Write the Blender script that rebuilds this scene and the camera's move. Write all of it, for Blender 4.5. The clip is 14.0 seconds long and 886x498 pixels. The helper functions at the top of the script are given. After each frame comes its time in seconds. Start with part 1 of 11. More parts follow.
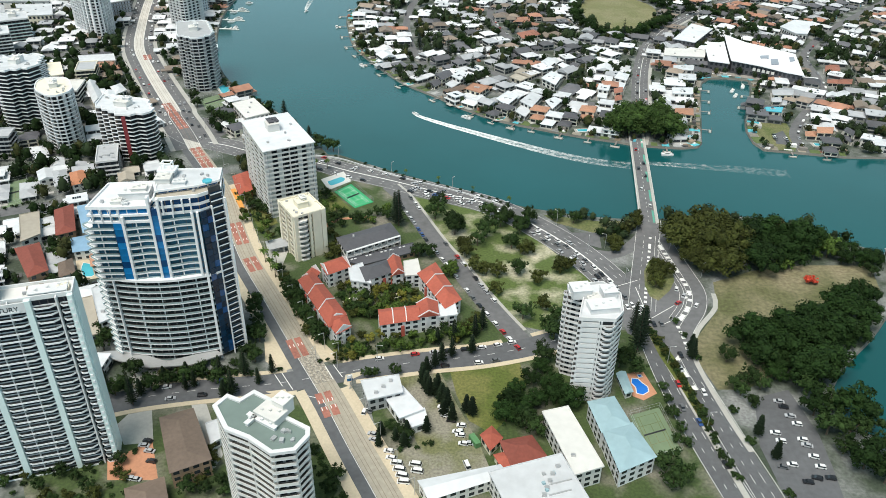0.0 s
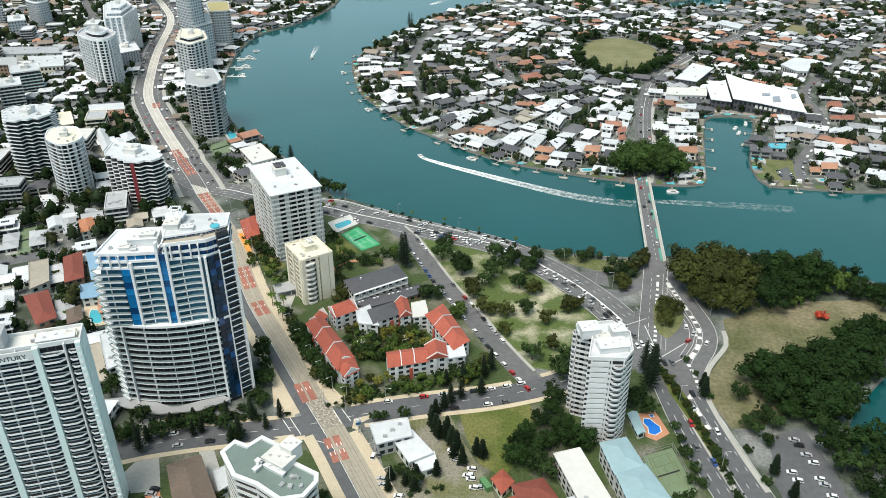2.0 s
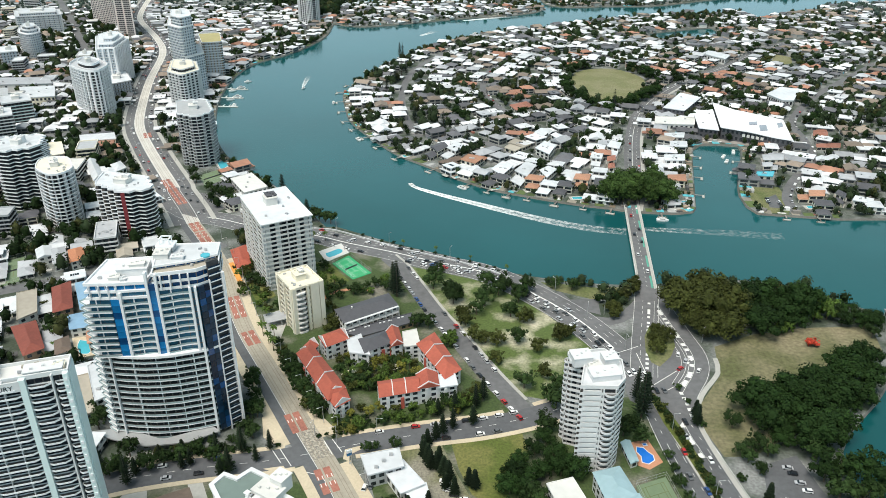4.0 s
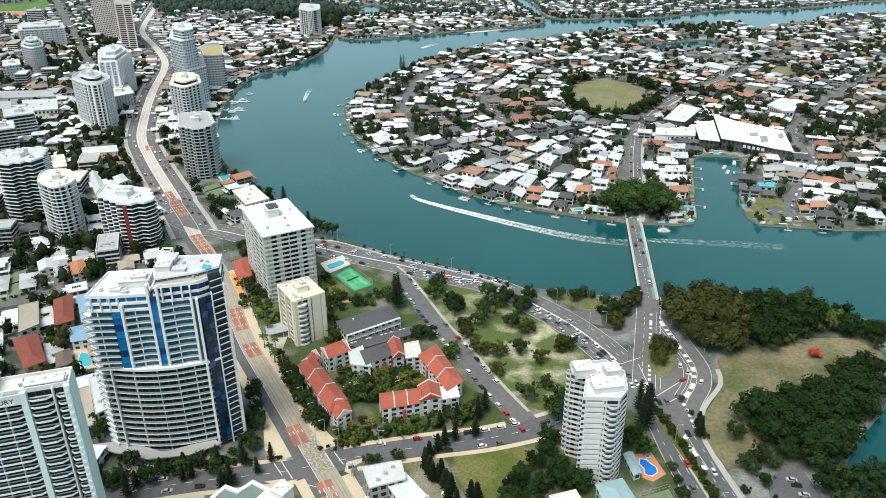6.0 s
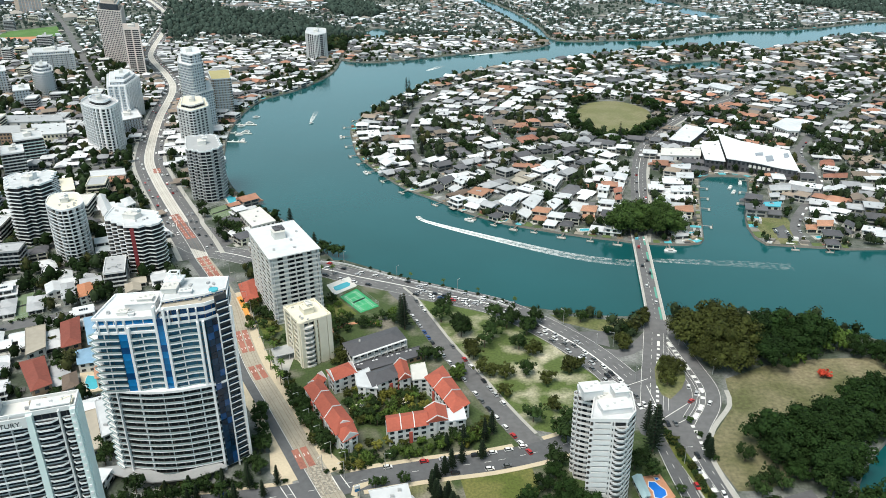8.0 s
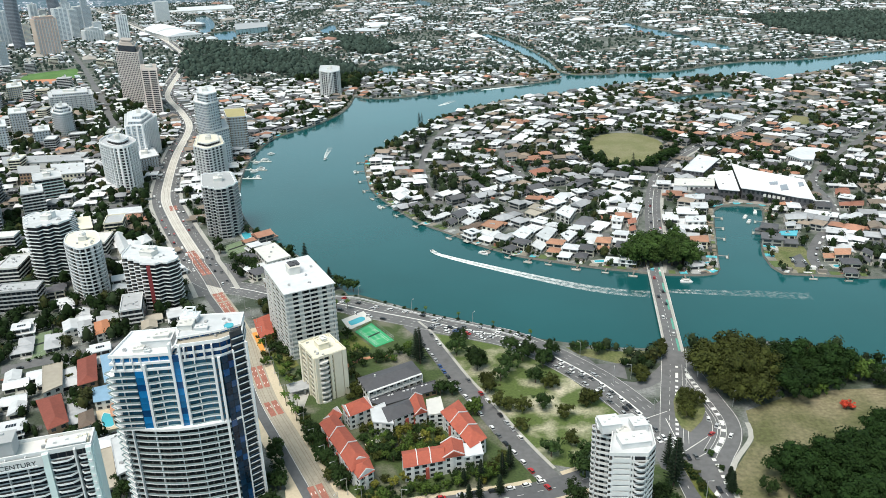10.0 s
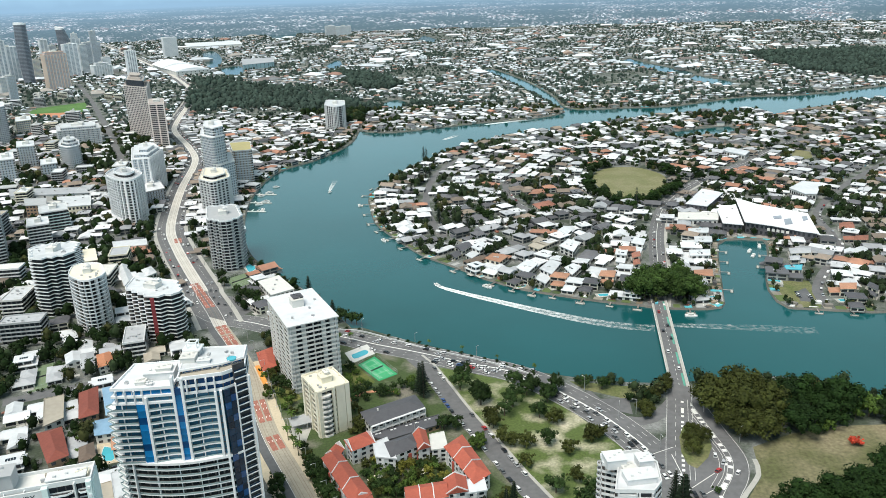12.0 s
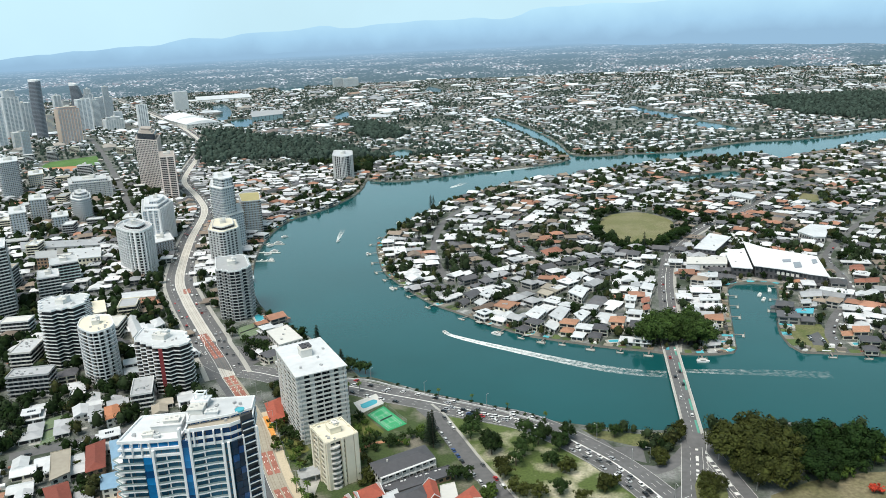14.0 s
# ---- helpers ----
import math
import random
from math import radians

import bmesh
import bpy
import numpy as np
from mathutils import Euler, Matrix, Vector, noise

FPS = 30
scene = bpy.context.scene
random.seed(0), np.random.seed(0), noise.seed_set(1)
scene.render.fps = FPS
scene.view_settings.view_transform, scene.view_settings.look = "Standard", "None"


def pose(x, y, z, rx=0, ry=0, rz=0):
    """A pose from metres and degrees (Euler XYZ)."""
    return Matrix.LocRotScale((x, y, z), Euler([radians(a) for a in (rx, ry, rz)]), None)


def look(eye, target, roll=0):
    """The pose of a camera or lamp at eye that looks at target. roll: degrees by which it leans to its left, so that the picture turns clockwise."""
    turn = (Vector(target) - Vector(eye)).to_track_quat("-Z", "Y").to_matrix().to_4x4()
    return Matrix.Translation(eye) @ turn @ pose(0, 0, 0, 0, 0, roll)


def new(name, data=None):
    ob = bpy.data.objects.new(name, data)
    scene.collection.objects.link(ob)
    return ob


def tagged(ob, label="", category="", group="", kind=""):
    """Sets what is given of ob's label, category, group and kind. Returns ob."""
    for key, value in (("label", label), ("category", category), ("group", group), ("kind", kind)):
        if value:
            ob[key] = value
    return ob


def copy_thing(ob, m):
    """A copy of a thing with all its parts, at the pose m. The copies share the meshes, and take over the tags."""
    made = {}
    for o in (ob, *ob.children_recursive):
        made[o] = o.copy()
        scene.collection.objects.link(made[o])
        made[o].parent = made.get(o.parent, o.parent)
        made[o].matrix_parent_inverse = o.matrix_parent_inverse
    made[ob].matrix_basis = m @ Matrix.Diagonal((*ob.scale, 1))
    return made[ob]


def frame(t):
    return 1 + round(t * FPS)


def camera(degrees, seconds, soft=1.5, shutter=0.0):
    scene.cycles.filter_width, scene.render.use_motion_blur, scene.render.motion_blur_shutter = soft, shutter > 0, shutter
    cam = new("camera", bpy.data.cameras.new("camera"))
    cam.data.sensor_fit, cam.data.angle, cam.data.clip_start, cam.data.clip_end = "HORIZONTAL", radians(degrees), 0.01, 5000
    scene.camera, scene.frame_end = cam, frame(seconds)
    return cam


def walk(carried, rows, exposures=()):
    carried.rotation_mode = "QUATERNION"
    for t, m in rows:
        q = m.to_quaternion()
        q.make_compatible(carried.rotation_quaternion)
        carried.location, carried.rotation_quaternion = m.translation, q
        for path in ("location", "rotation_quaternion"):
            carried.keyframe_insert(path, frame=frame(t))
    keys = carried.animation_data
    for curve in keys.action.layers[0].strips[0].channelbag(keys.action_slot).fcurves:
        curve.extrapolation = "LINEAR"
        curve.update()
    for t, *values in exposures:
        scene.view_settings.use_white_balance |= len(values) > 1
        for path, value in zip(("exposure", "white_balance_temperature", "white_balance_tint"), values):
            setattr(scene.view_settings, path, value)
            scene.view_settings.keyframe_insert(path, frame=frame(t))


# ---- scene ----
# The camera stands high in a tower over the river and slowly tilts up.
cam = camera(60.0, 14.0, soft=0.85)
EYE = 230.0
TURNS = [
    (0.0, 58.525, -0.781, 0.478),
    (0.5, 59.622, -0.234, 0.716),
    (1.0, 60.309, -0.408, 1.076),
    (1.5, 60.946, -0.089, 0.809),
    (2.0, 61.594, 0.251, 0.491),
    (2.5, 62.228, 0.222, 0.178),
    (3.0, 62.870, 0.218, -0.069),
    (5.5, 64.319, 0.130, -0.270),
    (6.0, 64.574, 0.333, -0.169),
    (6.5, 65.053, 0.441, -0.062),
    (7.0, 65.447, 0.516, 0.045),
    (7.5, 65.821, 0.543, 0.112),
    (8.0, 66.157, 0.747, 0.140),
    (10.5, 69.301, 1.894, 0.919),
    (11.0, 69.803, 1.580, 1.106),
    (11.5, 70.257, 1.850, 1.047),
    (12.0, 71.149, 1.766, 1.174),
    (12.5, 72.176, 2.042, 1.153),
    (13.0, 73.087, 2.226, 1.222),
    (13.5, 73.920, 2.494, 1.339),
    (14.0, 74.709, 2.598, 1.550),
]
walk(cam, [(t, pose(0, 0, EYE, rx, ry, rz)) for t, rx, ry, rz in TURNS],
     exposures=[(0.0, 0.33), (5.5, 0.36), (11.0, 0.37), (12.5, 0.31), (14.0, 0.24)])

# ---------------------------------------------------------------- light
world = bpy.data.worlds.new("sky")
scene.world = world
world.use_nodes = True
wn, wl = world.node_tree.nodes, world.node_tree.links
for n in list(wn):
    wn.remove(n)
w_out = wn.new("ShaderNodeOutputWorld")
w_sky = wn.new("ShaderNodeTexSky")
w_sky.sky_type = "NISHITA"
w_sky.sun_disc = False
SUN_UP, SUN_TURN = 65.0, -145.0
w_sky.sun_elevation, w_sky.sun_rotation = radians(SUN_UP), radians(SUN_TURN)
w_sky.air_density, w_sky.dust_density, w_sky.ozone_density = 1.3, 2.5, 2.0
w_bg = wn.new("ShaderNodeBackground")
w_bg.inputs["Strength"].default_value = 0.07
w_cloud = wn.new("ShaderNodeBackground")
w_cloud.inputs["Color"].default_value = (0.58, 0.86, 0.99, 1)
w_cloud.inputs["Strength"].default_value = 0.80
w_mix = wn.new("ShaderNodeMixShader")
w_tc = wn.new("ShaderNodeTexCoord")
w_noise = wn.new("ShaderNodeTexNoise")
w_noise.inputs["Scale"].default_value = 2.2
w_noise.inputs["Detail"].default_value = 5
w_map = wn.new("ShaderNodeMapRange")
for i, v in ((1, 0.3), (2, 0.7), (3, 0.8), (4, 1.0)):
    w_map.inputs[i].default_value = v
# the haze is brightest low down
w_sep, w_low = wn.new("ShaderNodeSeparateXYZ"), wn.new("ShaderNodeMapRange")
w_low.interpolation_type = "SMOOTHSTEP"
for i, v in ((1, 0.1), (2, 0.75), (3, 0.95), (4, 0.26)):
    w_low.inputs[i].default_value = v
wl.new(w_tc.outputs["Generated"], w_sep.inputs[0])
wl.new(w_sep.outputs["Z"], w_low.inputs[0])
wl.new(w_low.outputs[0], w_cloud.inputs["Strength"])
wl.new(w_tc.outputs["Generated"], w_noise.inputs["Vector"])
wl.new(w_noise.outputs["Fac"], w_map.inputs[0])
wl.new(w_map.outputs[0], w_mix.inputs[0])
wl.new(w_sky.outputs[0], w_bg.inputs["Color"])
wl.new(w_bg.outputs[0], w_mix.inputs[1])
wl.new(w_cloud.outputs[0], w_mix.inputs[2])
wl.new(w_mix.outputs[0], w_out.inputs["Surface"])

sun_data = bpy.data.lights.new("sun", "SUN")
sun_data.energy = 3.35
sun_data.angle = radians(34)
sun_data.color = (1.0, 0.955, 0.87)
sun = new("sun", sun_data)
sun_az = radians(SUN_TURN)
sun_way = Vector((math.sin(sun_az) * math.cos(radians(SUN_UP)), math.cos(sun_az) * math.cos(radians(SUN_UP)), math.sin(radians(SUN_UP))))
sun.matrix_world = look((0, 0, 400), Vector((0, 0, 400)) - sun_way)


# ---------------------------------------------------------------- materials
def mat(name, col, rough=0.8, var=0.2, scale=0.6, bump=0.0, metal=0.0, rand=0.0, island=0.0, ramp=None, coat=0.0):
    """A surface with two sizes of mottling; rand and island vary it from piece to piece."""
    m = bpy.data.materials.new(name)
    m.use_nodes = True
    nd, ln = m.node_tree.nodes, m.node_tree.links
    b = nd["Principled BSDF"]
    b.inputs["Roughness"].default_value = rough
    b.inputs["Metallic"].default_value = metal
    if "leaves" in name or "needles" in name:
        b.inputs["Specular IOR Level"].default_value = 0.12
    if coat:
        b.inputs["Coat Weight"].default_value = coat
    tc = nd.new("ShaderNodeTexCoord")
    fine, wide = nd.new("ShaderNodeTexNoise"), nd.new("ShaderNodeTexNoise")
    fine.inputs["Scale"].default_value, fine.inputs["Detail"].default_value = scale, 6
    wide.inputs["Scale"].default_value, wide.inputs["Detail"].default_value = scale / 9, 3
    add = nd.new("ShaderNodeMath")
    add.operation = "ADD"
    for n in (fine, wide):
        ln.new(tc.outputs["Object"], n.inputs["Vector"])
    ln.new(fine.outputs["Fac"], add.inputs[0])
    ln.new(wide.outputs["Fac"], add.inputs[1])
    rng = nd.new("ShaderNodeMapRange")
    for i, v in ((1, 0.65), (2, 1.35), (3, 1 - var), (4, 1 + var)):
        rng.inputs[i].default_value = v
    ln.new(add.outputs[0], rng.inputs[0])
    level = rng.outputs[0]
    for amount, kind, out in ((rand, "ShaderNodeObjectInfo", "Random"), (island, "ShaderNodeNewGeometry", "Random Per Island")):
        if amount:
            src = nd.new(kind)
            r2 = nd.new("ShaderNodeMapRange")
            for i, v in ((1, 0), (2, 1), (3, 1 - amount), (4, 1 + amount)):
                r2.inputs[i].default_value = v
            ln.new(src.outputs[out], r2.inputs[0])
            mul = nd.new("ShaderNodeMath")
            mul.operation = "MULTIPLY"
            ln.new(level, mul.inputs[0])
            ln.new(r2.outputs[0], mul.inputs[1])
            level = mul.outputs[0]
    vm = nd.new("ShaderNodeVectorMath")
    vm.operation = "SCALE"
    ln.new(level, vm.inputs["Scale"])
    if ramp:
        src = nd.new("ShaderNodeNewGeometry" if ramp[0] == "island" else "ShaderNodeObjectInfo")
        cr = nd.new("ShaderNodeValToRGB")
        cr.color_ramp.interpolation = "CONSTANT" if ramp[0] == "island" else "LINEAR"
        els = cr.color_ramp.elements
        while len(els) < len(ramp[1]):
            els.new(1.0)
        for e, (p, c) in zip(els, ramp[1]):
            e.position, e.color = p, (*c, 1)
        ln.new(src.outputs["Random Per Island" if ramp[0] == "island" else "Random"], cr.inputs[0])
        ln.new(cr.outputs[0], vm.inputs[0])
    else:
        vm.inputs[0].default_value = col
    ln.new(vm.outputs[0], b.inputs["Base Color"])
    if bump:
        bp = nd.new("ShaderNodeBump")
        bp.inputs["Strength"].default_value = bump
        bp.inputs["Distance"].default_value = 0.2
        ln.new(fine.outputs["Fac"], bp.inputs["Height"])
        ln.new(bp.outputs[0], b.inputs["Normal"])
    return m


def two_tone(name, c1, c2, scale, lo=0.42, hi=0.58, rough=0.9, detail=8, third=None):
    """Ground on which one colour breaks up into another."""
    m = bpy.data.materials.new(name)
    m.use_nodes = True
    nd, ln = m.node_tree.nodes, m.node_tree.links
    b = nd["Principled BSDF"]
    b.inputs["Roughness"].default_value = rough
    tc = nd.new("ShaderNodeTexCoord")
    n1, n2 = nd.new("ShaderNodeTexNoise"), nd.new("ShaderNodeTexNoise")
    n1.inputs["Scale"].default_value, n1.inputs["Detail"].default_value = scale, detail
    n2.inputs["Scale"].default_value, n2.inputs["Detail"].default_value = scale * 14, 4
    r = nd.new("ShaderNodeMapRange")
    r.inputs[1].default_value, r.inputs[2].default_value = lo, hi
    mx = nd.new("ShaderNodeMix")
    mx.data_type = "RGBA"
    mx.inputs[6].default_value, mx.inputs[7].default_value = (*c1, 1), (*c2, 1)
    r2 = nd.new("ShaderNodeMapRange")
    for i, v in ((1, 0.3), (2, 0.7), (3, 0.7), (4, 1.3)):
        r2.inputs[i].default_value = v
    vm = nd.new("ShaderNodeVectorMath")
    vm.operation = "SCALE"
    for n in (n1, n2):
        ln.new(tc.outputs["Object"], n.inputs["Vector"])
    ln.new(n1.outputs["Fac"], r.inputs[0])
    ln.new(r.outputs[0], mx.inputs[0])
    ln.new(n2.outputs["Fac"], r2.inputs[0])
    ln.new(mx.outputs[2], vm.inputs[0])
    ln.new(r2.outputs[0], vm.inputs["Scale"])
    ln.new(vm.outputs[0], b.inputs["Base Color"])
    return m


M = {}
M["suburb"] = two_tone("suburban_ground", (0.048, 0.064, 0.042), (0.235, 0.24, 0.235), 0.05, 0.42, 0.66)
M["block"] = two_tone("town_block_ground", (0.05, 0.078, 0.022), (0.20, 0.185, 0.15), 0.06, 0.47, 0.70)
M["roofbrick"] = mat("dull_red_roof", (0.22, 0.06, 0.042), 0.85, 0.2, 0.7, bump=0.3)
M["greenlane"] = mat("green_road_paint", (0.10, 0.34, 0.26), 0.85, 0.15, 1.0)
M["garden"] = mat("waterfront_gardens", (0.3, 0.3, 0.3), 0.85, 0.18, 0.5, ramp=("island", [(0.0, (0.10, 0.14, 0.045)), (0.3, (0.24, 0.22, 0.18)), (0.5, (0.38, 0.38, 0.37)), (0.64, (0.2, 0.155, 0.11)), (0.78, (0.10, 0.45, 0.52)), (0.86, (0.3, 0.27, 0.22)), (0.94, (0.06, 0.09, 0.03))]))
M["grass"] = two_tone("dry_grass", (0.085, 0.115, 0.028), (0.19, 0.18, 0.09), 0.045, 0.35, 0.65)
M["park"] = two_tone("worn_park_grass", (0.085, 0.122, 0.03), (0.50, 0.46, 0.34), 0.055, 0.47, 0.68)
M["eastgrass"] = two_tone("brown_riverside_grass", (0.10, 0.106, 0.042), (0.25, 0.215, 0.135), 0.035, 0.4, 0.72)
M["lawn"] = two_tone("green_lawn", (0.09, 0.115, 0.02), (0.155, 0.155, 0.045), 0.06)
M["oval"] = two_tone("sports_oval_grass", (0.165, 0.168, 0.072), (0.21, 0.2, 0.105), 0.04)
M["dirt"] = two_tone("gravel_yard", (0.25, 0.235, 0.185), (0.15, 0.155, 0.07), 0.07, 0.42, 0.62)
M["asphalt"] = mat("asphalt", (0.11, 0.113, 0.12), 0.9, 0.22, 0.4)
M["asphalt_old"] = mat("pale_asphalt", (0.14, 0.14, 0.144), 0.9, 0.25, 0.3)
M["footpath"] = mat("beige_paving", (0.56, 0.475, 0.345), 0.85, 0.14, 0.9)
M["cobble"] = two_tone("mosaic_setts", (0.20, 0.185, 0.16), (0.44, 0.40, 0.33), 0.9, 0.4, 0.6)
M["concrete"] = mat("concrete", (0.42, 0.41, 0.38), 0.85, 0.14, 0.6)
M["track"] = mat("track_concrete", (0.37, 0.335, 0.27), 0.85, 0.2, 0.5)
M["redlane"] = mat("red_painted_road", (0.34, 0.135, 0.10), 0.85, 0.35, 0.7)
M["marking"] = mat("road_paint", (0.75, 0.75, 0.72), 0.7, 0.1, 2.0)
M["rail"] = mat("steel_rail", (0.24, 0.19, 0.14), 0.6, 0.1, 2.0)
M["white"] = mat("white_render", (0.67, 0.675, 0.675), 0.7, 0.09, 0.35, rand=0.04)
M["slabwhite"] = mat("bright_white_render", (0.80, 0.81, 0.82), 0.6, 0.06, 0.35)
M["blueshade"] = mat("deep_blue_glass", (0.006, 0.06, 0.18), 0.14, 0.35, 0.3, rand=0.25, coat=0.3)
M["offwhite"] = mat("offwhite_render", (0.66, 0.65, 0.62), 0.75, 0.08, 0.35, rand=0.06)
M["cream"] = mat("cream_render", (0.76, 0.71, 0.58), 0.75, 0.08, 0.35, rand=0.04)
M["grey"] = mat("grey_render", (0.40, 0.41, 0.42), 0.75, 0.1, 0.35, rand=0.05)
M["tan"] = mat("tan_render", (0.60, 0.42, 0.36), 0.75, 0.1, 0.35, rand=0.05)
M["brownwall"] = mat("brown_brick", (0.30, 0.20, 0.13), 0.85, 0.15, 1.0, rand=0.1)
M["redwall"] = mat("maroon_render", (0.22, 0.03, 0.035), 0.7, 0.1, 0.5)
M["pinkwall"] = mat("red_render", (0.45, 0.10, 0.07), 0.7, 0.1, 0.5)
# Dark glass and the shade behind balconies, put into one base colour.
M["inset"] = mat("shade_toned_wall", (0.10, 0.097, 0.095), 0.8, 0.3, 0.3, rand=0.2)
M["glass"] = mat("window_glass", (0.03, 0.036, 0.042), 0.22, 0.4, 0.4, rand=0.3)
# Near-black: painted-in shade for the deepest balcony recesses.
M["dim"] = mat("shade_dark_recess", (0.045, 0.045, 0.048), 0.7, 0.35, 0.4, rand=0.3)
M["bluepale"] = mat("pale_blue_glass", (0.045, 0.16, 0.25), 0.16, 0.3, 0.4, rand=0.25, coat=0.3)
M["blueglass"] = mat("blue_glass", (0.010, 0.165, 0.40), 0.14, 0.35, 0.3, rand=0.25, coat=0.3)
M["paleglass"] = mat("pale_green_glass", (0.42, 0.55, 0.56), 0.2, 0.12, 0.4, coat=0.4)
M["railglass"] = mat("balustrade_glass", (0.27, 0.35, 0.36), 0.3, 0.2, 0.4)
M["darkglass"] = mat("dark_tower_glass", (0.02, 0.026, 0.036), 0.16, 0.3, 0.2, rand=0.2)
M["roofwhite"] = mat("white_metal_roof", (0.62, 0.635, 0.655), 0.5, 0.14, 0.22, rand=0.12)
M["roofgrey"] = mat("grey_metal_roof", (0.42, 0.43, 0.45), 0.6, 0.12, 0.3, rand=0.12)
M["roofdark"] = mat("charcoal_roof", (0.085, 0.085, 0.095), 0.75, 0.15, 0.4, rand=0.15)
M["roofred"] = mat("terracotta_roof", (0.36, 0.088, 0.055), 0.8, 0.18, 0.7, bump=0.3, rand=0.1)
M["rooforange"] = mat("orange_tile_roof", (0.50, 0.21, 0.11), 0.8, 0.15, 0.7, bump=0.3, rand=0.1)
M["subtile"] = mat("faded_orange_tile_roof", (0.42, 0.22, 0.14), 0.8, 0.2, 0.7, bump=0.3, rand=0.15)
M["subclay"] = mat("faded_clay_tile_roof", (0.30, 0.13, 0.09), 0.8, 0.2, 0.7, bump=0.3, rand=0.15)
M["roofbrown"] = mat("brown_tile_roof", (0.155, 0.115, 0.09), 0.85, 0.18, 0.7, bump=0.3, rand=0.15)
M["roofblue"] = mat("blue_metal_roof", (0.22, 0.36, 0.50), 0.5, 0.1, 0.3)
M["roofteal"] = mat("pale_teal_roof", (0.30, 0.43, 0.47), 0.5, 0.14, 0.25)
M["rooftan"] = mat("sand_roof", (0.38, 0.34, 0.28), 0.7, 0.14, 0.3, rand=0.15)
M["roofgreen"] = mat("green_membrane_roof", (0.17, 0.225, 0.205), 0.8, 0.12, 0.25)
M["roofgold"] = mat("mustard_roof", (0.42, 0.36, 0.16), 0.6, 0.12, 0.3)
M["pool"] = mat("pool_water", (0.07, 0.42, 0.52), 0.08, 0.06, 0.4)
M["poolblue"] = mat("deep_blue_pool_water", (0.02, 0.17, 0.62), 0.08, 0.06, 0.4)
M["deck"] = mat("terracotta_paving", (0.5, 0.24, 0.14), 0.85, 0.15, 0.8)
M["timber"] = mat("weathered_timber", (0.24, 0.22, 0.2), 0.85, 0.2, 1.2, rand=0.2)
M["courtgreen"] = mat("green_court_surface", (0.035, 0.36, 0.15), 0.8, 0.06, 0.3)
M["courtdull"] = mat("worn_court_surface", (0.16, 0.22, 0.13), 0.85, 0.12, 0.3)
M["bingreen"] = mat("green_painted_steel", (0.10, 0.24, 0.10), 0.6, 0.15, 0.8)
M["orange"] = mat("orange_canopy", (0.72, 0.30, 0.06), 0.6, 0.08, 0.4)
M["metal"] = mat("galvanised_steel", (0.5, 0.5, 0.5), 0.45, 0.08, 1.0, metal=0.5)
M["bark"] = mat("bark", (0.11, 0.085, 0.06), 0.95, 0.25, 2.0)
M["leaf"] = mat("dark_leaves", (0.024, 0.045, 0.013), 0.8, 0.25, 0.3, rand=0.35, island=0.35)
M["leaf2"] = mat("olive_leaves", (0.047, 0.056, 0.014), 0.75, 0.25, 0.3, rand=0.3, island=0.4)
M["leaf3"] = mat("bright_leaves", (0.06, 0.10, 0.02), 0.75, 0.25, 0.3, rand=0.25, island=0.4)
M["leaflime"] = mat("yellow_green_leaves", (0.15, 0.15, 0.03), 0.75, 0.25, 0.3, rand=0.3, island=0.4)
M["leafmid"] = mat("mid_green_leaves", (0.036, 0.066, 0.016), 0.78, 0.25, 0.25, rand=0.25, island=0.4)
M["leafdeep"] = mat("deep_green_leaves", (0.015, 0.034, 0.008), 0.8, 0.25, 0.2, rand=0.4, island=0.35)
M["leaftown"] = mat("dusty_garden_leaves", (0.024, 0.038, 0.017), 0.85, 0.25, 0.3, island=0.45)
# Distance haze painted into the leaf colour of the far trees.
M["leafhaze"] = mat("haze_grey_leaves", (0.042, 0.064, 0.052), 0.85, 0.25, 0.3, island=0.35)
M["leafpine"] = mat("pine_needles", (0.014, 0.024, 0.011), 0.8, 0.25, 0.4, rand=0.25, island=0.35)
M["flame"] = mat("red_flowers", (0.52, 0.05, 0.02), 0.75, 0.2, 0.4, island=0.4)
M["pinkcream"] = mat("pinkish_cream_render", (0.75, 0.61, 0.51), 0.75, 0.08, 0.35)
M["warmwhite"] = mat("warm_white_render", (0.66, 0.60, 0.565), 0.75, 0.1, 0.35, rand=0.04)
M["leafolive"] = mat("dull_olive_leaves", (0.036, 0.041, 0.014), 0.8, 0.25, 0.3, island=0.4)
M["taupe"] = mat("taupe_render", (0.40, 0.355, 0.325), 0.75, 0.1, 0.35, rand=0.05)
M["smokedark"] = mat("dark_smoke_glass", (0.12, 0.135, 0.16), 0.3, 0.2, 0.2)
# Grey lifted from dark glass, to put haze into the far towers.
M["smoke"] = mat("smoke_grey_glass", (0.27, 0.29, 0.33), 0.3, 0.2, 0.2, rand=0.1)
M["tile"] = mat("balcony_tiles", (0.10, 0.095, 0.09), 0.8, 0.25, 0.6, rand=0.2)
M["seawall"] = mat("concrete_sea_wall", (0.14, 0.135, 0.12), 0.9, 0.25, 0.5)
M["trackpale"] = mat("pale_track_concrete", (0.58, 0.555, 0.51), 0.85, 0.14, 0.6)
M["navyglass"] = mat("navy_glass", (0.003, 0.024, 0.055), 0.22, 0.4, 0.3, rand=0.5)
M["finwhite"] = mat("blue_white_render", (0.68, 0.79, 0.78), 0.6, 0.05, 0.4)
# Sky reflection and haze put into the base colour of far windows.
M["skyglass"] = mat("sky_painted_glass", (0.46, 0.51, 0.56), 0.35, 0.2, 0.3, rand=0.15)
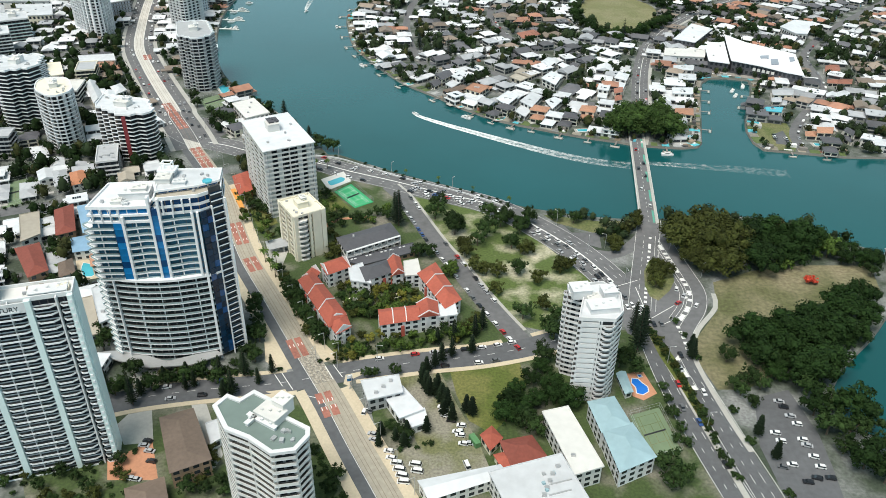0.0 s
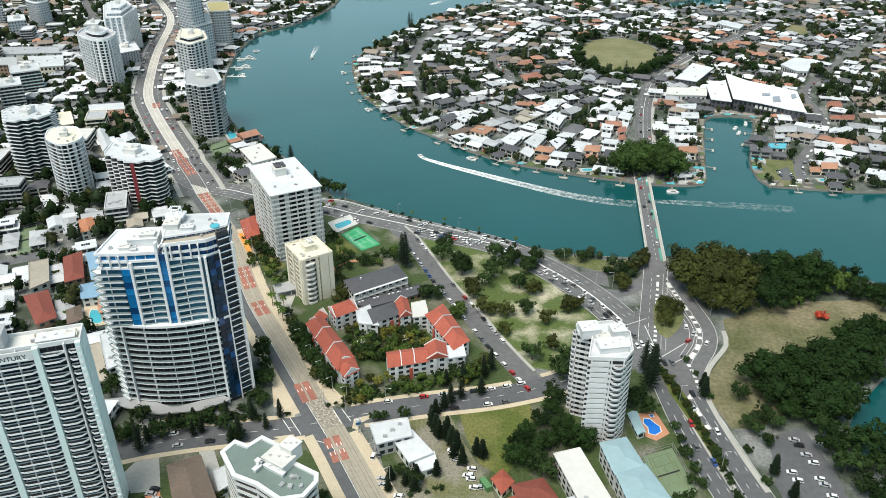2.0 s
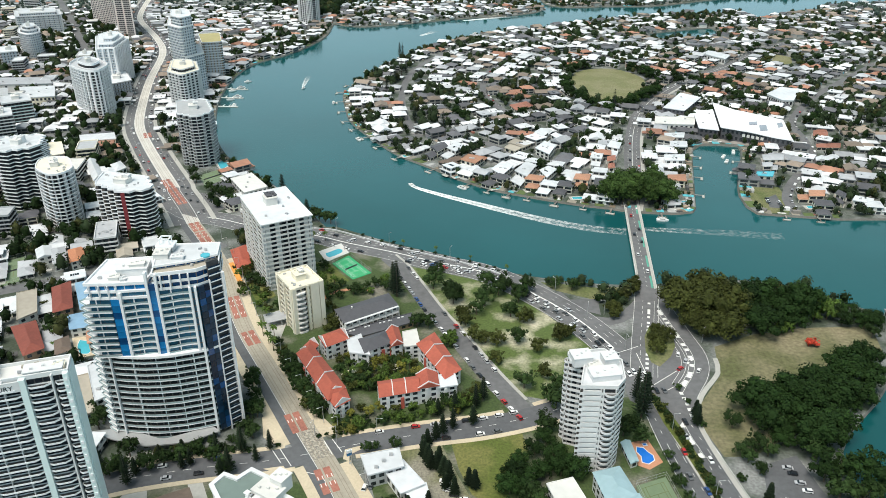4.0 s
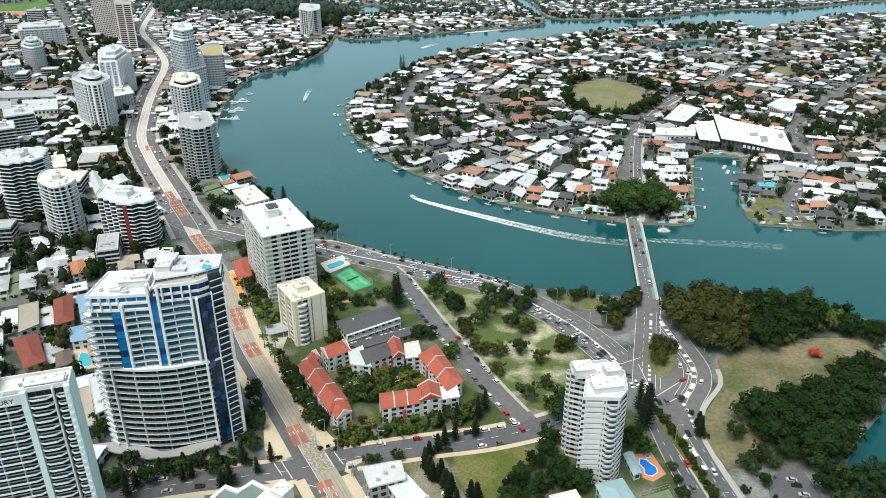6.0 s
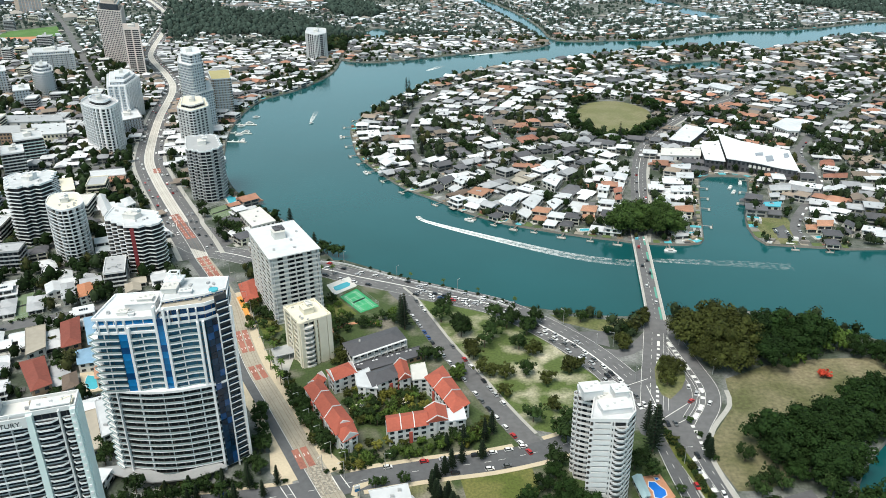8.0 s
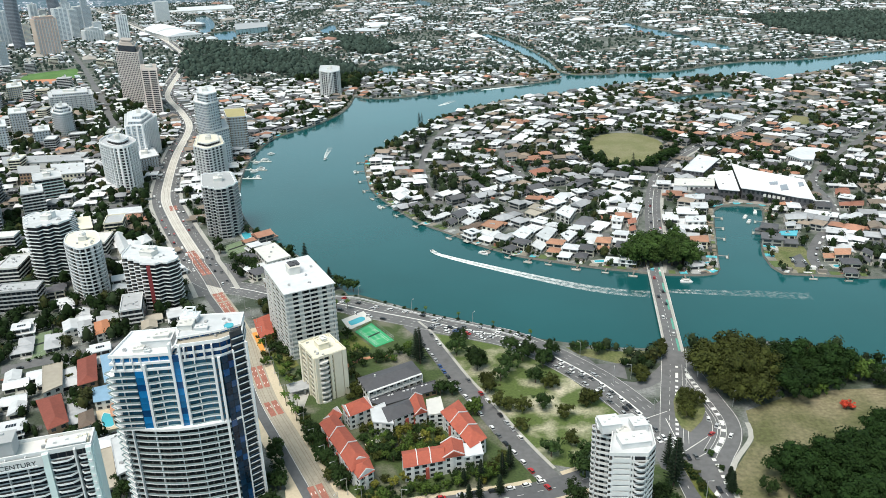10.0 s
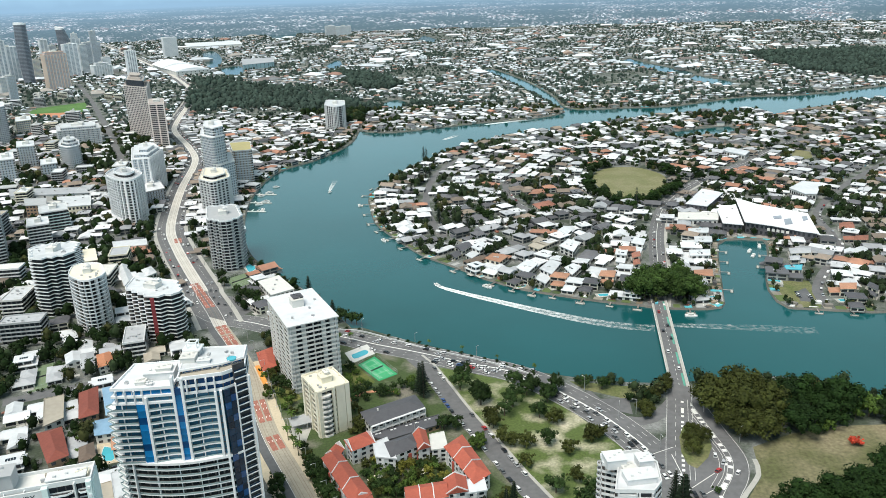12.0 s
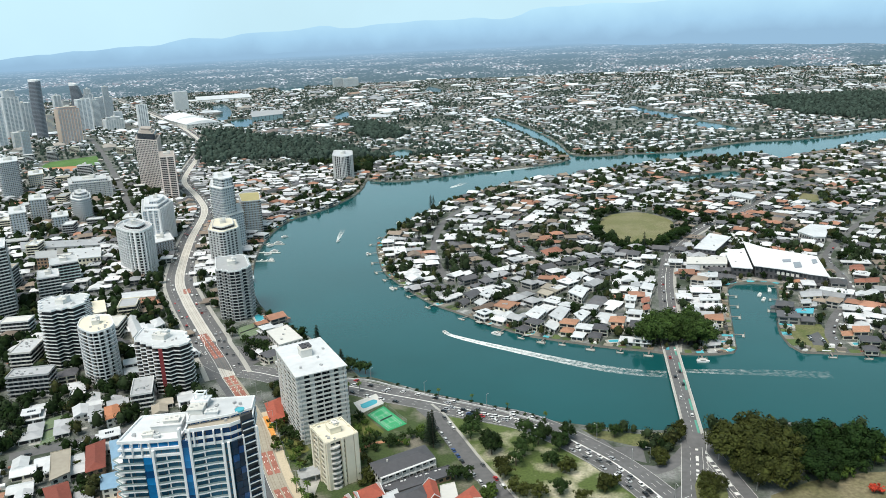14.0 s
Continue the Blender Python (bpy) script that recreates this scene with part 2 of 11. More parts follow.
M["fieldgreen"] = two_tone("watered_field_grass", (0.075, 0.17, 0.035), (0.1, 0.2, 0.05), 0.03)
M["tyre"] = mat("tyre_rubber", (0.02, 0.02, 0.02), 0.9, 0.1, 3.0)
M["carglass"] = mat("car_glass", (0.02, 0.025, 0.03), 0.1, 0.1, 1.0, coat=0.5)
for key, c in (("white", (0.8, 0.8, 0.8)), ("silver", (0.45, 0.46, 0.48)), ("black", (0.015, 0.015, 0.018)), ("grey", (0.12, 0.125, 0.13)), ("red", (0.45, 0.02, 0.02)), ("blue", (0.03, 0.08, 0.25))):
    M["car" + key] = mat("car_paint_" + key, c, 0.3, 0.03, 1.0, coat=0.6)
M["farcar"] = mat("distant_car_paint", (0.5, 0.5, 0.5), 0.4, 0.05, 1.0, ramp=("island", [(0.0, (0.8, 0.8, 0.8)), (0.45, (0.3, 0.31, 0.33)), (0.7, (0.03, 0.03, 0.035)), (0.92, (0.4, 0.03, 0.03))]))
M["clutter"] = mat("garden_clutter", (0.4, 0.4, 0.4), 0.8, 0.15, 0.6, ramp=("island", [(0.0, (0.75, 0.75, 0.74)), (0.22, (0.42, 0.41, 0.39)), (0.42, (0.22, 0.2, 0.18)), (0.6, (0.09, 0.09, 0.09)), (0.76, (0.34, 0.26, 0.19)), (0.87, (0.3, 0.12, 0.08)), (0.93, (0.12, 0.42, 0.5)), (0.96, (0.1, 0.15, 0.05))]))
M["foam"] = mat("foam", (0.8, 0.84, 0.84), 0.9, 0.1, 0.5, island=0.15)
M["sign"] = mat("dark_lettering", (0.03, 0.035, 0.04), 0.6, 0.05, 1.0)
for key, c, name, isl in (("white", (0.66, 0.67, 0.69), "white_suburban_roofs", 0.14), ("grey", (0.36, 0.37, 0.39), "grey_suburban_roofs", 0.25), ("dark", (0.11, 0.11, 0.12), "charcoal_suburban_roofs", 0.35), ("tan", (0.25, 0.20, 0.16), "brown_suburban_roofs", 0.35), ("orange", (0.36, 0.18, 0.12), "tiled_suburban_roofs", 0.25)):
    M["sub" + key] = mat(name, c, 0.7, 0.18, 0.25, island=isl)
# Bluish, softened tones: haze put into the roof colours of the far suburbs.
M["hazeroof"] = mat("haze_tinted_roofs", (0.6, 0.6, 0.6), 0.7, 0.12, 0.2, ramp=("island", [
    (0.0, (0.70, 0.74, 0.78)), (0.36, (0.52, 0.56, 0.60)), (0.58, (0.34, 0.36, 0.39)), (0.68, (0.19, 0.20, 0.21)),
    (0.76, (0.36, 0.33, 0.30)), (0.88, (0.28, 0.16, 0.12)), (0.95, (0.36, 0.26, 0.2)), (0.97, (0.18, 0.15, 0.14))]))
M["farwall"] = mat("suburban_walls", (0.36, 0.35, 0.33), 0.8, 0.1, 0.2, island=0.6)


def water_material():
    m = bpy.data.materials.new("river_water")
    m.use_nodes = True
    nd, ln = m.node_tree.nodes, m.node_tree.links
    b = nd["Principled BSDF"]
    b.inputs["Roughness"].default_value = 0.1
    b.inputs["IOR"].default_value = 1.4
    tc = nd.new("ShaderNodeTexCoord")
    n1, n2, n3 = (nd.new("ShaderNodeTexNoise") for _ in range(3))
    n1.inputs["Scale"].default_value, n1.inputs["Detail"].default_value = 0.006, 4
    n2.inputs["Scale"].default_value, n2.inputs["Detail"].default_value = 0.35, 5
    n3.inputs["Scale"].default_value, n3.inputs["Detail"].default_value = 0.05, 5
    cr = nd.new("ShaderNodeValToRGB")
    cr.color_ramp.elements[0].position, cr.color_ramp.elements[0].color = 0.3, (0.006, 0.069, 0.073, 1)
    cr.color_ramp.elements[1].position, cr.color_ramp.elements[1].color = 0.7, (0.009, 0.088, 0.096, 1)
    bp = nd.new("ShaderNodeBump")
    bp.inputs["Strength"].default_value, bp.inputs["Distance"].default_value = 0.18, 0.25
    ad = nd.new("ShaderNodeMath")
    ad.operation = "ADD"
    for n in (n1, n2, n3):
        ln.new(tc.outputs["Object"], n.inputs["Vector"])
    ln.new(n1.outputs["Fac"], cr.inputs[0])
    ln.new(cr.outputs[0], b.inputs["Base Color"])
    ln.new(n2.outputs["Fac"], ad.inputs[0])
    ln.new(n3.outputs["Fac"], ad.inputs[1])
    ln.new(ad.outputs[0], bp.inputs["Height"])
    ln.new(bp.outputs[0], b.inputs["Normal"])
    return m


M["water"] = water_material()


def distance_material():
    """The plain towards the horizon as a glowing backdrop: roofs, trees and bush spread over the ground, with haze
    painted in by distance.
    """
    m = bpy.data.materials.new("far_plain")
    m.use_nodes = True
    nd, ln = m.node_tree.nodes, m.node_tree.links
    for n in list(nd):
        nd.remove(n)
    out, em = nd.new("ShaderNodeOutputMaterial"), nd.new("ShaderNodeEmission")
    tc, sep = nd.new("ShaderNodeTexCoord"), nd.new("ShaderNodeSeparateXYZ")
    ln.new(tc.outputs["Object"], sep.inputs[0])

    def calc(op, a, b):
        n = nd.new("ShaderNodeMath")
        n.operation = op
        for k, v in enumerate((a, b)):
            if isinstance(v, (int, float)):
                n.inputs[k].default_value = v
            else:
                ln.new(v, n.inputs[k])
        return n.outputs[0]

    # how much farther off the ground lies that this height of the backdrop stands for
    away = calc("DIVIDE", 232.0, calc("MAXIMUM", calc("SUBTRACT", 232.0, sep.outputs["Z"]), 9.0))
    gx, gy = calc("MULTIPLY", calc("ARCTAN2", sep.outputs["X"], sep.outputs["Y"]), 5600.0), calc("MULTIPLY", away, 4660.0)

    def cells(w, d, kind):
        v = nd.new("ShaderNodeCombineXYZ")
        ln.new(calc("MULTIPLY", gx, 1 / w), v.inputs[0])
        ln.new(calc("MULTIPLY", gy, 1 / d), v.inputs[1])
        n = nd.new(kind)
        n.inputs["Scale"].default_value = 1.0
        ln.new(v.outputs[0], n.inputs["Vector"])
        return n

    lot = cells(13.0, 150.0, "ShaderNodeTexVoronoi")
    rgb = nd.new("ShaderNodeSeparateColor")
    ln.new(lot.outputs["Color"], rgb.inputs[0])
    bush = cells(420.0, 1100.0, "ShaderNodeTexNoise")
    bush.inputs["Detail"].default_value = 5
    pick = calc("ADD", rgb.outputs[0], calc("MULTIPLY", calc("SUBTRACT", bush.outputs["Fac"], 0.55), 2.6))
    cr = nd.new("ShaderNodeValToRGB")
    cr.color_ramp.interpolation = "CONSTANT"
    els = cr.color_ramp.elements
    while len(els) < 6:
        els.new(1.0)
    for e, (q, c) in zip(els, ((0.0, (0.045, 0.066, 0.045)), (0.34, (0.075, 0.105, 0.075)), (0.56, (0.19, 0.20, 0.19)), (0.72, (0.36, 0.37, 0.38)), (0.88, (0.92, 0.94, 0.95)), (1.3, (0.30, 0.2, 0.16)))):
        e.position, e.color = q, (*c, 1)
    ln.new(pick, cr.inputs[0])
    # painted haze: its blue takes over the glowing colour towards the rim
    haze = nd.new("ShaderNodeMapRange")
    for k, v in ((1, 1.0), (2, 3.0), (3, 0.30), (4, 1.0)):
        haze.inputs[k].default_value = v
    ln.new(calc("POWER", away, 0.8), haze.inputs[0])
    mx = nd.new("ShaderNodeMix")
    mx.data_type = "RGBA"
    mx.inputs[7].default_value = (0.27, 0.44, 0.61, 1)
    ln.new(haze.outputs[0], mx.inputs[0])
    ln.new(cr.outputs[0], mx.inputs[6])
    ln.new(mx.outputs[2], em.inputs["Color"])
    ln.new(em.outputs[0], out.inputs["Surface"])
    return m


def range_material():
    """Glowing blue hills with the haze painted into their colour, paler towards their tops."""
    m = bpy.data.materials.new("far_hills")
    m.use_nodes = True
    nd, ln = m.node_tree.nodes, m.node_tree.links
    for n in list(nd):
        nd.remove(n)
    out, em = nd.new("ShaderNodeOutputMaterial"), nd.new("ShaderNodeEmission")
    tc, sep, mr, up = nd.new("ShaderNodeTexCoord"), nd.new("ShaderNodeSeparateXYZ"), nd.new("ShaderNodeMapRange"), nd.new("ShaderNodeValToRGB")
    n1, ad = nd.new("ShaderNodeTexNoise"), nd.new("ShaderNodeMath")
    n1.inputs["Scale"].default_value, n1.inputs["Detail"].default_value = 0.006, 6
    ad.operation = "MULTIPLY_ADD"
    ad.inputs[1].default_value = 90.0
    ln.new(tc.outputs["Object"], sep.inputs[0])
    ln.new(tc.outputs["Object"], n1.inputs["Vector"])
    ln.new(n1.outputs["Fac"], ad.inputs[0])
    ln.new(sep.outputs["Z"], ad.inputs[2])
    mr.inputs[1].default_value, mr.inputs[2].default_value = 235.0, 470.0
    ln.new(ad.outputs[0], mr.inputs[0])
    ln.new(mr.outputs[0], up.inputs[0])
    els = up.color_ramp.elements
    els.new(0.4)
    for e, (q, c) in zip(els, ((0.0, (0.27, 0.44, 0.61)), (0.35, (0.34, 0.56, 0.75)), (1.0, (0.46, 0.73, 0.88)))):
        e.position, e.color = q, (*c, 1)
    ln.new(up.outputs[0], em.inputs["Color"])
    ln.new(em.outputs[0], out.inputs["Surface"])
    return m


M["range"] = range_material()
M["distance"] = distance_material()


# ---------------------------------------------------------------- mesh helpers
class Shape:
    """Collects faces, then links them as one mesh object."""

    def __init__(self):
        self.v, self.f, self.m = [], [], []

    def face(self, pts, mi=0):
        k = len(self.v)
        self.v += [tuple(p) for p in pts]
        self.f.append(tuple(range(k, k + len(pts))))
        self.m.append(mi)

    def prism(self, poly, z0, z1, mi=0, top=None, bottom=True):
        """An upright prism on an anticlockwise outline."""
        k, n = len(self.v), len(poly)
        self.v += [(x, y, z0) for x, y in poly] + [(x, y, z1) for x, y in poly]
        for i in range(n):
            j = (i + 1) % n
            self.f.append((k + i, k + j, k + n + j, k + n + i))
            self.m.append(mi)
        self.f.append(tuple(range(k + n, k + 2 * n)))
        self.m.append(mi if top is None else top)
        if bottom:
            self.f.append(tuple(range(k + n - 1, k - 1, -1)))
            self.m.append(mi)

    def box(self, cx, cy, z0, sx, sy, sz, turn=0.0, mi=0):
        c, s = math.cos(turn), math.sin(turn)
        self.prism([(cx + c * x - s * y, cy + s * x + c * y) for x, y in ((-sx / 2, -sy / 2), (sx / 2, -sy / 2), (sx / 2, sy / 2), (-sx / 2, sy / 2))], z0, z0 + sz, mi)

    def tube(self, cx, cy, z0, z1, r0, r1, n=8, mi=0):
        k = len(self.v)
        for z, r in ((z0, r0), (z1, r1)):
            self.v += [(cx + r * math.cos(2 * math.pi * i / n), cy + r * math.sin(2 * math.pi * i / n), z) for i in range(n)]
        for i in range(n):
            j = (i + 1) % n
            self.f.append((k + i, k + j, k + n + j, k + n + i))
            self.m.append(mi)
        self.f.append(tuple(range(k + n, k + 2 * n)))
        self.m.append(mi)

    def mesh(self, name, mats):
        me = bpy.data.meshes.new(name)
        me.from_pydata(self.v, [], self.f)
        for m in mats if isinstance(mats, (list, tuple)) else [mats]:
            me.materials.append(m)
        me.polygons.foreach_set("material_index", self.m)
        me.update()
        return me

    def link(self, name, mats, parent=None, label="", at=None):
        ob = new(name, self.mesh(name, mats))
        return place(ob, parent, label, at)


def place(ob, parent=None, label="", at=None):
    if parent is not None:
        ob.parent = parent
    if label:
        ob["label"] = label
    if at is not None:
        ob.matrix_basis = at
    return ob


def part(name, mesh, parent, label="", at=None):
    return place(new(name, mesh), parent, label, at)


def thing(name, label, category, at=None, group="", kind=""):
    ob = tagged(new(name), label, category, group, kind)
    ob.empty_display_size = 0.5
    if at is not None:
        ob.matrix_basis = at
    return ob


def area2(poly):
    return sum(a[0] * b[1] - b[0] * a[1] for a, b in zip(poly, poly[1:] + poly[:1]))


def ccw(poly):
    poly = [tuple(p) for p in poly]
    return poly if area2(poly) > 0 else poly[::-1]


def centre(poly):
    return (sum(p[0] for p in poly) / len(poly), sum(p[1] for p in poly) / len(poly))


def shifted(poly, by):
    return [(x - by[0], y - by[1]) for x, y in poly]


def grown(poly, d):
    """An anticlockwise outline moved outwards by d (inwards: minus)."""
    n, res = len(poly), []
    for i in range(n):
        p0, p1, p2 = Vector(poly[i - 1]), Vector(poly[i]), Vector(poly[(i + 1) % n])
        a, b = (p1 - p0).normalized(), (p2 - p1).normalized()
        na, nb = Vector((a.y, -a.x)), Vector((b.y, -b.x))
        mid = na + nb
        mid = mid / max(0.35, mid.length_squared / 2) if mid.length > 1e-6 else na
        res.append(tuple(p1 + mid * d))
    return res


def smooth(pts, step=8.0):
    """A curve through the points, as even points about a step apart."""
    p = [Vector(q) for q in pts]
    p = [p[0] * 2 - p[1]] + p + [p[-1] * 2 - p[-2]]
    res = []
    for i in range(1, len(p) - 2):
        n = max(1, int((p[i + 1] - p[i]).length / step))
        for k in range(n):
            u = k / n
            res.append(0.5 * (2 * p[i] + (p[i + 1] - p[i - 1]) * u + (2 * p[i - 1] - 5 * p[i] + 4 * p[i + 1] - p[i + 2]) * u * u + (3 * p[i] - p[i - 1] - 3 * p[i + 1] + p[i + 2]) * u ** 3))
    res.append(p[-2])
    return [(q.x, q.y) for q in res]


def sides(pts):
    """Points with their unit way and right-hand normal."""
    res = []
    for i, p in enumerate(pts):
        a, b = pts[max(0, i - 1)], pts[min(len(pts) - 1, i + 1)]
        d = Vector((b[0] - a[0], b[1] - a[1])).normalized()
        res.append((p[0], p[1], d, Vector((d.y, -d.x))))
    return res


def ribbon(name, pts, lo, hi, z, material, thick=0.3, label="", category="", parent=None, kind="structure", gaps=()):
    """A paved strip along a line, from lo to hi metres right of it; it breaks off near the lines in gaps."""
    s, sd = Shape(), sides(pts)
    keep = np.ones(len(sd), bool)
    mid = (lo + hi) / 2
    for other, dist in gaps:
        near, _ = nearest(other, [x + n.x * mid for x, y, d, n in sd], [y + n.y * mid for x, y, d, n in sd])
        keep &= near > dist
    for x, y, d, n in sd:
        for off in (lo, hi):
            s.v += [(x + n.x * off, y + n.y * off, z), (x + n.x * off, y + n.y * off, z - thick)]
    for i in range(len(sd) - 1):
        if not (keep[i] and keep[i + 1]):
            continue
        a, b = 4 * i, 4 * i + 4
        s.f += [(a, a + 2, b + 2, b), (a + 1, a, b, b + 1), (a + 2, a + 3, b + 3, b + 2)]
        s.m += [0, 0, 0]
        if i == 0 or not keep[i - 1]:
            s.f.append((a, a + 1, a + 3, a + 2))
            s.m.append(0)
        if i == len(sd) - 2 or not keep[i + 2]:
            s.f.append((b, b + 2, b + 3, b + 1))
            s.m.append(0)
    ob = s.link(name, material, parent)
    return tagged(ob, label, category, kind=kind) if parent is None else ob


def strokes(shape, pts, off, width, dash, gap, z, phase=0.0):
    """Painted dashes along a line; gap 0 paints it through."""
    sd = sides(smooth(pts, 2.0) if len(pts) > 1 else pts)
    run = phase
    for (x0, y0, d0, n0), (x1, y1, d1, n1) in zip(sd, sd[1:]):
        run += math.hypot(x1 - x0, y1 - y0)
        if gap and run % (dash + gap) > dash:
            continue
        shape.face([(x0 + n0.x * (off - width / 2), y0 + n0.y * (off - width / 2), z), (x0 + n0.x * (off + width / 2), y0 + n0.y * (off + width / 2), z),
                    (x1 + n1.x * (off + width / 2), y1 + n1.y * (off + width / 2), z), (x1 + n1.x * (off - width / 2), y1 + n1.y * (off - width / 2), z)][::-1])


def patch(name, poly, z, material, label, category, thick=0.25, kind="structure"):
    s = Shape()
    s.prism(ccw(poly), z - thick, z)
    return tagged(s.link(name, material), label, category, kind=kind)


def inside(poly, xs, ys):
    """Which of the points lie in the outline."""
    xs, ys = np.asarray(xs, float), np.asarray(ys, float)
    res = np.zeros(xs.shape, bool)
    for (x0, y0), (x1, y1) in zip(poly, poly[1:] + poly[:1]):
        cut = ((y0 > ys) != (y1 > ys)) & (xs < (x1 - x0) * (ys - y0) / ((y1 - y0) if y1 != y0 else 1e-9) + x0)
        res ^= cut
    return res


def nearest(pts, xs, ys):
    """Distance from the points to a line, and the line's angle there."""
    xs, ys = np.asarray(xs, float), np.asarray(ys, float)
    best, ang = np.full(xs.shape, 1e9), np.zeros(xs.shape)
    for (x0, y0), (x1, y1) in zip(pts, pts[1:]):
        dx, dy = x1 - x0, y1 - y0
        ll = dx * dx + dy * dy + 1e-9
        u = np.clip(((xs - x0) * dx + (ys - y0) * dy) / ll, 0, 1)
        d = np.hypot(xs - x0 - u * dx, ys - y0 - u * dy)
        ang = np.where(d < best, math.atan2(dy, dx), ang)
        best = np.minimum(best, d)
    return best, ang


# ---------------------------------------------------------------- river, ground and distance
NEAR_BANK = [(254.8, 376.7), (239.2, 391.4), (219.6, 409.6), (191.7, 419.3), (160.8, 422.0), (132.7, 415.3), (96.2, 416.2), (62.1, 424.6), (43.0, 431.4), (23.7, 444.8), (1.6, 457.1), (-25.4, 470.6), (-49.7, 485.8), (-75.4, 502.7)]
LEFT_BANK = [(-83.0, 502.5), (-104.0, 537.2), (-137.4, 585.9), (-163.5, 618.2), (-189.3, 652.1), (-209.7, 693.7), (-226.9, 747.5), (-244.6, 825.0), (-254.2, 900.8), (-255.4, 973.2), (-245.3, 1030.5), (-211.8, 1086.6), (-185.7, 1163.6), (-176.9, 1231.0), (-178.5, 1319.8)]
FAR_BANK = [(-163.0, 1305.3), (-126.6, 1291.8), (-69.4, 1311.8), (-10.8, 1343.9), (50.2, 1371.4), (123.5, 1397.2), (184.5, 1448.5), (184.1, 1561.4), (164.1, 1708.4), (134.3, 1898.6), (89.5, 2138.2), (66.3, 2239.5), (88.2, 2295.7), (145.9, 2059.1), (182.2, 1825.2), (196.9, 1669.7), (202.0, 1524.6), (240.0, 1483.6), (317.5, 1491.6), (405.5, 1496.8), (497.8, 1549.5), (580.1, 1592.8), (660.3, 1593.6), (765.1, 1623.7), (903.9, 1695.9)]
ISLE_BANK = [(811.5, 1517.7), (730.6, 1501.8), (662.3, 1421.9), (603.5, 1403.0), (547.7, 1350.9), (532.7, 1430.3), (470.6, 1398.5), (414.3, 1413.9), (321.0, 1365.7), (245.6, 1335.3), (159.6, 1275.6), (81.7, 1240.4), (25.0, 1188.9), (-27.1, 1111.7), (-64.5, 1024.0), (-89.6, 968.7), (-101.2, 919.7), (-111.8, 875.2), (-102.9, 811.2), (-92.4, 763.0), (-75.5, 724.5), (-54.0, 683.8), (-35.3, 653.3), (-19.7, 636.9), (-4.9, 621.2), (9.2, 602.3), (24.9, 587.9), (40.0, 574.2), (54.8, 565.8), (69.4, 558.7), (89.7, 549.0), (109.5, 540.7), (129.2, 534.8), (140.4, 529.6), (164.0, 525.7), (188.4, 527.9), (197.1, 551.3), (213.8, 612.6), (231.0, 671.0), (241.2, 683.2), (257.3, 684.8), (275.8, 679.3), (263.2, 636.3), (246.5, 595.9), (235.1, 559.6), (232.9, 537.1), (236.5, 524.1), (255.0, 520.5), (290.5, 513.6)]
ISLE_S = smooth(ISLE_BANK, 12)
RIVER = smooth(NEAR_BANK, 12) + smooth(LEFT_BANK, 12) + smooth(FAR_BANK, 14)
RIVER += [(RIVER[-1][0] + 400, RIVER[-1][1]), (ISLE_S[0][0] + 400, ISLE_S[0][1])] + ISLE_S + [(ISLE_S[-1][0] + 250, ISLE_S[-1][1]), (NEAR_BANK[0][0] + 250, NEAR_BANK[0][1])]
INLET = smooth([(226.0, 317.1), (209.1, 298.2), (190.3, 280.7), (176.9, 264.6), (171.8, 249.9), (173.0, 241.3), (178.8, 233.2), (183.1, 228.5)], 10)
INLET += [(INLET[-1][0] + 90, INLET[-1][1]), (INLET[0][0] + 90, INLET[0][1])]
LAKES = [INLET] + [ccw(smooth(p + p[:1], 25)[:-1]) for p in (
    [(-1086.6, 3290.0), (-1068.2, 3397.3), (-897.7, 2940.1), (-813.6, 2590.8), (-853.7, 2626.3)],
    [(-796.3, 2565.3), (-749.9, 2639.6), (-670.0, 2394.0), (-698.6, 2326.3)],
    [(-1180.1, 4814.3), (-1101.9, 5129.5), (-893.1, 4286.4), (-976.0, 4155.1)],
    [(159.5, 5099.4), (364.2, 5054.1), (336.2, 4624.2), (132.3, 4676.4)],
    [(594.5, 2003.2), (635.1, 1843.6), (597.2, 1776.7), (555.9, 1899.0)],
    [(-169.7, 1647.4), (-144.5, 1701.5), (-111.3, 1630.6), (-146.9, 1552.6)],
    [(324.8, 1226.8), (387.0, 1254.8), (437.8, 1270.3), (429.2, 1218.2), (376.2, 1189.8), (321.2, 1192.3)],
    [(-444.5, 2564.4), (-433.1, 2765.5), (-388.0, 2539.5), (-402.6, 2419.3)],
    [(529.9, 2504.1), (555.7, 2311.3), (602.9, 2072.5), (567.9, 2000.3), (511.6, 2191.9), (494.0, 2398.7)],
    [(-191.3, 4074.0), (-117.2, 3746.2), (-125.9, 3513.6), (-197.2, 3717.8)])]
WATERS = [RIVER] + LAKES
WATER_Z = -1.4


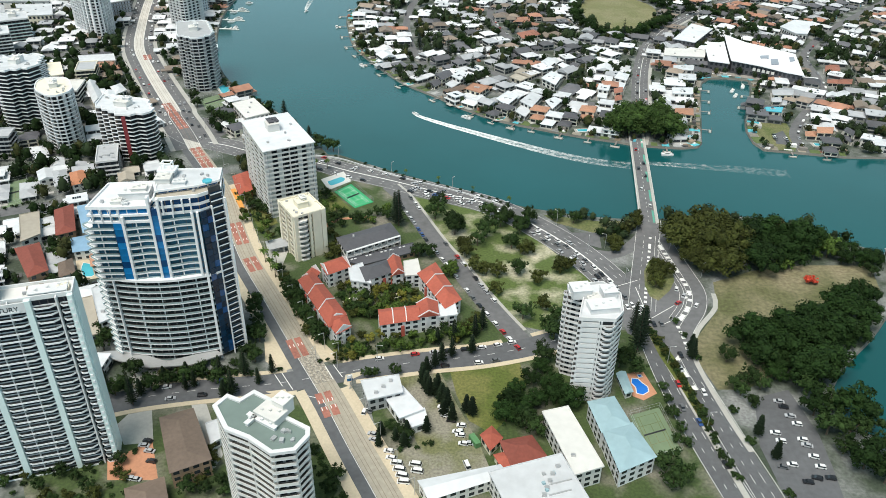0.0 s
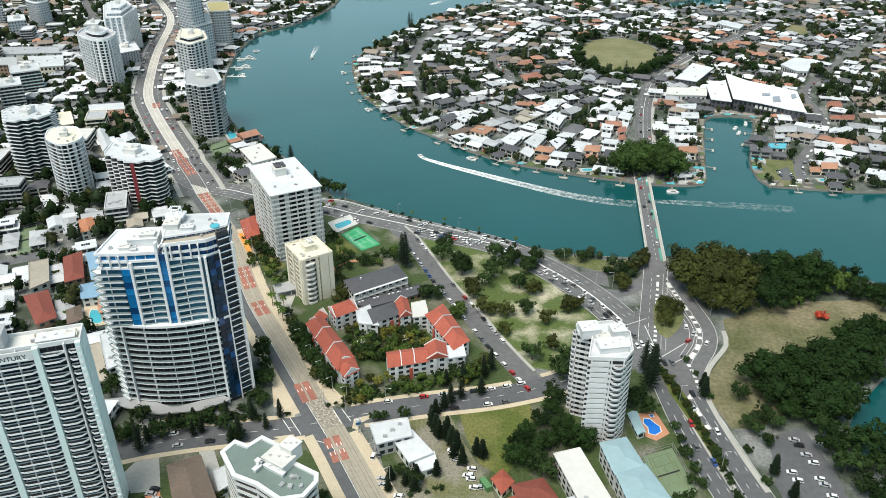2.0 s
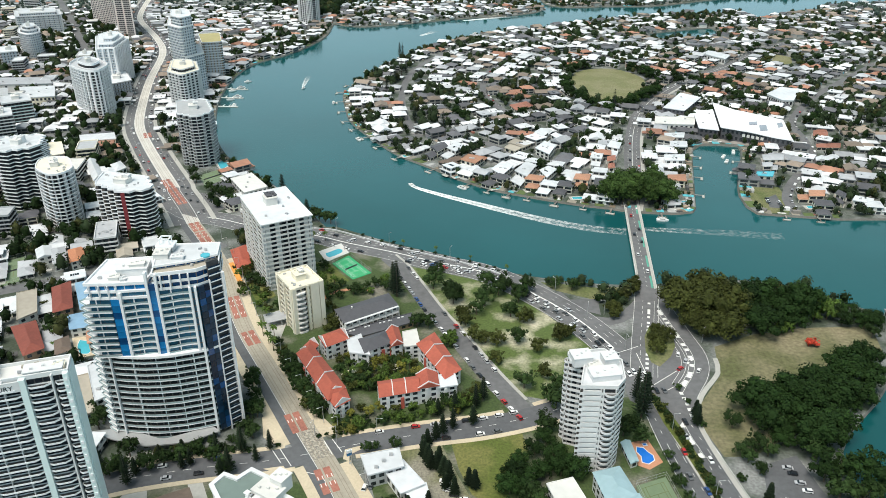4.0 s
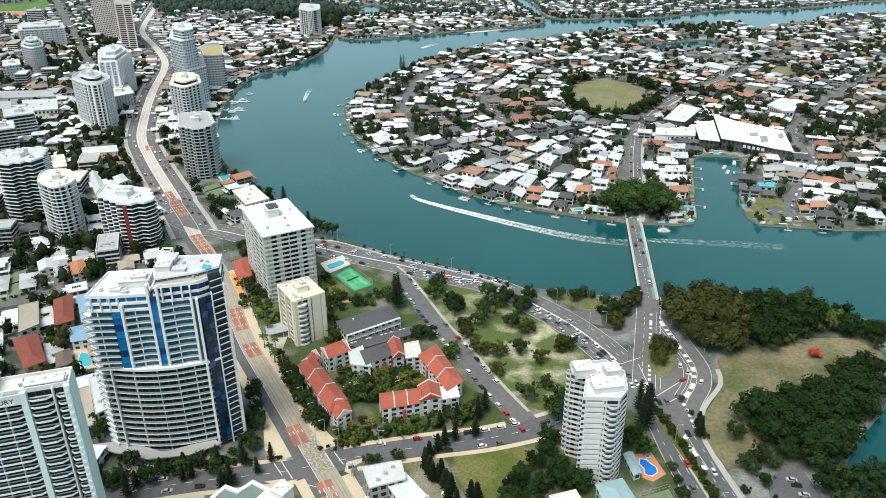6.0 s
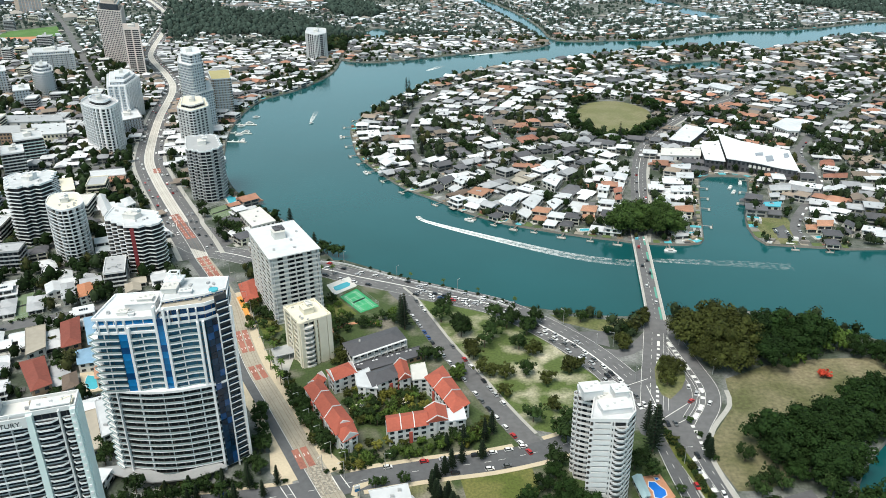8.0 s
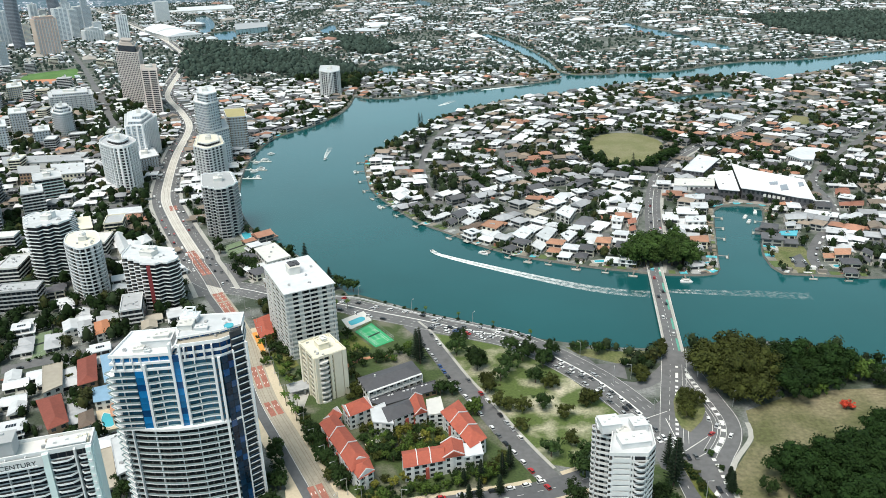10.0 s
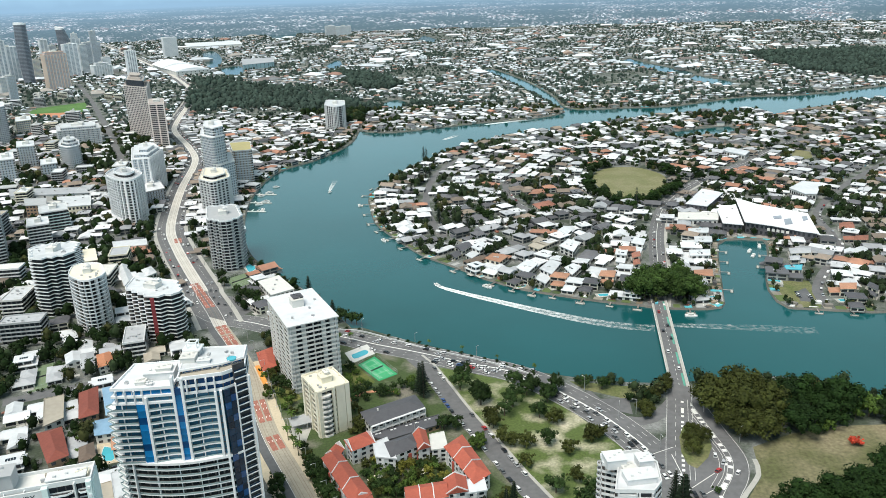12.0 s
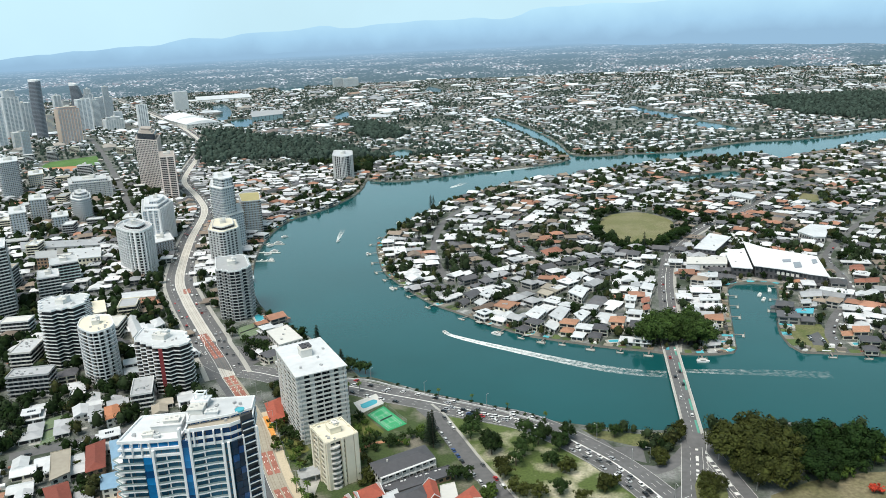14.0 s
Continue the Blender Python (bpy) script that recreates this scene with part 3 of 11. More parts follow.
def ground_sheet():
    """The land as one sheet to the horizon, cut away where the water lies, with banks down into it."""
    s = Shape()
    outer = [(-5300, -2500), (5300, -2500), (5300, 5300), (-5300, 5300)]
    loops = [[Vector((x, y, 0)) for x, y in lp] for lp in [outer] + WATERS]
    flat = [p for lp in loops for p in lp]
    s.v = [tuple(p) for p in flat]
    for tri in tessellate(loops):
        a, b, c = (flat[i] for i in tri)
        s.f.append(tri if (b - a).cross(c - a).z > 0 else tri[::-1])
        s.m.append(0)
    for lp in WATERS:
        lp = ccw(lp)
        low = grown(lp, -1.0)
        for i in range(len(lp)):
            j = (i + 1) % len(lp)
            s.face([(*lp[i], 0), (*lp[j], 0), (*low[j], WATER_Z - 0.5), (*low[i], WATER_Z - 0.5)], 1)
    return tagged(s.link("ground", [M["suburb"], M["seawall"]]), "suburban ground of grass, yards and paving", "ground", kind="structure")


from mathutils.geometry import tessellate_polygon as tessellate
ground_sheet()
s = Shape()
s.face([(-5300, -2500, WATER_Z), (5300, -2500, WATER_Z), (5300, 5300, WATER_Z), (-5300, 5300, WATER_Z)])
tagged(s.link("water", M["water"]), "teal river water with fine ripples", "water", kind="structure")


def ridge(name, radius, heights, rough, label, seed, material):
    s, n = Shape(), 220
    for i in range(n + 1):
        a = radians(-75 + 150 * i / n)
        deg = math.degrees(a)
        h = float(np.interp(deg, heights[0], heights[1])) + rough * (noise.noise((i * 0.09, seed, 0)) + 0.6 * noise.noise((i * 0.3, seed, 4)) + 0.25 * noise.noise((i * 0.8, seed, 6)))
        s.v += [(radius * math.sin(a), radius * math.cos(a), -2), (radius * math.sin(a), radius * math.cos(a), h)]
    for i in range(n):
        s.f.append((2 * i, 2 * i + 2, 2 * i + 3, 2 * i + 1))
        s.m.append(0)
    tagged(s.link(name, M[material]), label, "backdrop", kind="structure")


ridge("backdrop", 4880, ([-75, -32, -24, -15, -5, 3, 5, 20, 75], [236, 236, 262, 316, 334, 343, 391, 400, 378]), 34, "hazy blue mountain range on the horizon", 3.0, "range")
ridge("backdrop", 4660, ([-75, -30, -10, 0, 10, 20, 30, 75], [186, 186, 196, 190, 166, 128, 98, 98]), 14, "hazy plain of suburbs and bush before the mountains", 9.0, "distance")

# ---------------------------------------------------------------- roads
TRAM_NEAR = smooth([(-6.0, 172.4), (-18.4, 196.8), (-32.0, 222.3), (-46.7, 250.9), (-61.0, 276.5), (-71.4, 295.4), (-89.0, 327.4), (-109.0, 363.9), (-124.2, 398.5), (-140.2, 438.3), (-160.8, 477.1), (-180.7, 510.5)], 3)
TRAM_FAR = smooth([(-180.7, 510.5), (-194.9, 538.0), (-213.7, 571.4)] + [(-217.0, 580.4), (-247.1, 635.7), (-275.2, 688.9), (-303.5, 748.7), (-327.0, 824.2), (-356.8, 938.0), (-392.3, 1095.7), (-439.8, 1208.7), (-511.1, 1349.0), (-544.2, 1445.1), (-603.8, 1685.0), (-654.9, 1885.1), (-731.9, 2065.9), (-907.1, 2421.4), (-1076.0, 2719.8), (-1273.7, 3067.9), (-1918.0, 4184.0)], 10)
CROSS = smooth([(-169.5, 234.6), (-148.9, 241.8), (-129.5, 248.6), (-104.2, 254.2), (-75.3, 258.6), (-56.0, 263.6), (-36.2, 269.5), (-8.1, 275.8), (18.3, 280.5), (40.0, 286.9), (55.5, 293.3)], 3)
PARKING_ST = smooth([(40.1, 288.6), (30.4, 307.1), (19.9, 328.9), (8.3, 355.7), (-4.7, 383.8), (-17.5, 416.1), (-28.4, 442.2), (-35.8, 454.1)], 8)
RIVER_RD = smooth([(-201.0, 541.0), (-182.7, 524.7), (-159.4, 515.3), (-136.4, 504.3), (-89.4, 488.0), (-64.3, 475.3), (-32.5, 460.9), (-2.1, 445.5), (23.3, 433.8), (40.5, 420.2), (59.5, 399.0), (76.5, 375.6), (90.9, 346.8), (100.2, 321.0), (106.5, 295.5)], 8)
EAST_A = smooth([(100.2, 321.0), (100.9, 295.4), (102.2, 268.5), (105.0, 243.1), (108.9, 219.2), (113.0, 196.8), (117.0, 172.4)], 8)
EAST_B = smooth([(109.1, 306.9), (113.1, 278.7), (116.6, 253.9), (120.5, 227.1), (124.7, 199.7), (127.8, 174.9)], 8)
SLIP = smooth([(126.9, 403.2), (128.6, 381.6), (131.3, 357.6), (133.0, 337.2), (128.9, 321.8), (119.9, 307.2), (113.4, 293.5), (113.1, 276.7), (115.6, 259.4)], 5)
LOOP = smooth([(68.6, 404.7), (76.7, 388.3), (84.5, 374.6), (95.3, 371.9), (107.2, 379.6), (117.5, 392.8)], 6)
BRIDGE_RD = smooth([(101.7, 319.6), (109.4, 350.1), (117.4, 380.0), (126.4, 415.0)], 6)
ISLE_RD = smooth([(141.8, 531.7), (157.0, 584.8), (169.7, 646.0), (184.9, 710.8), (205.7, 777.3), (233.1, 835.8), (276.6, 898.1), (329.0, 956.0), (379.6, 1008.2), (465.1, 1110.1), (548.7, 1170.4), (640.9, 1189.0)], 10)
ISLE_RD2 = smooth([(264.4, 521.8), (268.7, 550.9), (289.6, 589.2), (328.0, 641.5), (342.9, 692.2), (352.5, 743.6), (375.6, 787.3), (424.1, 853.1), (479.9, 914.6), (574.2, 1015.1)], 10)
ISLE_ST = smooth([(92.3, 740.6), (71.4, 788.4), (54.2, 844.0), (50.6, 910.7), (64.0, 985.1), (101.6, 1067.5)], 10)
ISLE_ST2 = smooth([(-20.8, 707.5), (-36.8, 776.7), (-44.1, 857.9), (-39.2, 954.3), (-18.1, 1033.6), (23.2, 1122.7)], 10)
ISLE_ST3 = smooth([(152.4, 604.8), (119.0, 613.5), (93.3, 631.5), (62.3, 665.0), (23.1, 711.5), (-21.5, 754.4)], 10)
LEFT_ST = smooth([(-282.1, 403.8), (-254.0, 416.9), (-227.7, 429.9), (-193.2, 444.5), (-164.4, 459.5), (-149.5, 475.7)], 8)
LEFT_ST2 = smooth([(-304.9, 752.6), (-321.7, 737.6), (-342.3, 730.7), (-372.1, 719.6), (-435.6, 708.9)], 8)
LEFT_ST3 = smooth([(-492.1, 1079.3), (-573.2, 1239.3), (-665.7, 1417.7), (-900.8, 1858.3), (-1092.1, 2198.6)], 10)
RIGHT_LOT = [(137.8, 254.4), (154.9, 260.3), (157.4, 232.7), (155.5, 214.3), (152.5, 195.0), (131.3, 194.6), (130.4, 225.8)]
ROAD_LINES = [(TRAM_NEAR, 15), (TRAM_FAR, 17), (CROSS, 9), (PARKING_ST, 8), (RIVER_RD, 13), (EAST_A, 8), (EAST_B, 8), (SLIP, 6), (LOOP, 5), (BRIDGE_RD, 7), (ISLE_RD, 9), (ISLE_RD2, 6), (ISLE_ST, 6), (ISLE_ST2, 6), (ISLE_ST3, 6), (LEFT_ST, 7), (LEFT_ST2, 7), (LEFT_ST3, 6)]

ribbon("road", TRAM_NEAR, -9.6, -4.4, 0.06, M["asphalt"], label="dark asphalt lane beside the tram track", category="road")
ribbon("tram_track", TRAM_NEAR, -4.4, 4.6, 0.10, M["track"], label="beige concrete tram track bed with steel rails", category="tram track")
TRAM_WALK = [q for q in TRAM_NEAR if q[1] < 452]
ribbon("pavement", TRAM_WALK, -14.2, -9.6, 0.2, M["footpath"], label="beige paved footpath along the tramway", category="pavement", gaps=((CROSS, 7.0), (LEFT_ST, 6)))
ribbon("pavement", TRAM_WALK, 4.6, 9.6, 0.2, M["footpath"], label="beige paved footpath along the tramway", category="pavement", gaps=((CROSS, 7.0), (LEFT_ST, 6)))
ribbon("road", TRAM_FAR, -13.5, -4.6, 0.07, M["asphalt_old"], label="asphalt lanes beside the tramway", category="road")
ribbon("road", TRAM_FAR, 4.6, 13.5, 0.07, M["asphalt_old"], label="asphalt lanes beside the tramway", category="road")
ribbon("tram_track", TRAM_FAR, -4.6, 4.6, 0.12, M["trackpale"], label="pale concrete tram track bed", category="tram track")
ribbon("pavement", TRAM_FAR, -17, -13.5, 0.2, M["concrete"], label="grey concrete footpath", category="pavement")
ribbon("pavement", TRAM_FAR, 13.5, 17, 0.2, M["concrete"], label="grey concrete footpath", category="pavement")
ribbon("road", CROSS, -6.6, 6.6, 0.085, M["asphalt"], label="asphalt cross street with parked cars", category="road")
ribbon("road", PARKING_ST, -5.5, 5.5, 0.075, M["asphalt_old"], label="pale asphalt side street with parked cars", category="road")
ribbon("road", RIVER_RD, -11, 11, 0.095, M["asphalt_old"], label="wide asphalt road along the river", category="road")
ribbon("road", EAST_A, -6.5, 5.5, 0.065, M["asphalt"], label="asphalt carriageway", category="road")
ribbon("road", EAST_B, -5.5, 7.0, 0.055, M["asphalt"], label="asphalt carriageway", category="road")
ribbon("road", SLIP, -7.0, 8.0, 0.045, M["asphalt_old"], label="curved slip road with painted chevrons", category="road")
ribbon("road", LOOP, -4, 4, 0.035, M["asphalt_old"], label="curved slip road", category="road")
ribbon("road", BRIDGE_RD, -6.5, 6.5, 0.105, M["asphalt_old"], label="asphalt approach to the bridge", category="road")
ribbon("road", ISLE_RD, -7, 7, 0.07, M["asphalt_old"], label="asphalt road across the residential isle", category="road")
ribbon("pavement", ISLE_RD, 7, 10, 0.2, M["concrete"], label="grey concrete footpath", category="pavement")
for pts in (ISLE_RD2, ISLE_ST, ISLE_ST2, ISLE_ST3):
    ribbon("road", pts, -4, 4, 0.06, M["asphalt_old"], label="pale asphalt suburban street", category="road")
for pts in (LEFT_ST, LEFT_ST2, LEFT_ST3):
    ribbon("road", pts, -5, 5, 0.055, M["asphalt_old"], label="grey asphalt side street", category="road")
for pts, lo, hi in ((CROSS, -9.2, -6.6), (CROSS, 6.6, 9.2), (PARKING_ST, 5.5, 7.2), (EAST_B, 7.0, 9.5)):
    ribbon("pavement", pts, lo, hi, 0.17, M["footpath"] if pts is CROSS else M["concrete"], label="paved footpath with a raised kerb", category="pavement", gaps=((TRAM_NEAR, 10.5), (PARKING_ST, 6)) if pts is CROSS else ((CROSS, 7),) if pts is PARKING_ST else ())
patch("road", [(91.9, 344.1), (109.3, 361.6), (114.9, 344.8), (113.7, 314.1), (121.6, 295.9), (107.8, 278.6), (100.0, 291.0), (90.8, 299.6), (90.2, 318.3)], 0.115, M["asphalt_old"], "asphalt road junction", "road")
patch("road", [(-227.4, 587.4), (-185.8, 565.9), (-163.4, 567.6), (-161.4, 541.6), (-176.2, 516.9), (-196.8, 528.5)], 0.125, M["asphalt_old"], "asphalt road junction", "road")
ribbon("pavement", smooth([(143.2, 334.9), (140.6, 322.1), (126.3, 302.8), (119.6, 287.2), (119.5, 269.0), (122.7, 241.8), (125.9, 222.6)], 6), -1.2, 1.2, 0.12, M["concrete"], label="winding concrete footpath in the park", category="pavement")

for corner in ([(-60.4, 286.1), (-57.1, 281.9), (-52.7, 277.1), (-46.1, 274.8), (-36.9, 275.9), (-37.0, 277.5), (-46.5, 278.1), (-51.3, 282.1), (-56.5, 288.7)], [(-81.0, 274.0), (-76.4, 269.3), (-73.3, 269.4), (-73.2, 274.2), (-79.2, 286.4), (-82.2, 290.7), (-84.4, 288.0)], [(-43.0, 265.4), (-36.1, 267.9), (-35.8, 265.6), (-40.1, 262.4), (-40.6, 257.9), (-43.3, 259.4)], [(-76.7, 253.4), (-68.4, 255.1), (-64.5, 248.7), (-65.5, 245.8), (-70.3, 250.7)]):
    patch("pavement", corner, 0.21, M["footpath"], "rounded beige paved street corner", "pavement")
patch("driveway", [(-140.9, 272.5), (-136.3, 277.5), (-122.0, 263.5), (-130.5, 260.3), (-133.7, 253.5), (-136.8, 249.8)], 0.05, M["concrete"], "grey forecourt of the apartment tower", "driveway")
patch("lawn", [(-121.0, 260.5), (-87.0, 265.9), (-85.8, 262.9), (-120.0, 257.2)], 0.055, M["lawn"], "strip of clipped lawn before the tower", "lawn")
patch("lawn", [(-199.9, 363.0), (-191.1, 368.1), (-182.7, 349.5), (-186.8, 350.5)], 0.05, M["lawn"], "small green lawn beside a pool", "lawn")
ribbon("pavement", smooth([(-71.9, 397.5), (-67.4, 404.5), (-60.4, 408.9), (-50.3, 412.1), (-43.8, 409.5)], 4), -1.4, 1.4, 0.25, M["deck"], label="curved pink paved garden ramp", category="pavement")
patch("lawn", [(-83.4, 447.5), (-72.7, 444.7), (-57.7, 422.0), (-64.1, 411.7), (-72.7, 408.5)], 0.045, M["lawn"], "clipped green garden lawn", "lawn")
patch("driveway", [(-102.6, 379.5), (-94.7, 386.1), (-87.9, 373.7), (-88.4, 355.7), (-96.4, 361.3)], 0.05, M["concrete"], "grey paved forecourt", "driveway")
patch("driveway", [(-134.5, 231.0), (-130.0, 242.0), (-122.8, 242.0), (-115.7, 222.6), (-127.0, 221.0)], 0.045, M["concrete"], "pale concrete forecourt of the apartment tower", "driveway")
patch("driveway", [(-107.5, 246.6), (-101.1, 246.6), (-86.0, 216.5), (-88.5, 205.4), (-95.5, 218.3)], 0.045, M["concrete"], "pale concrete drive between two buildings", "driveway")
ribbon("tram_track", smooth([(-64.4, 282.5), (-61.0, 276.5), (-46.7, 250.9)], 3)[1:9], -4.2, 4.4, 0.109, M["cobble"], label="mosaic of grey and beige setts across the junction", category="tram track")
# rails, painted lines and red lanes
rails = Shape()
for off in (-2.7, -1.25, 1.35, 2.8):
    strokes(rails, TRAM_NEAR, off, 0.22, 1, 0, 0.114)
    strokes(rails, TRAM_FAR, off, 0.22, 1, 0, 0.134)
tagged(rails.link("tram_rail", M["rail"]), "steel tram rails set in concrete", "rail", kind="structure")
reds, squares = Shape(), Shape()
RED_RUNS = ([(-51.9, 253.6), (-45.4, 239.2)], [(-71.4, 290.9), (-64.6, 277.6)], [(-125.7, 401.9), (-115.0, 377.5)], [(-108.5, 363.0), (-101.2, 349.8)], [(-180.7, 510.5), (-158.0, 471.0)], [(-229.4, 597.6), (-214.2, 571.8), (-198.7, 545.6)], [(-287.9, 724.7), (-281.5, 709.9)])
for run in RED_RUNS:
    for off in (-1.95, 2.05):
        strokes(reds, run, off, 3.1, 9, 0.5, 0.138)
    for off in (-2.9, -1.0, 1.1, 3.0):
        strokes(squares, run, off, 0.35, 1.4, 4.2, 0.144)
tagged(squares.link("road_marking", M["marking"]), "white painted squares on the red tram lanes", "road marking", kind="structure")
tagged(reds.link("road_marking", M["redlane"]), "red painted tram lane sections", "road marking", kind="structure")
paint = Shape()
strokes(paint, TRAM_NEAR, -4.7, 0.25, 1, 0, 0.118)
strokes(paint, TRAM_FAR, -9, 0.2, 3, 6, 0.09)
strokes(paint, TRAM_FAR, 9, 0.2, 3, 6, 0.09)
for off in (-4.6, 4.6):
    strokes(paint, TRAM_FAR, off, 0.3, 1, 0, 0.14)
strokes(paint, CROSS, 0, 0.2, 3, 5, 0.1)
strokes(paint, RIVER_RD, -0.3, 0.9, 1, 0, 0.11)
for off in (-7.4, -4.0, 3.4, 6.8):
    strokes(paint, RIVER_RD, off, 0.2, 3, 6, 0.11)
for off in (-10.6, 10.6):
    strokes(paint, RIVER_RD, off, 0.2, 1, 0, 0.11)
for line in (EAST_A, EAST_B):
    for off in (-2.2, 1.8):
        strokes(paint, line, off, 0.2, 3, 6, 0.08)
    for off in (-6.0, 5.2):
        strokes(paint, line, off, 0.2, 1, 0, 0.08)
for off in (-6.4, 5.0, 7.4):
    strokes(paint, SLIP, off, 0.2, 1, 0, 0.06)
    strokes(paint, BRIDGE_RD, off, 0.2, 1, 0, 0.12)
strokes(paint, BRIDGE_RD, 2.0, 1.6, 2.0, 2.0, 0.12)
strokes(paint, BRIDGE_RD, -1.6, 0.2, 3, 4, 0.12)
strokes(paint, ISLE_RD, 0, 0.4, 1, 0, 0.085)
for off in (-3.6, 3.6):
    strokes(paint, ISLE_RD, off, 0.2, 3, 6, 0.085)
strokes(paint, SLIP, 2.2, 2.2, 2.0, 2.0, 0.06)
for off in (0.8, 3.6):
    strokes(paint, SLIP, off, 0.2, 1, 0, 0.064)
for line in ([(86.3, 334.8), (92.6, 325.7)], [(94.0, 321.7), (104.4, 314.9)], [(103.1, 339.9), (103.8, 321.7)], [(103.3, 310.3), (119.8, 323.5)], [(110.9, 307.5), (121.9, 314.8)], [(92.7, 340.0), (105.5, 346.4)]):
    strokes(paint, line, 0, 0.35, 1, 0, 0.124)
for line in ([(116.7, 310.2), (117.5, 297.6), (117.0, 285.0)], [(117.0, 321.6), (123.8, 327.4), (131.2, 334.5)]):
    strokes(paint, line, 0, 1.8, 2.0, 2.4, 0.122)
# stop lines and crossing bars at the tram junction
for line in ([(-73.3, 268.2), (-65.1, 255.1)], [(-53.2, 271.4), (-48.2, 262.2)], [(-49.5, 272.3), (-44.3, 263.9)], [(-59.1, 251.6), (-53.9, 250.0)], [(-75.8, 266.2), (-70.0, 257.2)]):
    strokes(paint, line, 0, 0.35, 1, 0, 0.13)
tagged(paint.link("road_marking", M["marking"]), "white painted lane lines and chevrons", "road marking", kind="structure")

# white balustrade and stone slope between road and river
WALL_LINE = smooth([(-91.1, 499.2), (-74.5, 495.1), (-49.2, 479.4), (-25.1, 464.5), (1.6, 451.3), (23.5, 438.5), (42.6, 424.7)], 4)


def balustrade():
    top = thing("balustrade", "low white concrete balustrade along the river road", "balustrade", kind="structure")
    s = Shape()
    sd = sides(WALL_LINE)
    for (x0, y0, d0, n0), (x1, y1, d1, n1) in zip(sd, sd[1:]):
        a, b = Vector((x0, y0)), Vector((x1, y1))
        s.prism(ccw([tuple(a + n0 * 0.25), tuple(b + n1 * 0.25), tuple(b - n1 * 0.25), tuple(a - n0 * 0.25)]), 0.75, 1.05)
        s.prism(ccw([tuple(a + n0 * 0.12), tuple(b + n1 * 0.12), tuple(b - n1 * 0.12), tuple(a - n0 * 0.12)]), 0.0, 0.75)
    s.link("wall", M["white"], top)
    post = Shape()
    post.box(0, 0, 0, 0.5, 0.5, 1.25)
    pm = post.mesh("post", M["white"])
    for x, y, d, n in sd[::3]:
        part("post", pm, top, at=pose(x, y, 0, 0, 0, math.degrees(math.atan2(d.y, d.x))))


balustrade()


def bridge():
    """Flat concrete road bridge with two footways, on pairs of piers."""
    a, b = (Vector(p) for p in [(126.4, 415.0), (145.3, 542.0)])
    ln = (b - a).length + 14
    mid = (a + b) / 2
    ang = math.degrees(math.atan2(b.y - a.y, b.x - a.x))
    top = thing("bridge", "long flat concrete road bridge over the river", "bridge", pose(mid.x, mid.y, 0, 0, 0, ang), kind="structure")
    s = Shape()
    s.box(0, 0, 0.1, ln, 11.4, 0.9)
    s.link("deck", M["concrete"], top)
    s = Shape()
    s.box(0, 0, 1.0, ln, 8.0, 0.06)
    s.link("carriageway", M["asphalt_old"], top, "grey asphalt carriageway")
    for side in (-1, 1):
        s = Shape()
        s.box(0, side * 4.9, 1.0, ln, 1.6, 0.22)
        s.link("footway", M["concrete"], top)
        s = Shape()
        s.box(0, side * 5.6, 1.0, ln, 0.25, 0.95)
        s.link("parapet", M["offwhite"], top)
    s = Shape()
    for k in range(int(ln / 6)):
        s.box(-ln / 2 + 3 + 6 * k, 0, 1.068, 2.4, 0.2, 0.008)
    s.link("lane_marking", M["marking"], top)
    s = Shape()
    for k in range(5):
        s.box(-ln / 2 + 9 + k * ln / 5, -3.2, 1.062, ln / 9, 1.3, 0.006)
    s.link("cycle_lane", M["greenlane"], top, "green painted cycle lane")
    pier = Shape()
    pier.box(0, 0, -3.5, 1.2, 9.5, 3.6)
    pm = pier.mesh("pier", M["concrete"])
    for k in range(7):
        part("pier", pm, top, at=pose(-ln / 2 + 12 + k * (ln - 24) / 6, 0, 0))
    for end in (-1, 1):
        s = Shape()
        q = [(end * ln / 2, 0.1), (end * (ln / 2 + 14), 0.0), (end * (ln / 2 + 14), 0.09), (end * ln / 2, 1.06)]
        for y0, y1 in ((-5.0, 5.0),):
            v = [(x, y, z) for y in (y0, y1) for x, z in q]
            k = len(s.v)
            s.v += v
            for f in ((0, 1, 2, 3), (4, 7, 6, 5), (3, 2, 6, 7), (1, 5, 6, 2)):
                s.f.append(tuple(k + i for i in f))
                s.m.append(0)
        s.link("ramp", M["asphalt_old"], top)


bridge()

# ---------------------------------------------------------------- open ground
PARK = [(-25.8, 442.3), (-1.9, 433.0), (22.9, 421.0), (41.3, 405.2), (58.0, 384.5), (71.3, 360.4), (81.2, 343.8), (64.9, 312.8), (49.4, 300.8), (34.5, 304.9), (22.9, 331.5), (9.9, 361.5), (-3.1, 389.0), (-14.0, 416.2)]
EAST_PARK = [(146.3, 345.7), (171.1, 357.6), (201.9, 364.3), (240.5, 365.4), (233.4, 337.4), (200.4, 316.4), (175.7, 297.3), (155.3, 271.8), (135.9, 259.9), (123.2, 259.6), (119.7, 278.9), (123.6, 296.0), (141.0, 319.7)]
LAWN_LOT = [(3.7, 271.2), (36.1, 278.5), (38.3, 261.3), (28.9, 239.7), (21.3, 230.4), (12.1, 237.7), (7.0, 253.2)]
YARD = [(-23.1, 265.5), (-1.5, 271.9), (5.0, 253.1), (16.4, 223.3), (22.2, 203.1), (-7.8, 197.1), (-16.7, 202.3), (-24.2, 220.9), (-8.8, 222.8)]
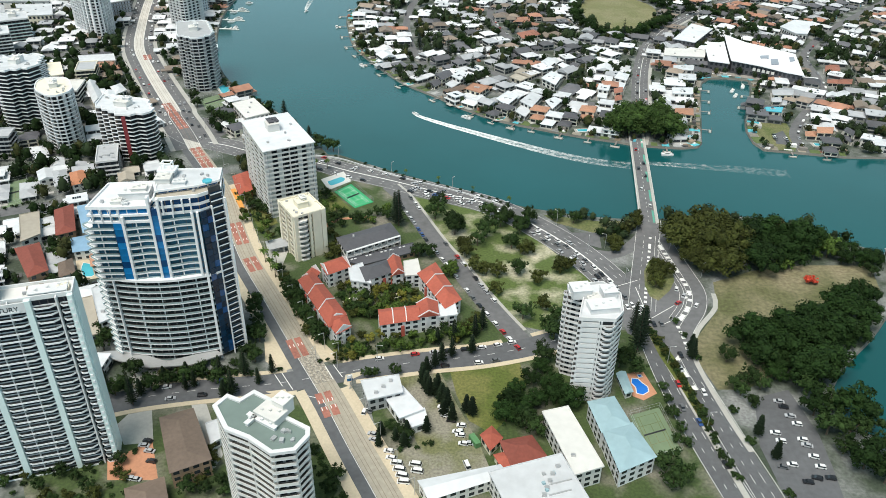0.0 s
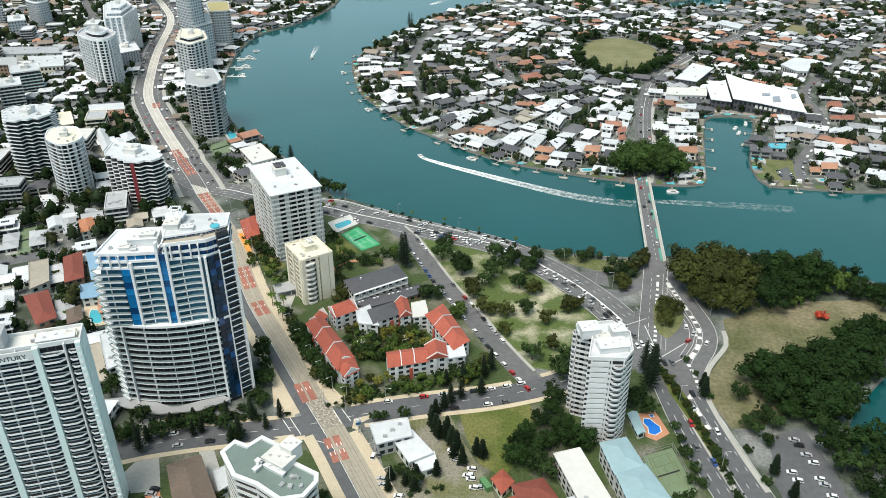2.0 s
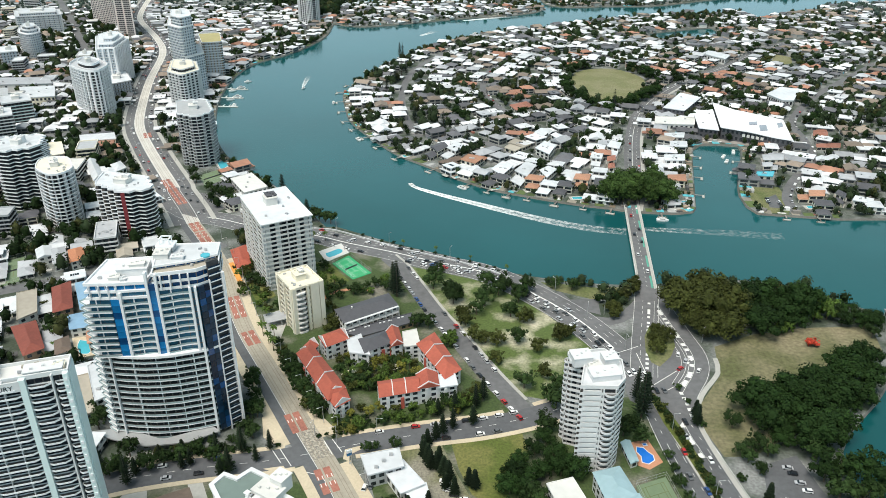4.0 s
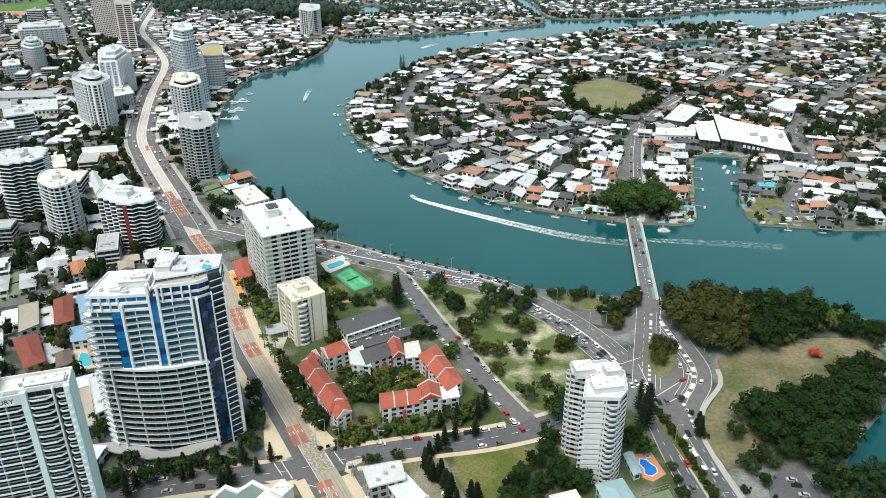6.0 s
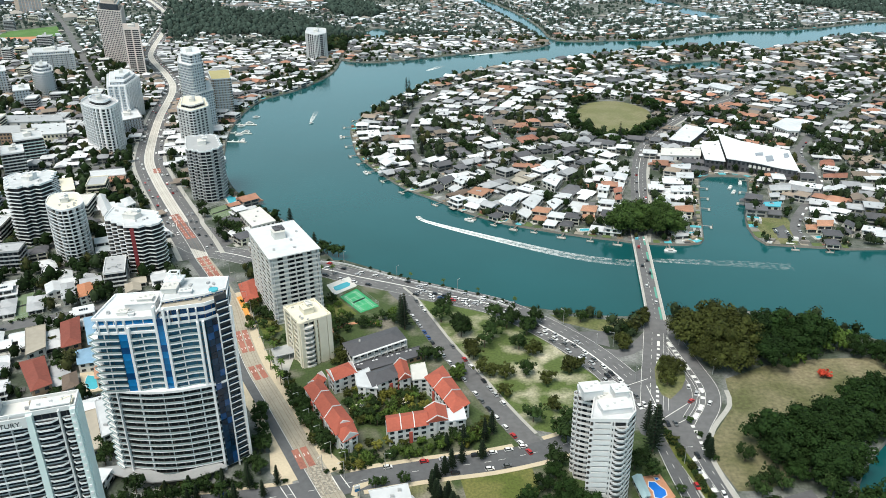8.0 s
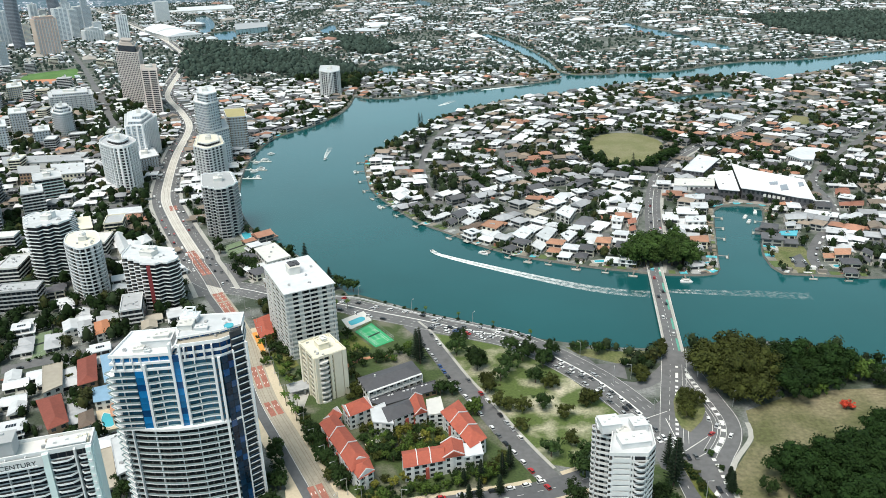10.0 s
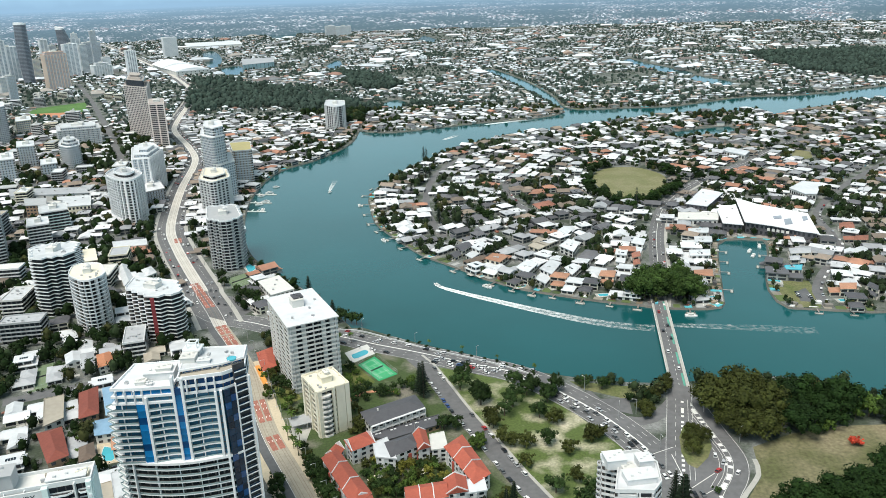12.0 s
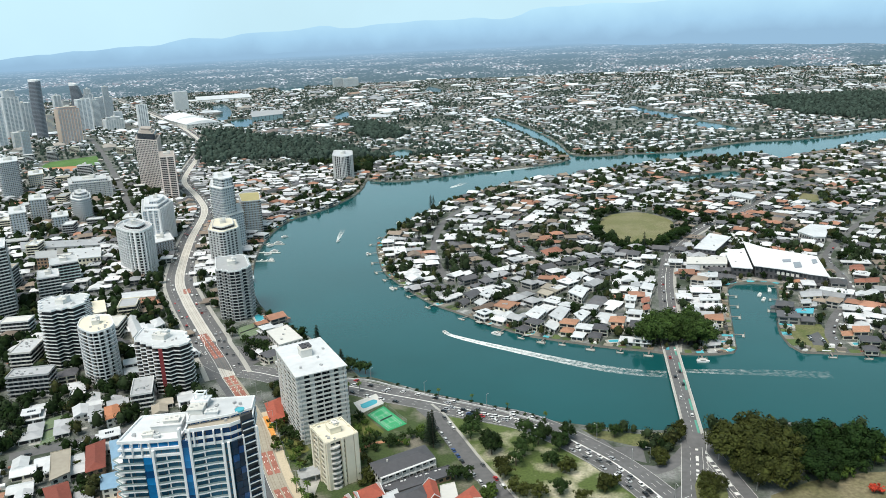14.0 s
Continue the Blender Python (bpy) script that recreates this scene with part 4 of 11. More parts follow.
OVAL = [(158.4, 940.7), (171.9, 970.0), (193.1, 986.2), (219.2, 988.3), (239.3, 965.0), (247.9, 929.1), (233.2, 882.5), (214.3, 848.5), (184.7, 823.2), (166.9, 840.3), (159.3, 883.0)]
FIELD = [(-934.0, 1628.4), (-958.0, 1713.2), (-883.3, 1797.0), (-810.7, 1658.8), (-837.0, 1589.7)]
WOOD_A = [(125.6, 380.2), (130.8, 406.7), (145.1, 415.7), (165.8, 414.9), (189.3, 412.1), (218.2, 406.1), (238.6, 390.1), (251.3, 374.7), (245.5, 362.7), (218.6, 359.0), (186.9, 358.0), (169.2, 351.9), (148.8, 345.8), (134.8, 356.5)]
WOOD_B = [(141.7, 293.8), (161.1, 302.2), (189.3, 314.0), (213.2, 333.3), (221.9, 327.5), (212.0, 306.8), (184.1, 278.4), (173.3, 265.8), (159.5, 258.8), (149.2, 267.8)]
WOOD_C = [(156.2, 260.3), (172.6, 251.6), (177.9, 236.4), (182.3, 226.9), (172.3, 206.1), (159.8, 211.5), (159.8, 232.8)]
def ragged(poly, amount=35.0):
    """An outline with an uneven edge."""
    pts = smooth(poly + poly[:1], 18)[:-1]
    return [(x + amount * noise.noise((x / 60, y / 60, 1.0)), y + 2 * amount * noise.noise((x / 60, y / 60, 8.0))) for x, y in pts]


FAR_WOODS = [ragged(p) for p in [[(-692.4, 1949.7), (-752.5, 2174.6), (-656.7, 2181.1), (-516.1, 2005.8), (-377.4, 1903.4), (-233.4, 1665.8), (-185.1, 1462.3), (-205.5, 1372.1), (-307.1, 1528.4), (-425.5, 1636.3), (-519.7, 1621.8), (-572.7, 1597.1)],
             [(896.6, 2482.8), (1071.3, 2523.3), (1309.1, 2476.9), (1008.9, 1843.2), (909.9, 1939.4), (868.8, 2109.9)],
             [(-377.9, 2263.7), (-273.0, 2222.7), (-156.2, 1965.8), (-192.2, 1886.4), (-254.8, 1941.1)]]]
SCRUB = [(105.6, 5702.0), (478.3, 6029.0), (368.4, 4271.6), (-15.6, 4609.4)]
patch("grass", PARK, 0.03, M["park"], "dry worn grass with bare sandy patches", "grass")
patch("grass", EAST_PARK, 0.03, M["eastgrass"], "dry riverside parkland grass", "grass")
patch("lawn", LAWN_LOT, 0.03, M["lawn"], "vacant lot of yellow-green mown grass", "lawn")
patch("yard", YARD, 0.02, M["dirt"], "gravel and grass car park yard", "yard")
patch("grass", smooth(OVAL + OVAL[:1], 12)[:-1], 0.05, M["oval"], "pale mown grass of a sports oval", "sports oval")
patch("grass", FIELD, 0.05, M["fieldgreen"], "green playing field", "playing field")
CLAY = [(-904.0, 1578.0), (-822.0, 1566.0), (-853.0, 1638.0), (-928.0, 1626.0)]
patch("yard", CLAY, 0.06, M["rooforange"], "orange clay playing surface", "playing field")
GREENS = [[(443.3, 1048.9), (438.7, 1004.3), (463.1, 1013.6), (478.0, 1052.0), (465.1, 1068.2)], [(340.0, 923.7), (347.0, 905.8), (362.4, 925.1), (357.3, 941.3)]]
for green, mk in zip(GREENS, ("oval", "lawn")):
    patch("lawn", green, 0.05, M[mk], "small mown green between houses", "lawn")
POINT = [(243.8, 571.7), (257.0, 581.0), (272.0, 575.0), (269.0, 556.0), (263.0, 526.5), (255.9, 523.5), (241.5, 524.0), (237.6, 537.1)]
patch("lawn", POINT, 0.05, M["grass"], "grassy point of the residential isle", "lawn")
patch("car_park", [(253.0, 553.0), (263.4, 560.2), (260.0, 532.2), (249.1, 534.6)], 0.08, M["asphalt"], "small asphalt car park on the point", "car park")
patch("car_park", RIGHT_LOT, 0.03, M["asphalt"], "asphalt car park", "car park")
patch("grass", [(61.5, 418.7), (95.4, 411.2), (109.4, 411.6), (110.4, 399.3), (92.8, 395.3), (69.0, 408.2)], 0.025, M["grass"], "strip of dry grass by the river", "grass")
patch("car_park", [(72.8, 396.7), (93.1, 397.4), (91.7, 379.2), (78.1, 386.4)], 0.04, M["asphalt_old"], "small asphalt car park", "car park")
patch("road", [(105.2, 321.2), (110.0, 329.0), (121.5, 338.0), (126.1, 353.5), (134.9, 352.6), (137.6, 329.6), (128.6, 310.8), (116.1, 297.8), (110.8, 302.4), (104.8, 312.9)], 0.052, M["asphalt_old"], "asphalt slip road loop", "road")
patch("grass", [(111.2, 355.8), (116.0, 366.0), (122.4, 366.9), (126.9, 356.3), (125.4, 346.2), (120.7, 336.9), (112.4, 327.4), (108.9, 331.4), (108.5, 341.9)], 0.16, M["grass"], "teardrop traffic island of dry grass with trees", "grass")
patch("grass", [(100.6, 303.4), (104.0, 304.8), (110.0, 278.7), (112.2, 255.6), (113.6, 235.0), (111.2, 233.3), (107.2, 259.2), (102.6, 282.6)], 0.18, M["lawn"], "planted median strip between the carriageways", "grass")
patch("town_block", [(-180.8, 238.4), (-77.0, 254.9), (-64.0, 251.5), (-29.0, 196.1), (-22.7, 172.1), (-139.6, 170.0)], 0.012, M["block"], "town block of yards and paving", "ground")
patch("town_block", [(-35.7, 264.1), (55.1, 289.9), (94.5, 304.2), (102.7, 248.3), (111.6, 198.9), (111.4, 179.3), (-11.1, 177.0)], 0.008, M["block"], "town block of yards and paving", "ground")
patch("town_block", [(-124.3, 402.0), (-111.0, 420.3), (-89.0, 485.2), (-39.6, 455.6), (-8.1, 388.9), (32.9, 302.6), (40.2, 289.5), (-46.7, 270.8), (-58.2, 278.6)], 0.01, M["block"], "town block of gardens and paving", "ground")
patch("lawn", [(-51.0, 283.8), (-38.1, 288.3), (-35.1, 280.0), (-51.4, 277.1)], 0.05, M["lawn"], "clipped green lawn", "lawn")
patch("lawn", [(-121.5, 419.9), (-112.6, 427.7), (-99.9, 402.8), (-108.6, 392.3)], 0.05, M["lawn"], "clipped green lawn", "lawn")
patch("driveway", [(-130.5, 212.7), (-116.2, 223.0), (-107.5, 203.2), (-126.8, 202.8)], 0.04, M["deck"], "orange brick driveway", "driveway")
# ---------------------------------------------------------------- towers
def ring_wall(s, poly, thick, z0, z1, mi=0):
    """A thin wall standing on an outline."""
    inner = grown(poly, -thick)
    n = len(poly)
    for i in range(n):
        j = (i + 1) % n
        a, b, c, d = poly[i], poly[j], inner[j], inner[i]
        s.face([(*a, z0), (*b, z0), (*b, z1), (*a, z1)], mi)
        s.face([(*c, z0), (*d, z0), (*d, z1), (*c, z1)], mi)
        s.face([(*a, z1), (*b, z1), (*c, z1), (*d, z1)], mi)


def edge_panels(s, poly, out, bay, share, z0, z1, mi=0, edges=None, seed=1):
    """Panes standing just proud of a wall, bay by bay."""
    rnd = random.Random(seed)
    n = len(poly)
    for i in range(n):
        if edges is not None and i not in edges:
            continue
        a, b = Vector(poly[i]), Vector(poly[(i + 1) % n])
        ln = (b - a).length
        if ln < 1.2:
            continue
        d = (b - a) / ln
        nn = Vector((d.y, -d.x)) * out
        k = max(1, round(ln / bay))
        for q in range(k):
            u0 = a + d * (ln / k * (q + (1 - share) / 2))
            u1 = a + d * (ln / k * (q + (1 + share) / 2))
            s.face([(*(u0 + nn), z0), (*(u1 + nn), z0), (*(u1 + nn), z1), (*(u0 + nn), z1)], mi)


def add_copy(shape, other, z):
    """Adds all faces of another shape, lifted by z."""
    k = len(shape.v)
    shape.v += [(p[0], p[1], p[2] + z) for p in other.v]
    shape.f += [tuple(i + k for i in f) for f in other.f]
    shape.m += other.m


def storeys(top, poly, z0, n, fh, out=1.7, band="white", glass="glass", core="inset", rail=0.9, slab=0.28, bay=3.4, share=0.72, railing=None, far=False):
    """n floors alike: a core, and for each floor a balcony ring and a band of windows."""
    s = Shape()
    s.prism(poly, z0, z0 + n * fh)
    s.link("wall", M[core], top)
    ring = Shape()
    outer = grown(poly, out)
    ring.prism(outer, -slab, 0.0, 0, 2)
    if rail:
        ring_wall(ring, outer, 0.14, 0.0, rail, 1)
    skins = [M[band], M[railing or band], M["tile"]]
    rm = ring.mesh("balcony", skins)
    pane = Shape()
    edge_panels(pane, poly, 0.06, bay, share, 0.25, fh - 0.55)
    panes, rings = Shape(), Shape()
    for k in range(n):
        add_copy(panes, pane, z0 + k * fh)
        if far:
            add_copy(rings, ring, z0 + k * fh + 0.02)
        else:
            part("balcony", rm, top, at=pose(0, 0, z0 + k * fh + 0.02))
    panes.link("window_panes", M[glass], top)["kind"] = "stuff"
    if far:
        rings.link("facade_banding", skins, top)["kind"] = "stuff"


def fins(top, poly, out, z0, z1, spacing, material, thick=0.3, edges=None, name="fin", joined=False):
    """Upright dividing walls between balconies."""
    n = len(poly)
    rest = Shape()
    for i in range(n):
        if edges is not None and i not in edges:
            continue
        a, b = Vector(poly[i]), Vector(poly[(i + 1) % n])
        ln = (b - a).length
        k = max(1, round(ln / spacing))
        ang = math.atan2(b.y - a.y, b.x - a.x)
        d = (b - a) / ln
        nn = Vector((d.y, -d.x))
        for q in range(k + 1 if ln > spacing * 0.7 else 1):
            p = a + d * (ln * q / k) + nn * out / 2
            if joined:
                rest.box(p.x, p.y, z0, thick, out + 0.1, z1 - z0, ang)
                continue
            s = Shape()
            s.box(0, 0, 0, thick, out + 0.1, z1 - z0, ang)
            s.link(name, M[material], top, at=pose(p.x, p.y, z0))
    if joined:
        rest.link(name, M[material], top)["kind"] = "stuff"


def roof_cap(top, poly, z, out, roof="roofwhite", edge="white", parapet=0.9, plant=(), slab=0.5, rim=0.5):
    s = Shape()
    outer = grown(poly, out)
    s.prism(outer, z, z + slab, 0, 1)
    if parapet:
        ring_wall(s, outer, rim, z + slab, z + slab + parapet, 0)
    cap = s.link("roof", [M[edge], M[roof]], top)
    for x, y, sx, sy, h, mk in plant:
        s = Shape()
        s.box(0, 0, 0, sx, sy, h)
        s.box(0, 0, h, sx + 0.6, sy + 0.6, 0.25)
        for k in range(3):
            s.box(sx * (0.3 * k - 0.3), sy * 0.2 * (k - 1), h + 0.25, 0.9, 0.7, 0.7)
        long_edge = max(range(len(poly)), key=lambda i: math.dist(poly[i], poly[(i + 1) % len(poly)]))
        a, b = poly[long_edge], poly[(long_edge + 1) % len(poly)]
        s.link("plant_room", M[mk], cap, at=pose(x, y, z + slab, 0, 0, math.degrees(math.atan2(b[1] - a[1], b[0] - a[0]))))
    rnd = random.Random(round(abs(poly[0][0]) * 7 + len(poly)))
    xs, ys = [p[0] for p in poly], [p[1] for p in poly]
    made = 0 if math.hypot(*top.matrix_basis.translation.xy) < 650 else 9
    for _ in range(60):
        x, y = rnd.uniform(min(xs), max(xs)), rnd.uniform(min(ys), max(ys))
        if made >= 7 or not inside(grown(poly, -2.0), [x], [y])[0]:
            continue
        if any(abs(x - p[0]) < p[2] and abs(y - p[1]) < p[3] for p in plant):
            continue
        s = Shape()
        s.box(0, 0, 0, rnd.uniform(0.8, 2.2), rnd.uniform(0.8, 1.6), rnd.uniform(0.5, 1.3))
        s.link("roof_unit", M["grey" if made % 2 else "metal"], cap, at=pose(x, y, z + slab, 0, 0, 30 * made))
        made += 1


def zigzag(poly, amp, pitch, edges):
    """An outline whose chosen edges run in a saw-tooth."""
    res, n = [], len(poly)
    for i in range(n):
        a, b = Vector(poly[i]), Vector(poly[(i + 1) % n])
        res.append(tuple(a))
        if i in edges:
            ln = (b - a).length
            d = (b - a) / ln
            nn = Vector((d.y, -d.x))
            k = max(1, round(ln / pitch))
            for q in range(k):
                res.append(tuple(a + d * (ln * (q + 0.5) / k) + nn * amp))
                if q < k - 1:
                    res.append(tuple(a + d * (ln * (q + 1) / k)))
    return res


def rounded(poly, r, n=4):
    """An outline with its corners rounded."""
    res, m = [], len(poly)
    for i in range(m):
        p0, p1, p2 = Vector(poly[i - 1]), Vector(poly[i]), Vector(poly[(i + 1) % m])
        a = p1 + (p0 - p1).normalized() * min(r, (p0 - p1).length * 0.48)
        b = p1 + (p2 - p1).normalized() * min(r, (p2 - p1).length * 0.48)
        for k in range(n + 1):
            u = k / n
            res.append(tuple(a * (1 - u) ** 2 + p1 * 2 * u * (1 - u) + b * u * u))
    return res


def block_poly(a, b, depth):
    """An outline from a front edge a to b and a depth away from the viewer."""
    a, b = Vector(a), Vector(b)
    d = (b - a).normalized()
    n = Vector((-d.y, d.x))
    if n.dot((a + b) / 2) < 0:
        n = -n
    return ccw([tuple(a), tuple(b), tuple(b + n * depth), tuple(a + n * depth)])


TOWER_FEET = []


def tower(label, foot, height, floors, out=1.8, band="white", core="inset", glass="glass", roof="roofwhite", plant=True, fin=0.0, fin_mat=None, railing=None, share=0.72, bay=3.4, shape=None, rail=0.85, parapet=0.9, category="apartment tower", base=0.0, far=False, crown=(), fin_out=0.0, fin_thick=0.3):
    foot = ccw(foot)
    TOWER_FEET.append(grown(foot, 5))
    c = centre(foot)
    poly = shifted(foot, c)
    if shape:
        poly = shape(poly)
    top = thing("apartment_tower", label, category, pose(c[0], c[1], 0))
    if base:
        s = Shape()
        s.prism(grown(poly, 3.5), 0, base)
        s.link("podium", M["concrete"], top)
    storeys(top, poly, base, floors, (height - base) / floors, out, band, glass, core, rail, 0.28, bay, share, railing, far)
    if fin:
        fins(top, poly, out + fin_out, base, height + fin_out, fin, fin_mat or band, fin_thick, joined=far)
    for k, dh, dx, dy in crown:
        # floors that step back towards the top
        roof_cap(top, poly, height, out * 0.8, roof, band, parapet, ())
        poly = [(p[0] * k + dx, p[1] * k + dy) for p in poly]
        storeys(top, poly, height + 0.5, max(1, round(dh / 3)), dh / max(1, round(dh / 3)), out, band, glass, core, rail, 0.28, bay, share, railing, far)
        height += dh + 0.5
    w = max(p[0] for p in poly) - min(p[0] for p in poly)
    rooms = [(0, 0, w * 0.24, w * 0.18, 3.2, "offwhite"), (w * 0.06, w * 0.05, w * 0.12, w * 0.1, 5.0, "white")] if plant else []
    roof_cap(top, poly, height, out * 0.8, roof, band, parapet, rooms)
    return top


# the broad white-roofed apartment block near the river
HOTEL = [(-128.1, 453.5), (-105.1, 408.0), (-77.9, 422.9), (-102.4, 469.0)]
def hotel():
    foot = ccw(HOTEL)
    TOWER_FEET.append(grown(foot, 5))
    c = centre(foot)
    poly = shifted(foot, c)
    inner = grown(poly, -1.6)
    top = thing("apartment_tower", "broad beige apartment block with a flat white roof", "apartment tower", pose(c[0], c[1], 0))
    storeys(top, inner, 0.0, 15, 44 / 15, 1.6, "white", "glass", "inset", 0.95, 0.3, 3.6, 0.75, "offwhite")
    fins(top, inner, 1.75, 0, 44, 12.5, "white", 0.35)
    # solid bays between the balconies
    for i in range(4):
        a, b = Vector(inner[i]), Vector(inner[(i + 1) % 4])
        d = (b - a).normalized()
        nn = Vector((d.y, -d.x))
        for u in (0.07, 0.29, 0.73, 0.93):
            p = a.lerp(b, u) + nn * 0.45
            s = Shape()
            s.box(0, 0, 0, 2.6, 1.0, 44, math.atan2(d.y, d.x))
            s.link("wall_pier", M["offwhite"], top, at=pose(p.x, p.y, 0))
    roof_cap(top, inner, 44.0, 2.2, "roofwhite", "white", 0.25, [(-3, 3, 8, 7, 4.5, "offwhite"), (-3, 5, 7, 6, 5.4, "roofdark")], 0.4)
hotel()

# the cream block beside the tramway
def cream_block():
    foot = ccw([(-92.4, 379.1), (-80.5, 360.0), (-65.6, 370.7), (-77.4, 388.5)])
    TOWER_FEET.append(grown(foot, 5))
    c = centre(foot)
    poly = shifted(foot, c)
    top = thing("apartment_tower", "narrow cream apartment block with recessed balconies", "apartment tower", pose(c[0], c[1], 0))
    storeys(top, grown(poly, -1.6), 0.0, 9, 3.0, 1.5, "cream", "glass", "inset", 0.9, 0.3, 3.2, 0.7)
    fins(top, grown(poly, -1.6), 1.5, 0, 27, 4.0, "cream", 0.3)
    n = len(poly)
    for i in range(n):
        a, b = Vector(poly[i]), Vector(poly[(i + 1) % n])
        d = (b - a).normalized()
        ang = math.atan2(d.y, d.x)
        for u, wd in ((0.06, 2.4), (0.94, 2.4), (0.5, 1.4)) + (((0.72, 5.0),) if i == 1 else ()):
            p = a.lerp(b, u)
            s = Shape()
            s.box(0, 0, 0, wd, 1.5, 28.2, ang)
            s.link("wall_pier", M["cream"], top, at=pose(p.x, p.y, 0))
    # a stack of rounded balconies up the street side
    i = max(range(n), key=lambda k: poly[k][0] + poly[(k + 1) % n][0] - poly[k][1] - poly[(k + 1) % n][1])
    a, b = Vector(poly[i]), Vector(poly[(i + 1) % n])
    d = (b - a).normalized()
    bal = Shape()
    bal.tube(0, 0, 0, 0.95, 2.1, 2.1, 14)
    bm_ = bal.mesh("balcony", M["offwhite"])
    for u in (0.2, 0.3):
        p = a.lerp(b, u)
        for k in range(9):
            part("balcony", bm_, top, at=pose(p.x, p.y, 3.0 * k + 0.1))
    roof_cap(top, poly, 27.0, 0.4, "cream", "cream", 1.0, [(0, 0, 7, 6, 3.4, "cream"), (1, 1, 4, 3, 5, "offwhite")])
    s = Shape()
    s.box(-15, -2, 3.6, 12, 10, 0.4, 0.45)
    for x, y in ((-20, -8), (-11, -5), (-19, 3)):
        s.tube(x, y, 0, 3.6, 0.3, 0.3)
    s.link("porch", M["grey"], top)
cream_block()

# the white stepped tower by the junction
def white_tower():
    foot = ccw([(53.9, 275.7), (53.8, 268.9), (59.4, 266.5), (57.4, 259.1), (55.4, 251.3), (70.8, 250.6), (75.0, 256.5), (76.3, 269.5), (70.1, 278.3)])
    TOWER_FEET.append(grown(foot, 4))
    c = centre(foot)
    poly = shifted(foot, c)
    inner = grown(poly, -1.4)
    top = thing("apartment_tower", "slim bright white apartment tower with deep balconies", "apartment tower", pose(c[0], c[1], 0))
    storeys(top, inner, 0.0, 16, 43 / 16, 1.4, "white", "glass", "offwhite", 0.95, 0.3, 4.2, 0.6)
    n = len(inner)
    # solid white panels over half of the front, bay by bay
    lengths = [math.dist(inner[i], inner[(i + 1) % n]) for i in range(n)]
    i = max(range(n), key=lambda k: lengths[k] - 0.05 * (inner[k][1] + inner[(k + 1) % n][1]))
    a, b = Vector(inner[i]), Vector(inner[(i + 1) % n])
    d = (b - a).normalized()
    nn = Vector((d.y, -d.x))
    ang = math.atan2(d.y, d.x)
    panel = Shape()
    panel.box(0, 0, 0, lengths[i] * 0.5, 1.5, 1.75, ang)
    pm = panel.mesh("wall_panel", M["white"])
    p = a + d * lengths[i] * 0.27 + nn * 0.7
    for k in range(16):
        part("wall_panel", pm, top, at=pose(p.x, p.y, k * 43 / 16 + 0.05))
    for u in (0.0, 0.54, 0.62, 1.0):
        p = a.lerp(b, u) + nn * 0.6
        s = Shape()
        s.box(0, 0, 0, 0.5, 1.7, 43, ang)
        s.link("pier", M["white"], top, at=pose(p.x, p.y, 0))
    # near-black panel added for the shade inside the balcony recess
    s = Shape()
    s.box(0, 0, 0, lengths[i] * 0.3, 0.5, 42.5, ang)
    p = a + d * lengths[i] * 0.82 + nn * 0.1
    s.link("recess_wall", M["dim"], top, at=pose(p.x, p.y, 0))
    for q, r in ((a + d * lengths[i] * 0.83 + nn * 1.2, 2.5), (a + d * (lengths[i] + 0.6) - nn * 2.6, 2.2), (Vector(foot[foot.index((53.9, 275.7))]) - Vector(c) + Vector((0.2, -1.5)), 1.5)):
        bal = Shape()
        ring = [(r * math.cos(2 * math.pi * k / 12), r * math.sin(2 * math.pi * k / 12)) for k in range(12)]
        bal.prism(ring, -0.25, 0.0, 0, 1)
        ring_wall(bal, ring, 0.12, 0.0, 0.85)
        bm_ = bal.mesh("balcony", [M["white"], M["tile"]])
        for k in range(16):
            part("balcony", bm_, top, at=pose(q.x, q.y, k * 43 / 16 + 0.3))
    roof_cap(top, inner, 43.0, 1.3, "roofwhite", "white", 1.2, [(-5, 5, 8, 7, 4.2, "white"), (3, -5, 12, 7, 2.6, "white"), (7, 5, 6, 6, 3.4, "white"), (0, 2, 5, 4, 1.6, "offwhite")])
white_tower()

# the tower with the green roof and notched corners
def green_tower():
    foot = ccw([(-76.2, 192.3), (-73.1, 197.4), (-68.3, 195.2), (-64.4, 199.6), (-53.4, 192.8), (-51.3, 187.5), (-43.0, 182.5), (-42.6, 179.2), (-45.8, 173.1), (-53.0, 171.7), (-61.6, 178.1), (-69.8, 181.9)])
    TOWER_FEET.append(grown(foot, 4))
    c = centre(foot)
    poly = shifted(foot, c)
    inner = grown(poly, -1.0)
    top = thing("apartment_tower", "white notched apartment tower with a flat green roof", "apartment tower", pose(c[0], c[1], 0))
    storeys(top, grown(poly, -1.7), 0.0, 16, 3.0, 1.7, "slabwhite", "glass", "grey", 1.1, 0.25, 3.0, 0.7, "offwhite")
    fins(top, grown(poly, -1.7), 1.7, 0, 48, 12, "offwhite", 0.22)
    roof_cap(top, inner, 48.0, 1.6, "roofgreen", "white", 0.7, [(2.5, 1.5, 9, 6, 3.0, "offwhite"), (6, 5, 5, 5, 5.5, "offwhite"), (0, -1, 12, 1.2, 1.2, "white"), (-3, 0.5, 1.2, 7, 1.2, "white")], rim=1.5)
green_tower()

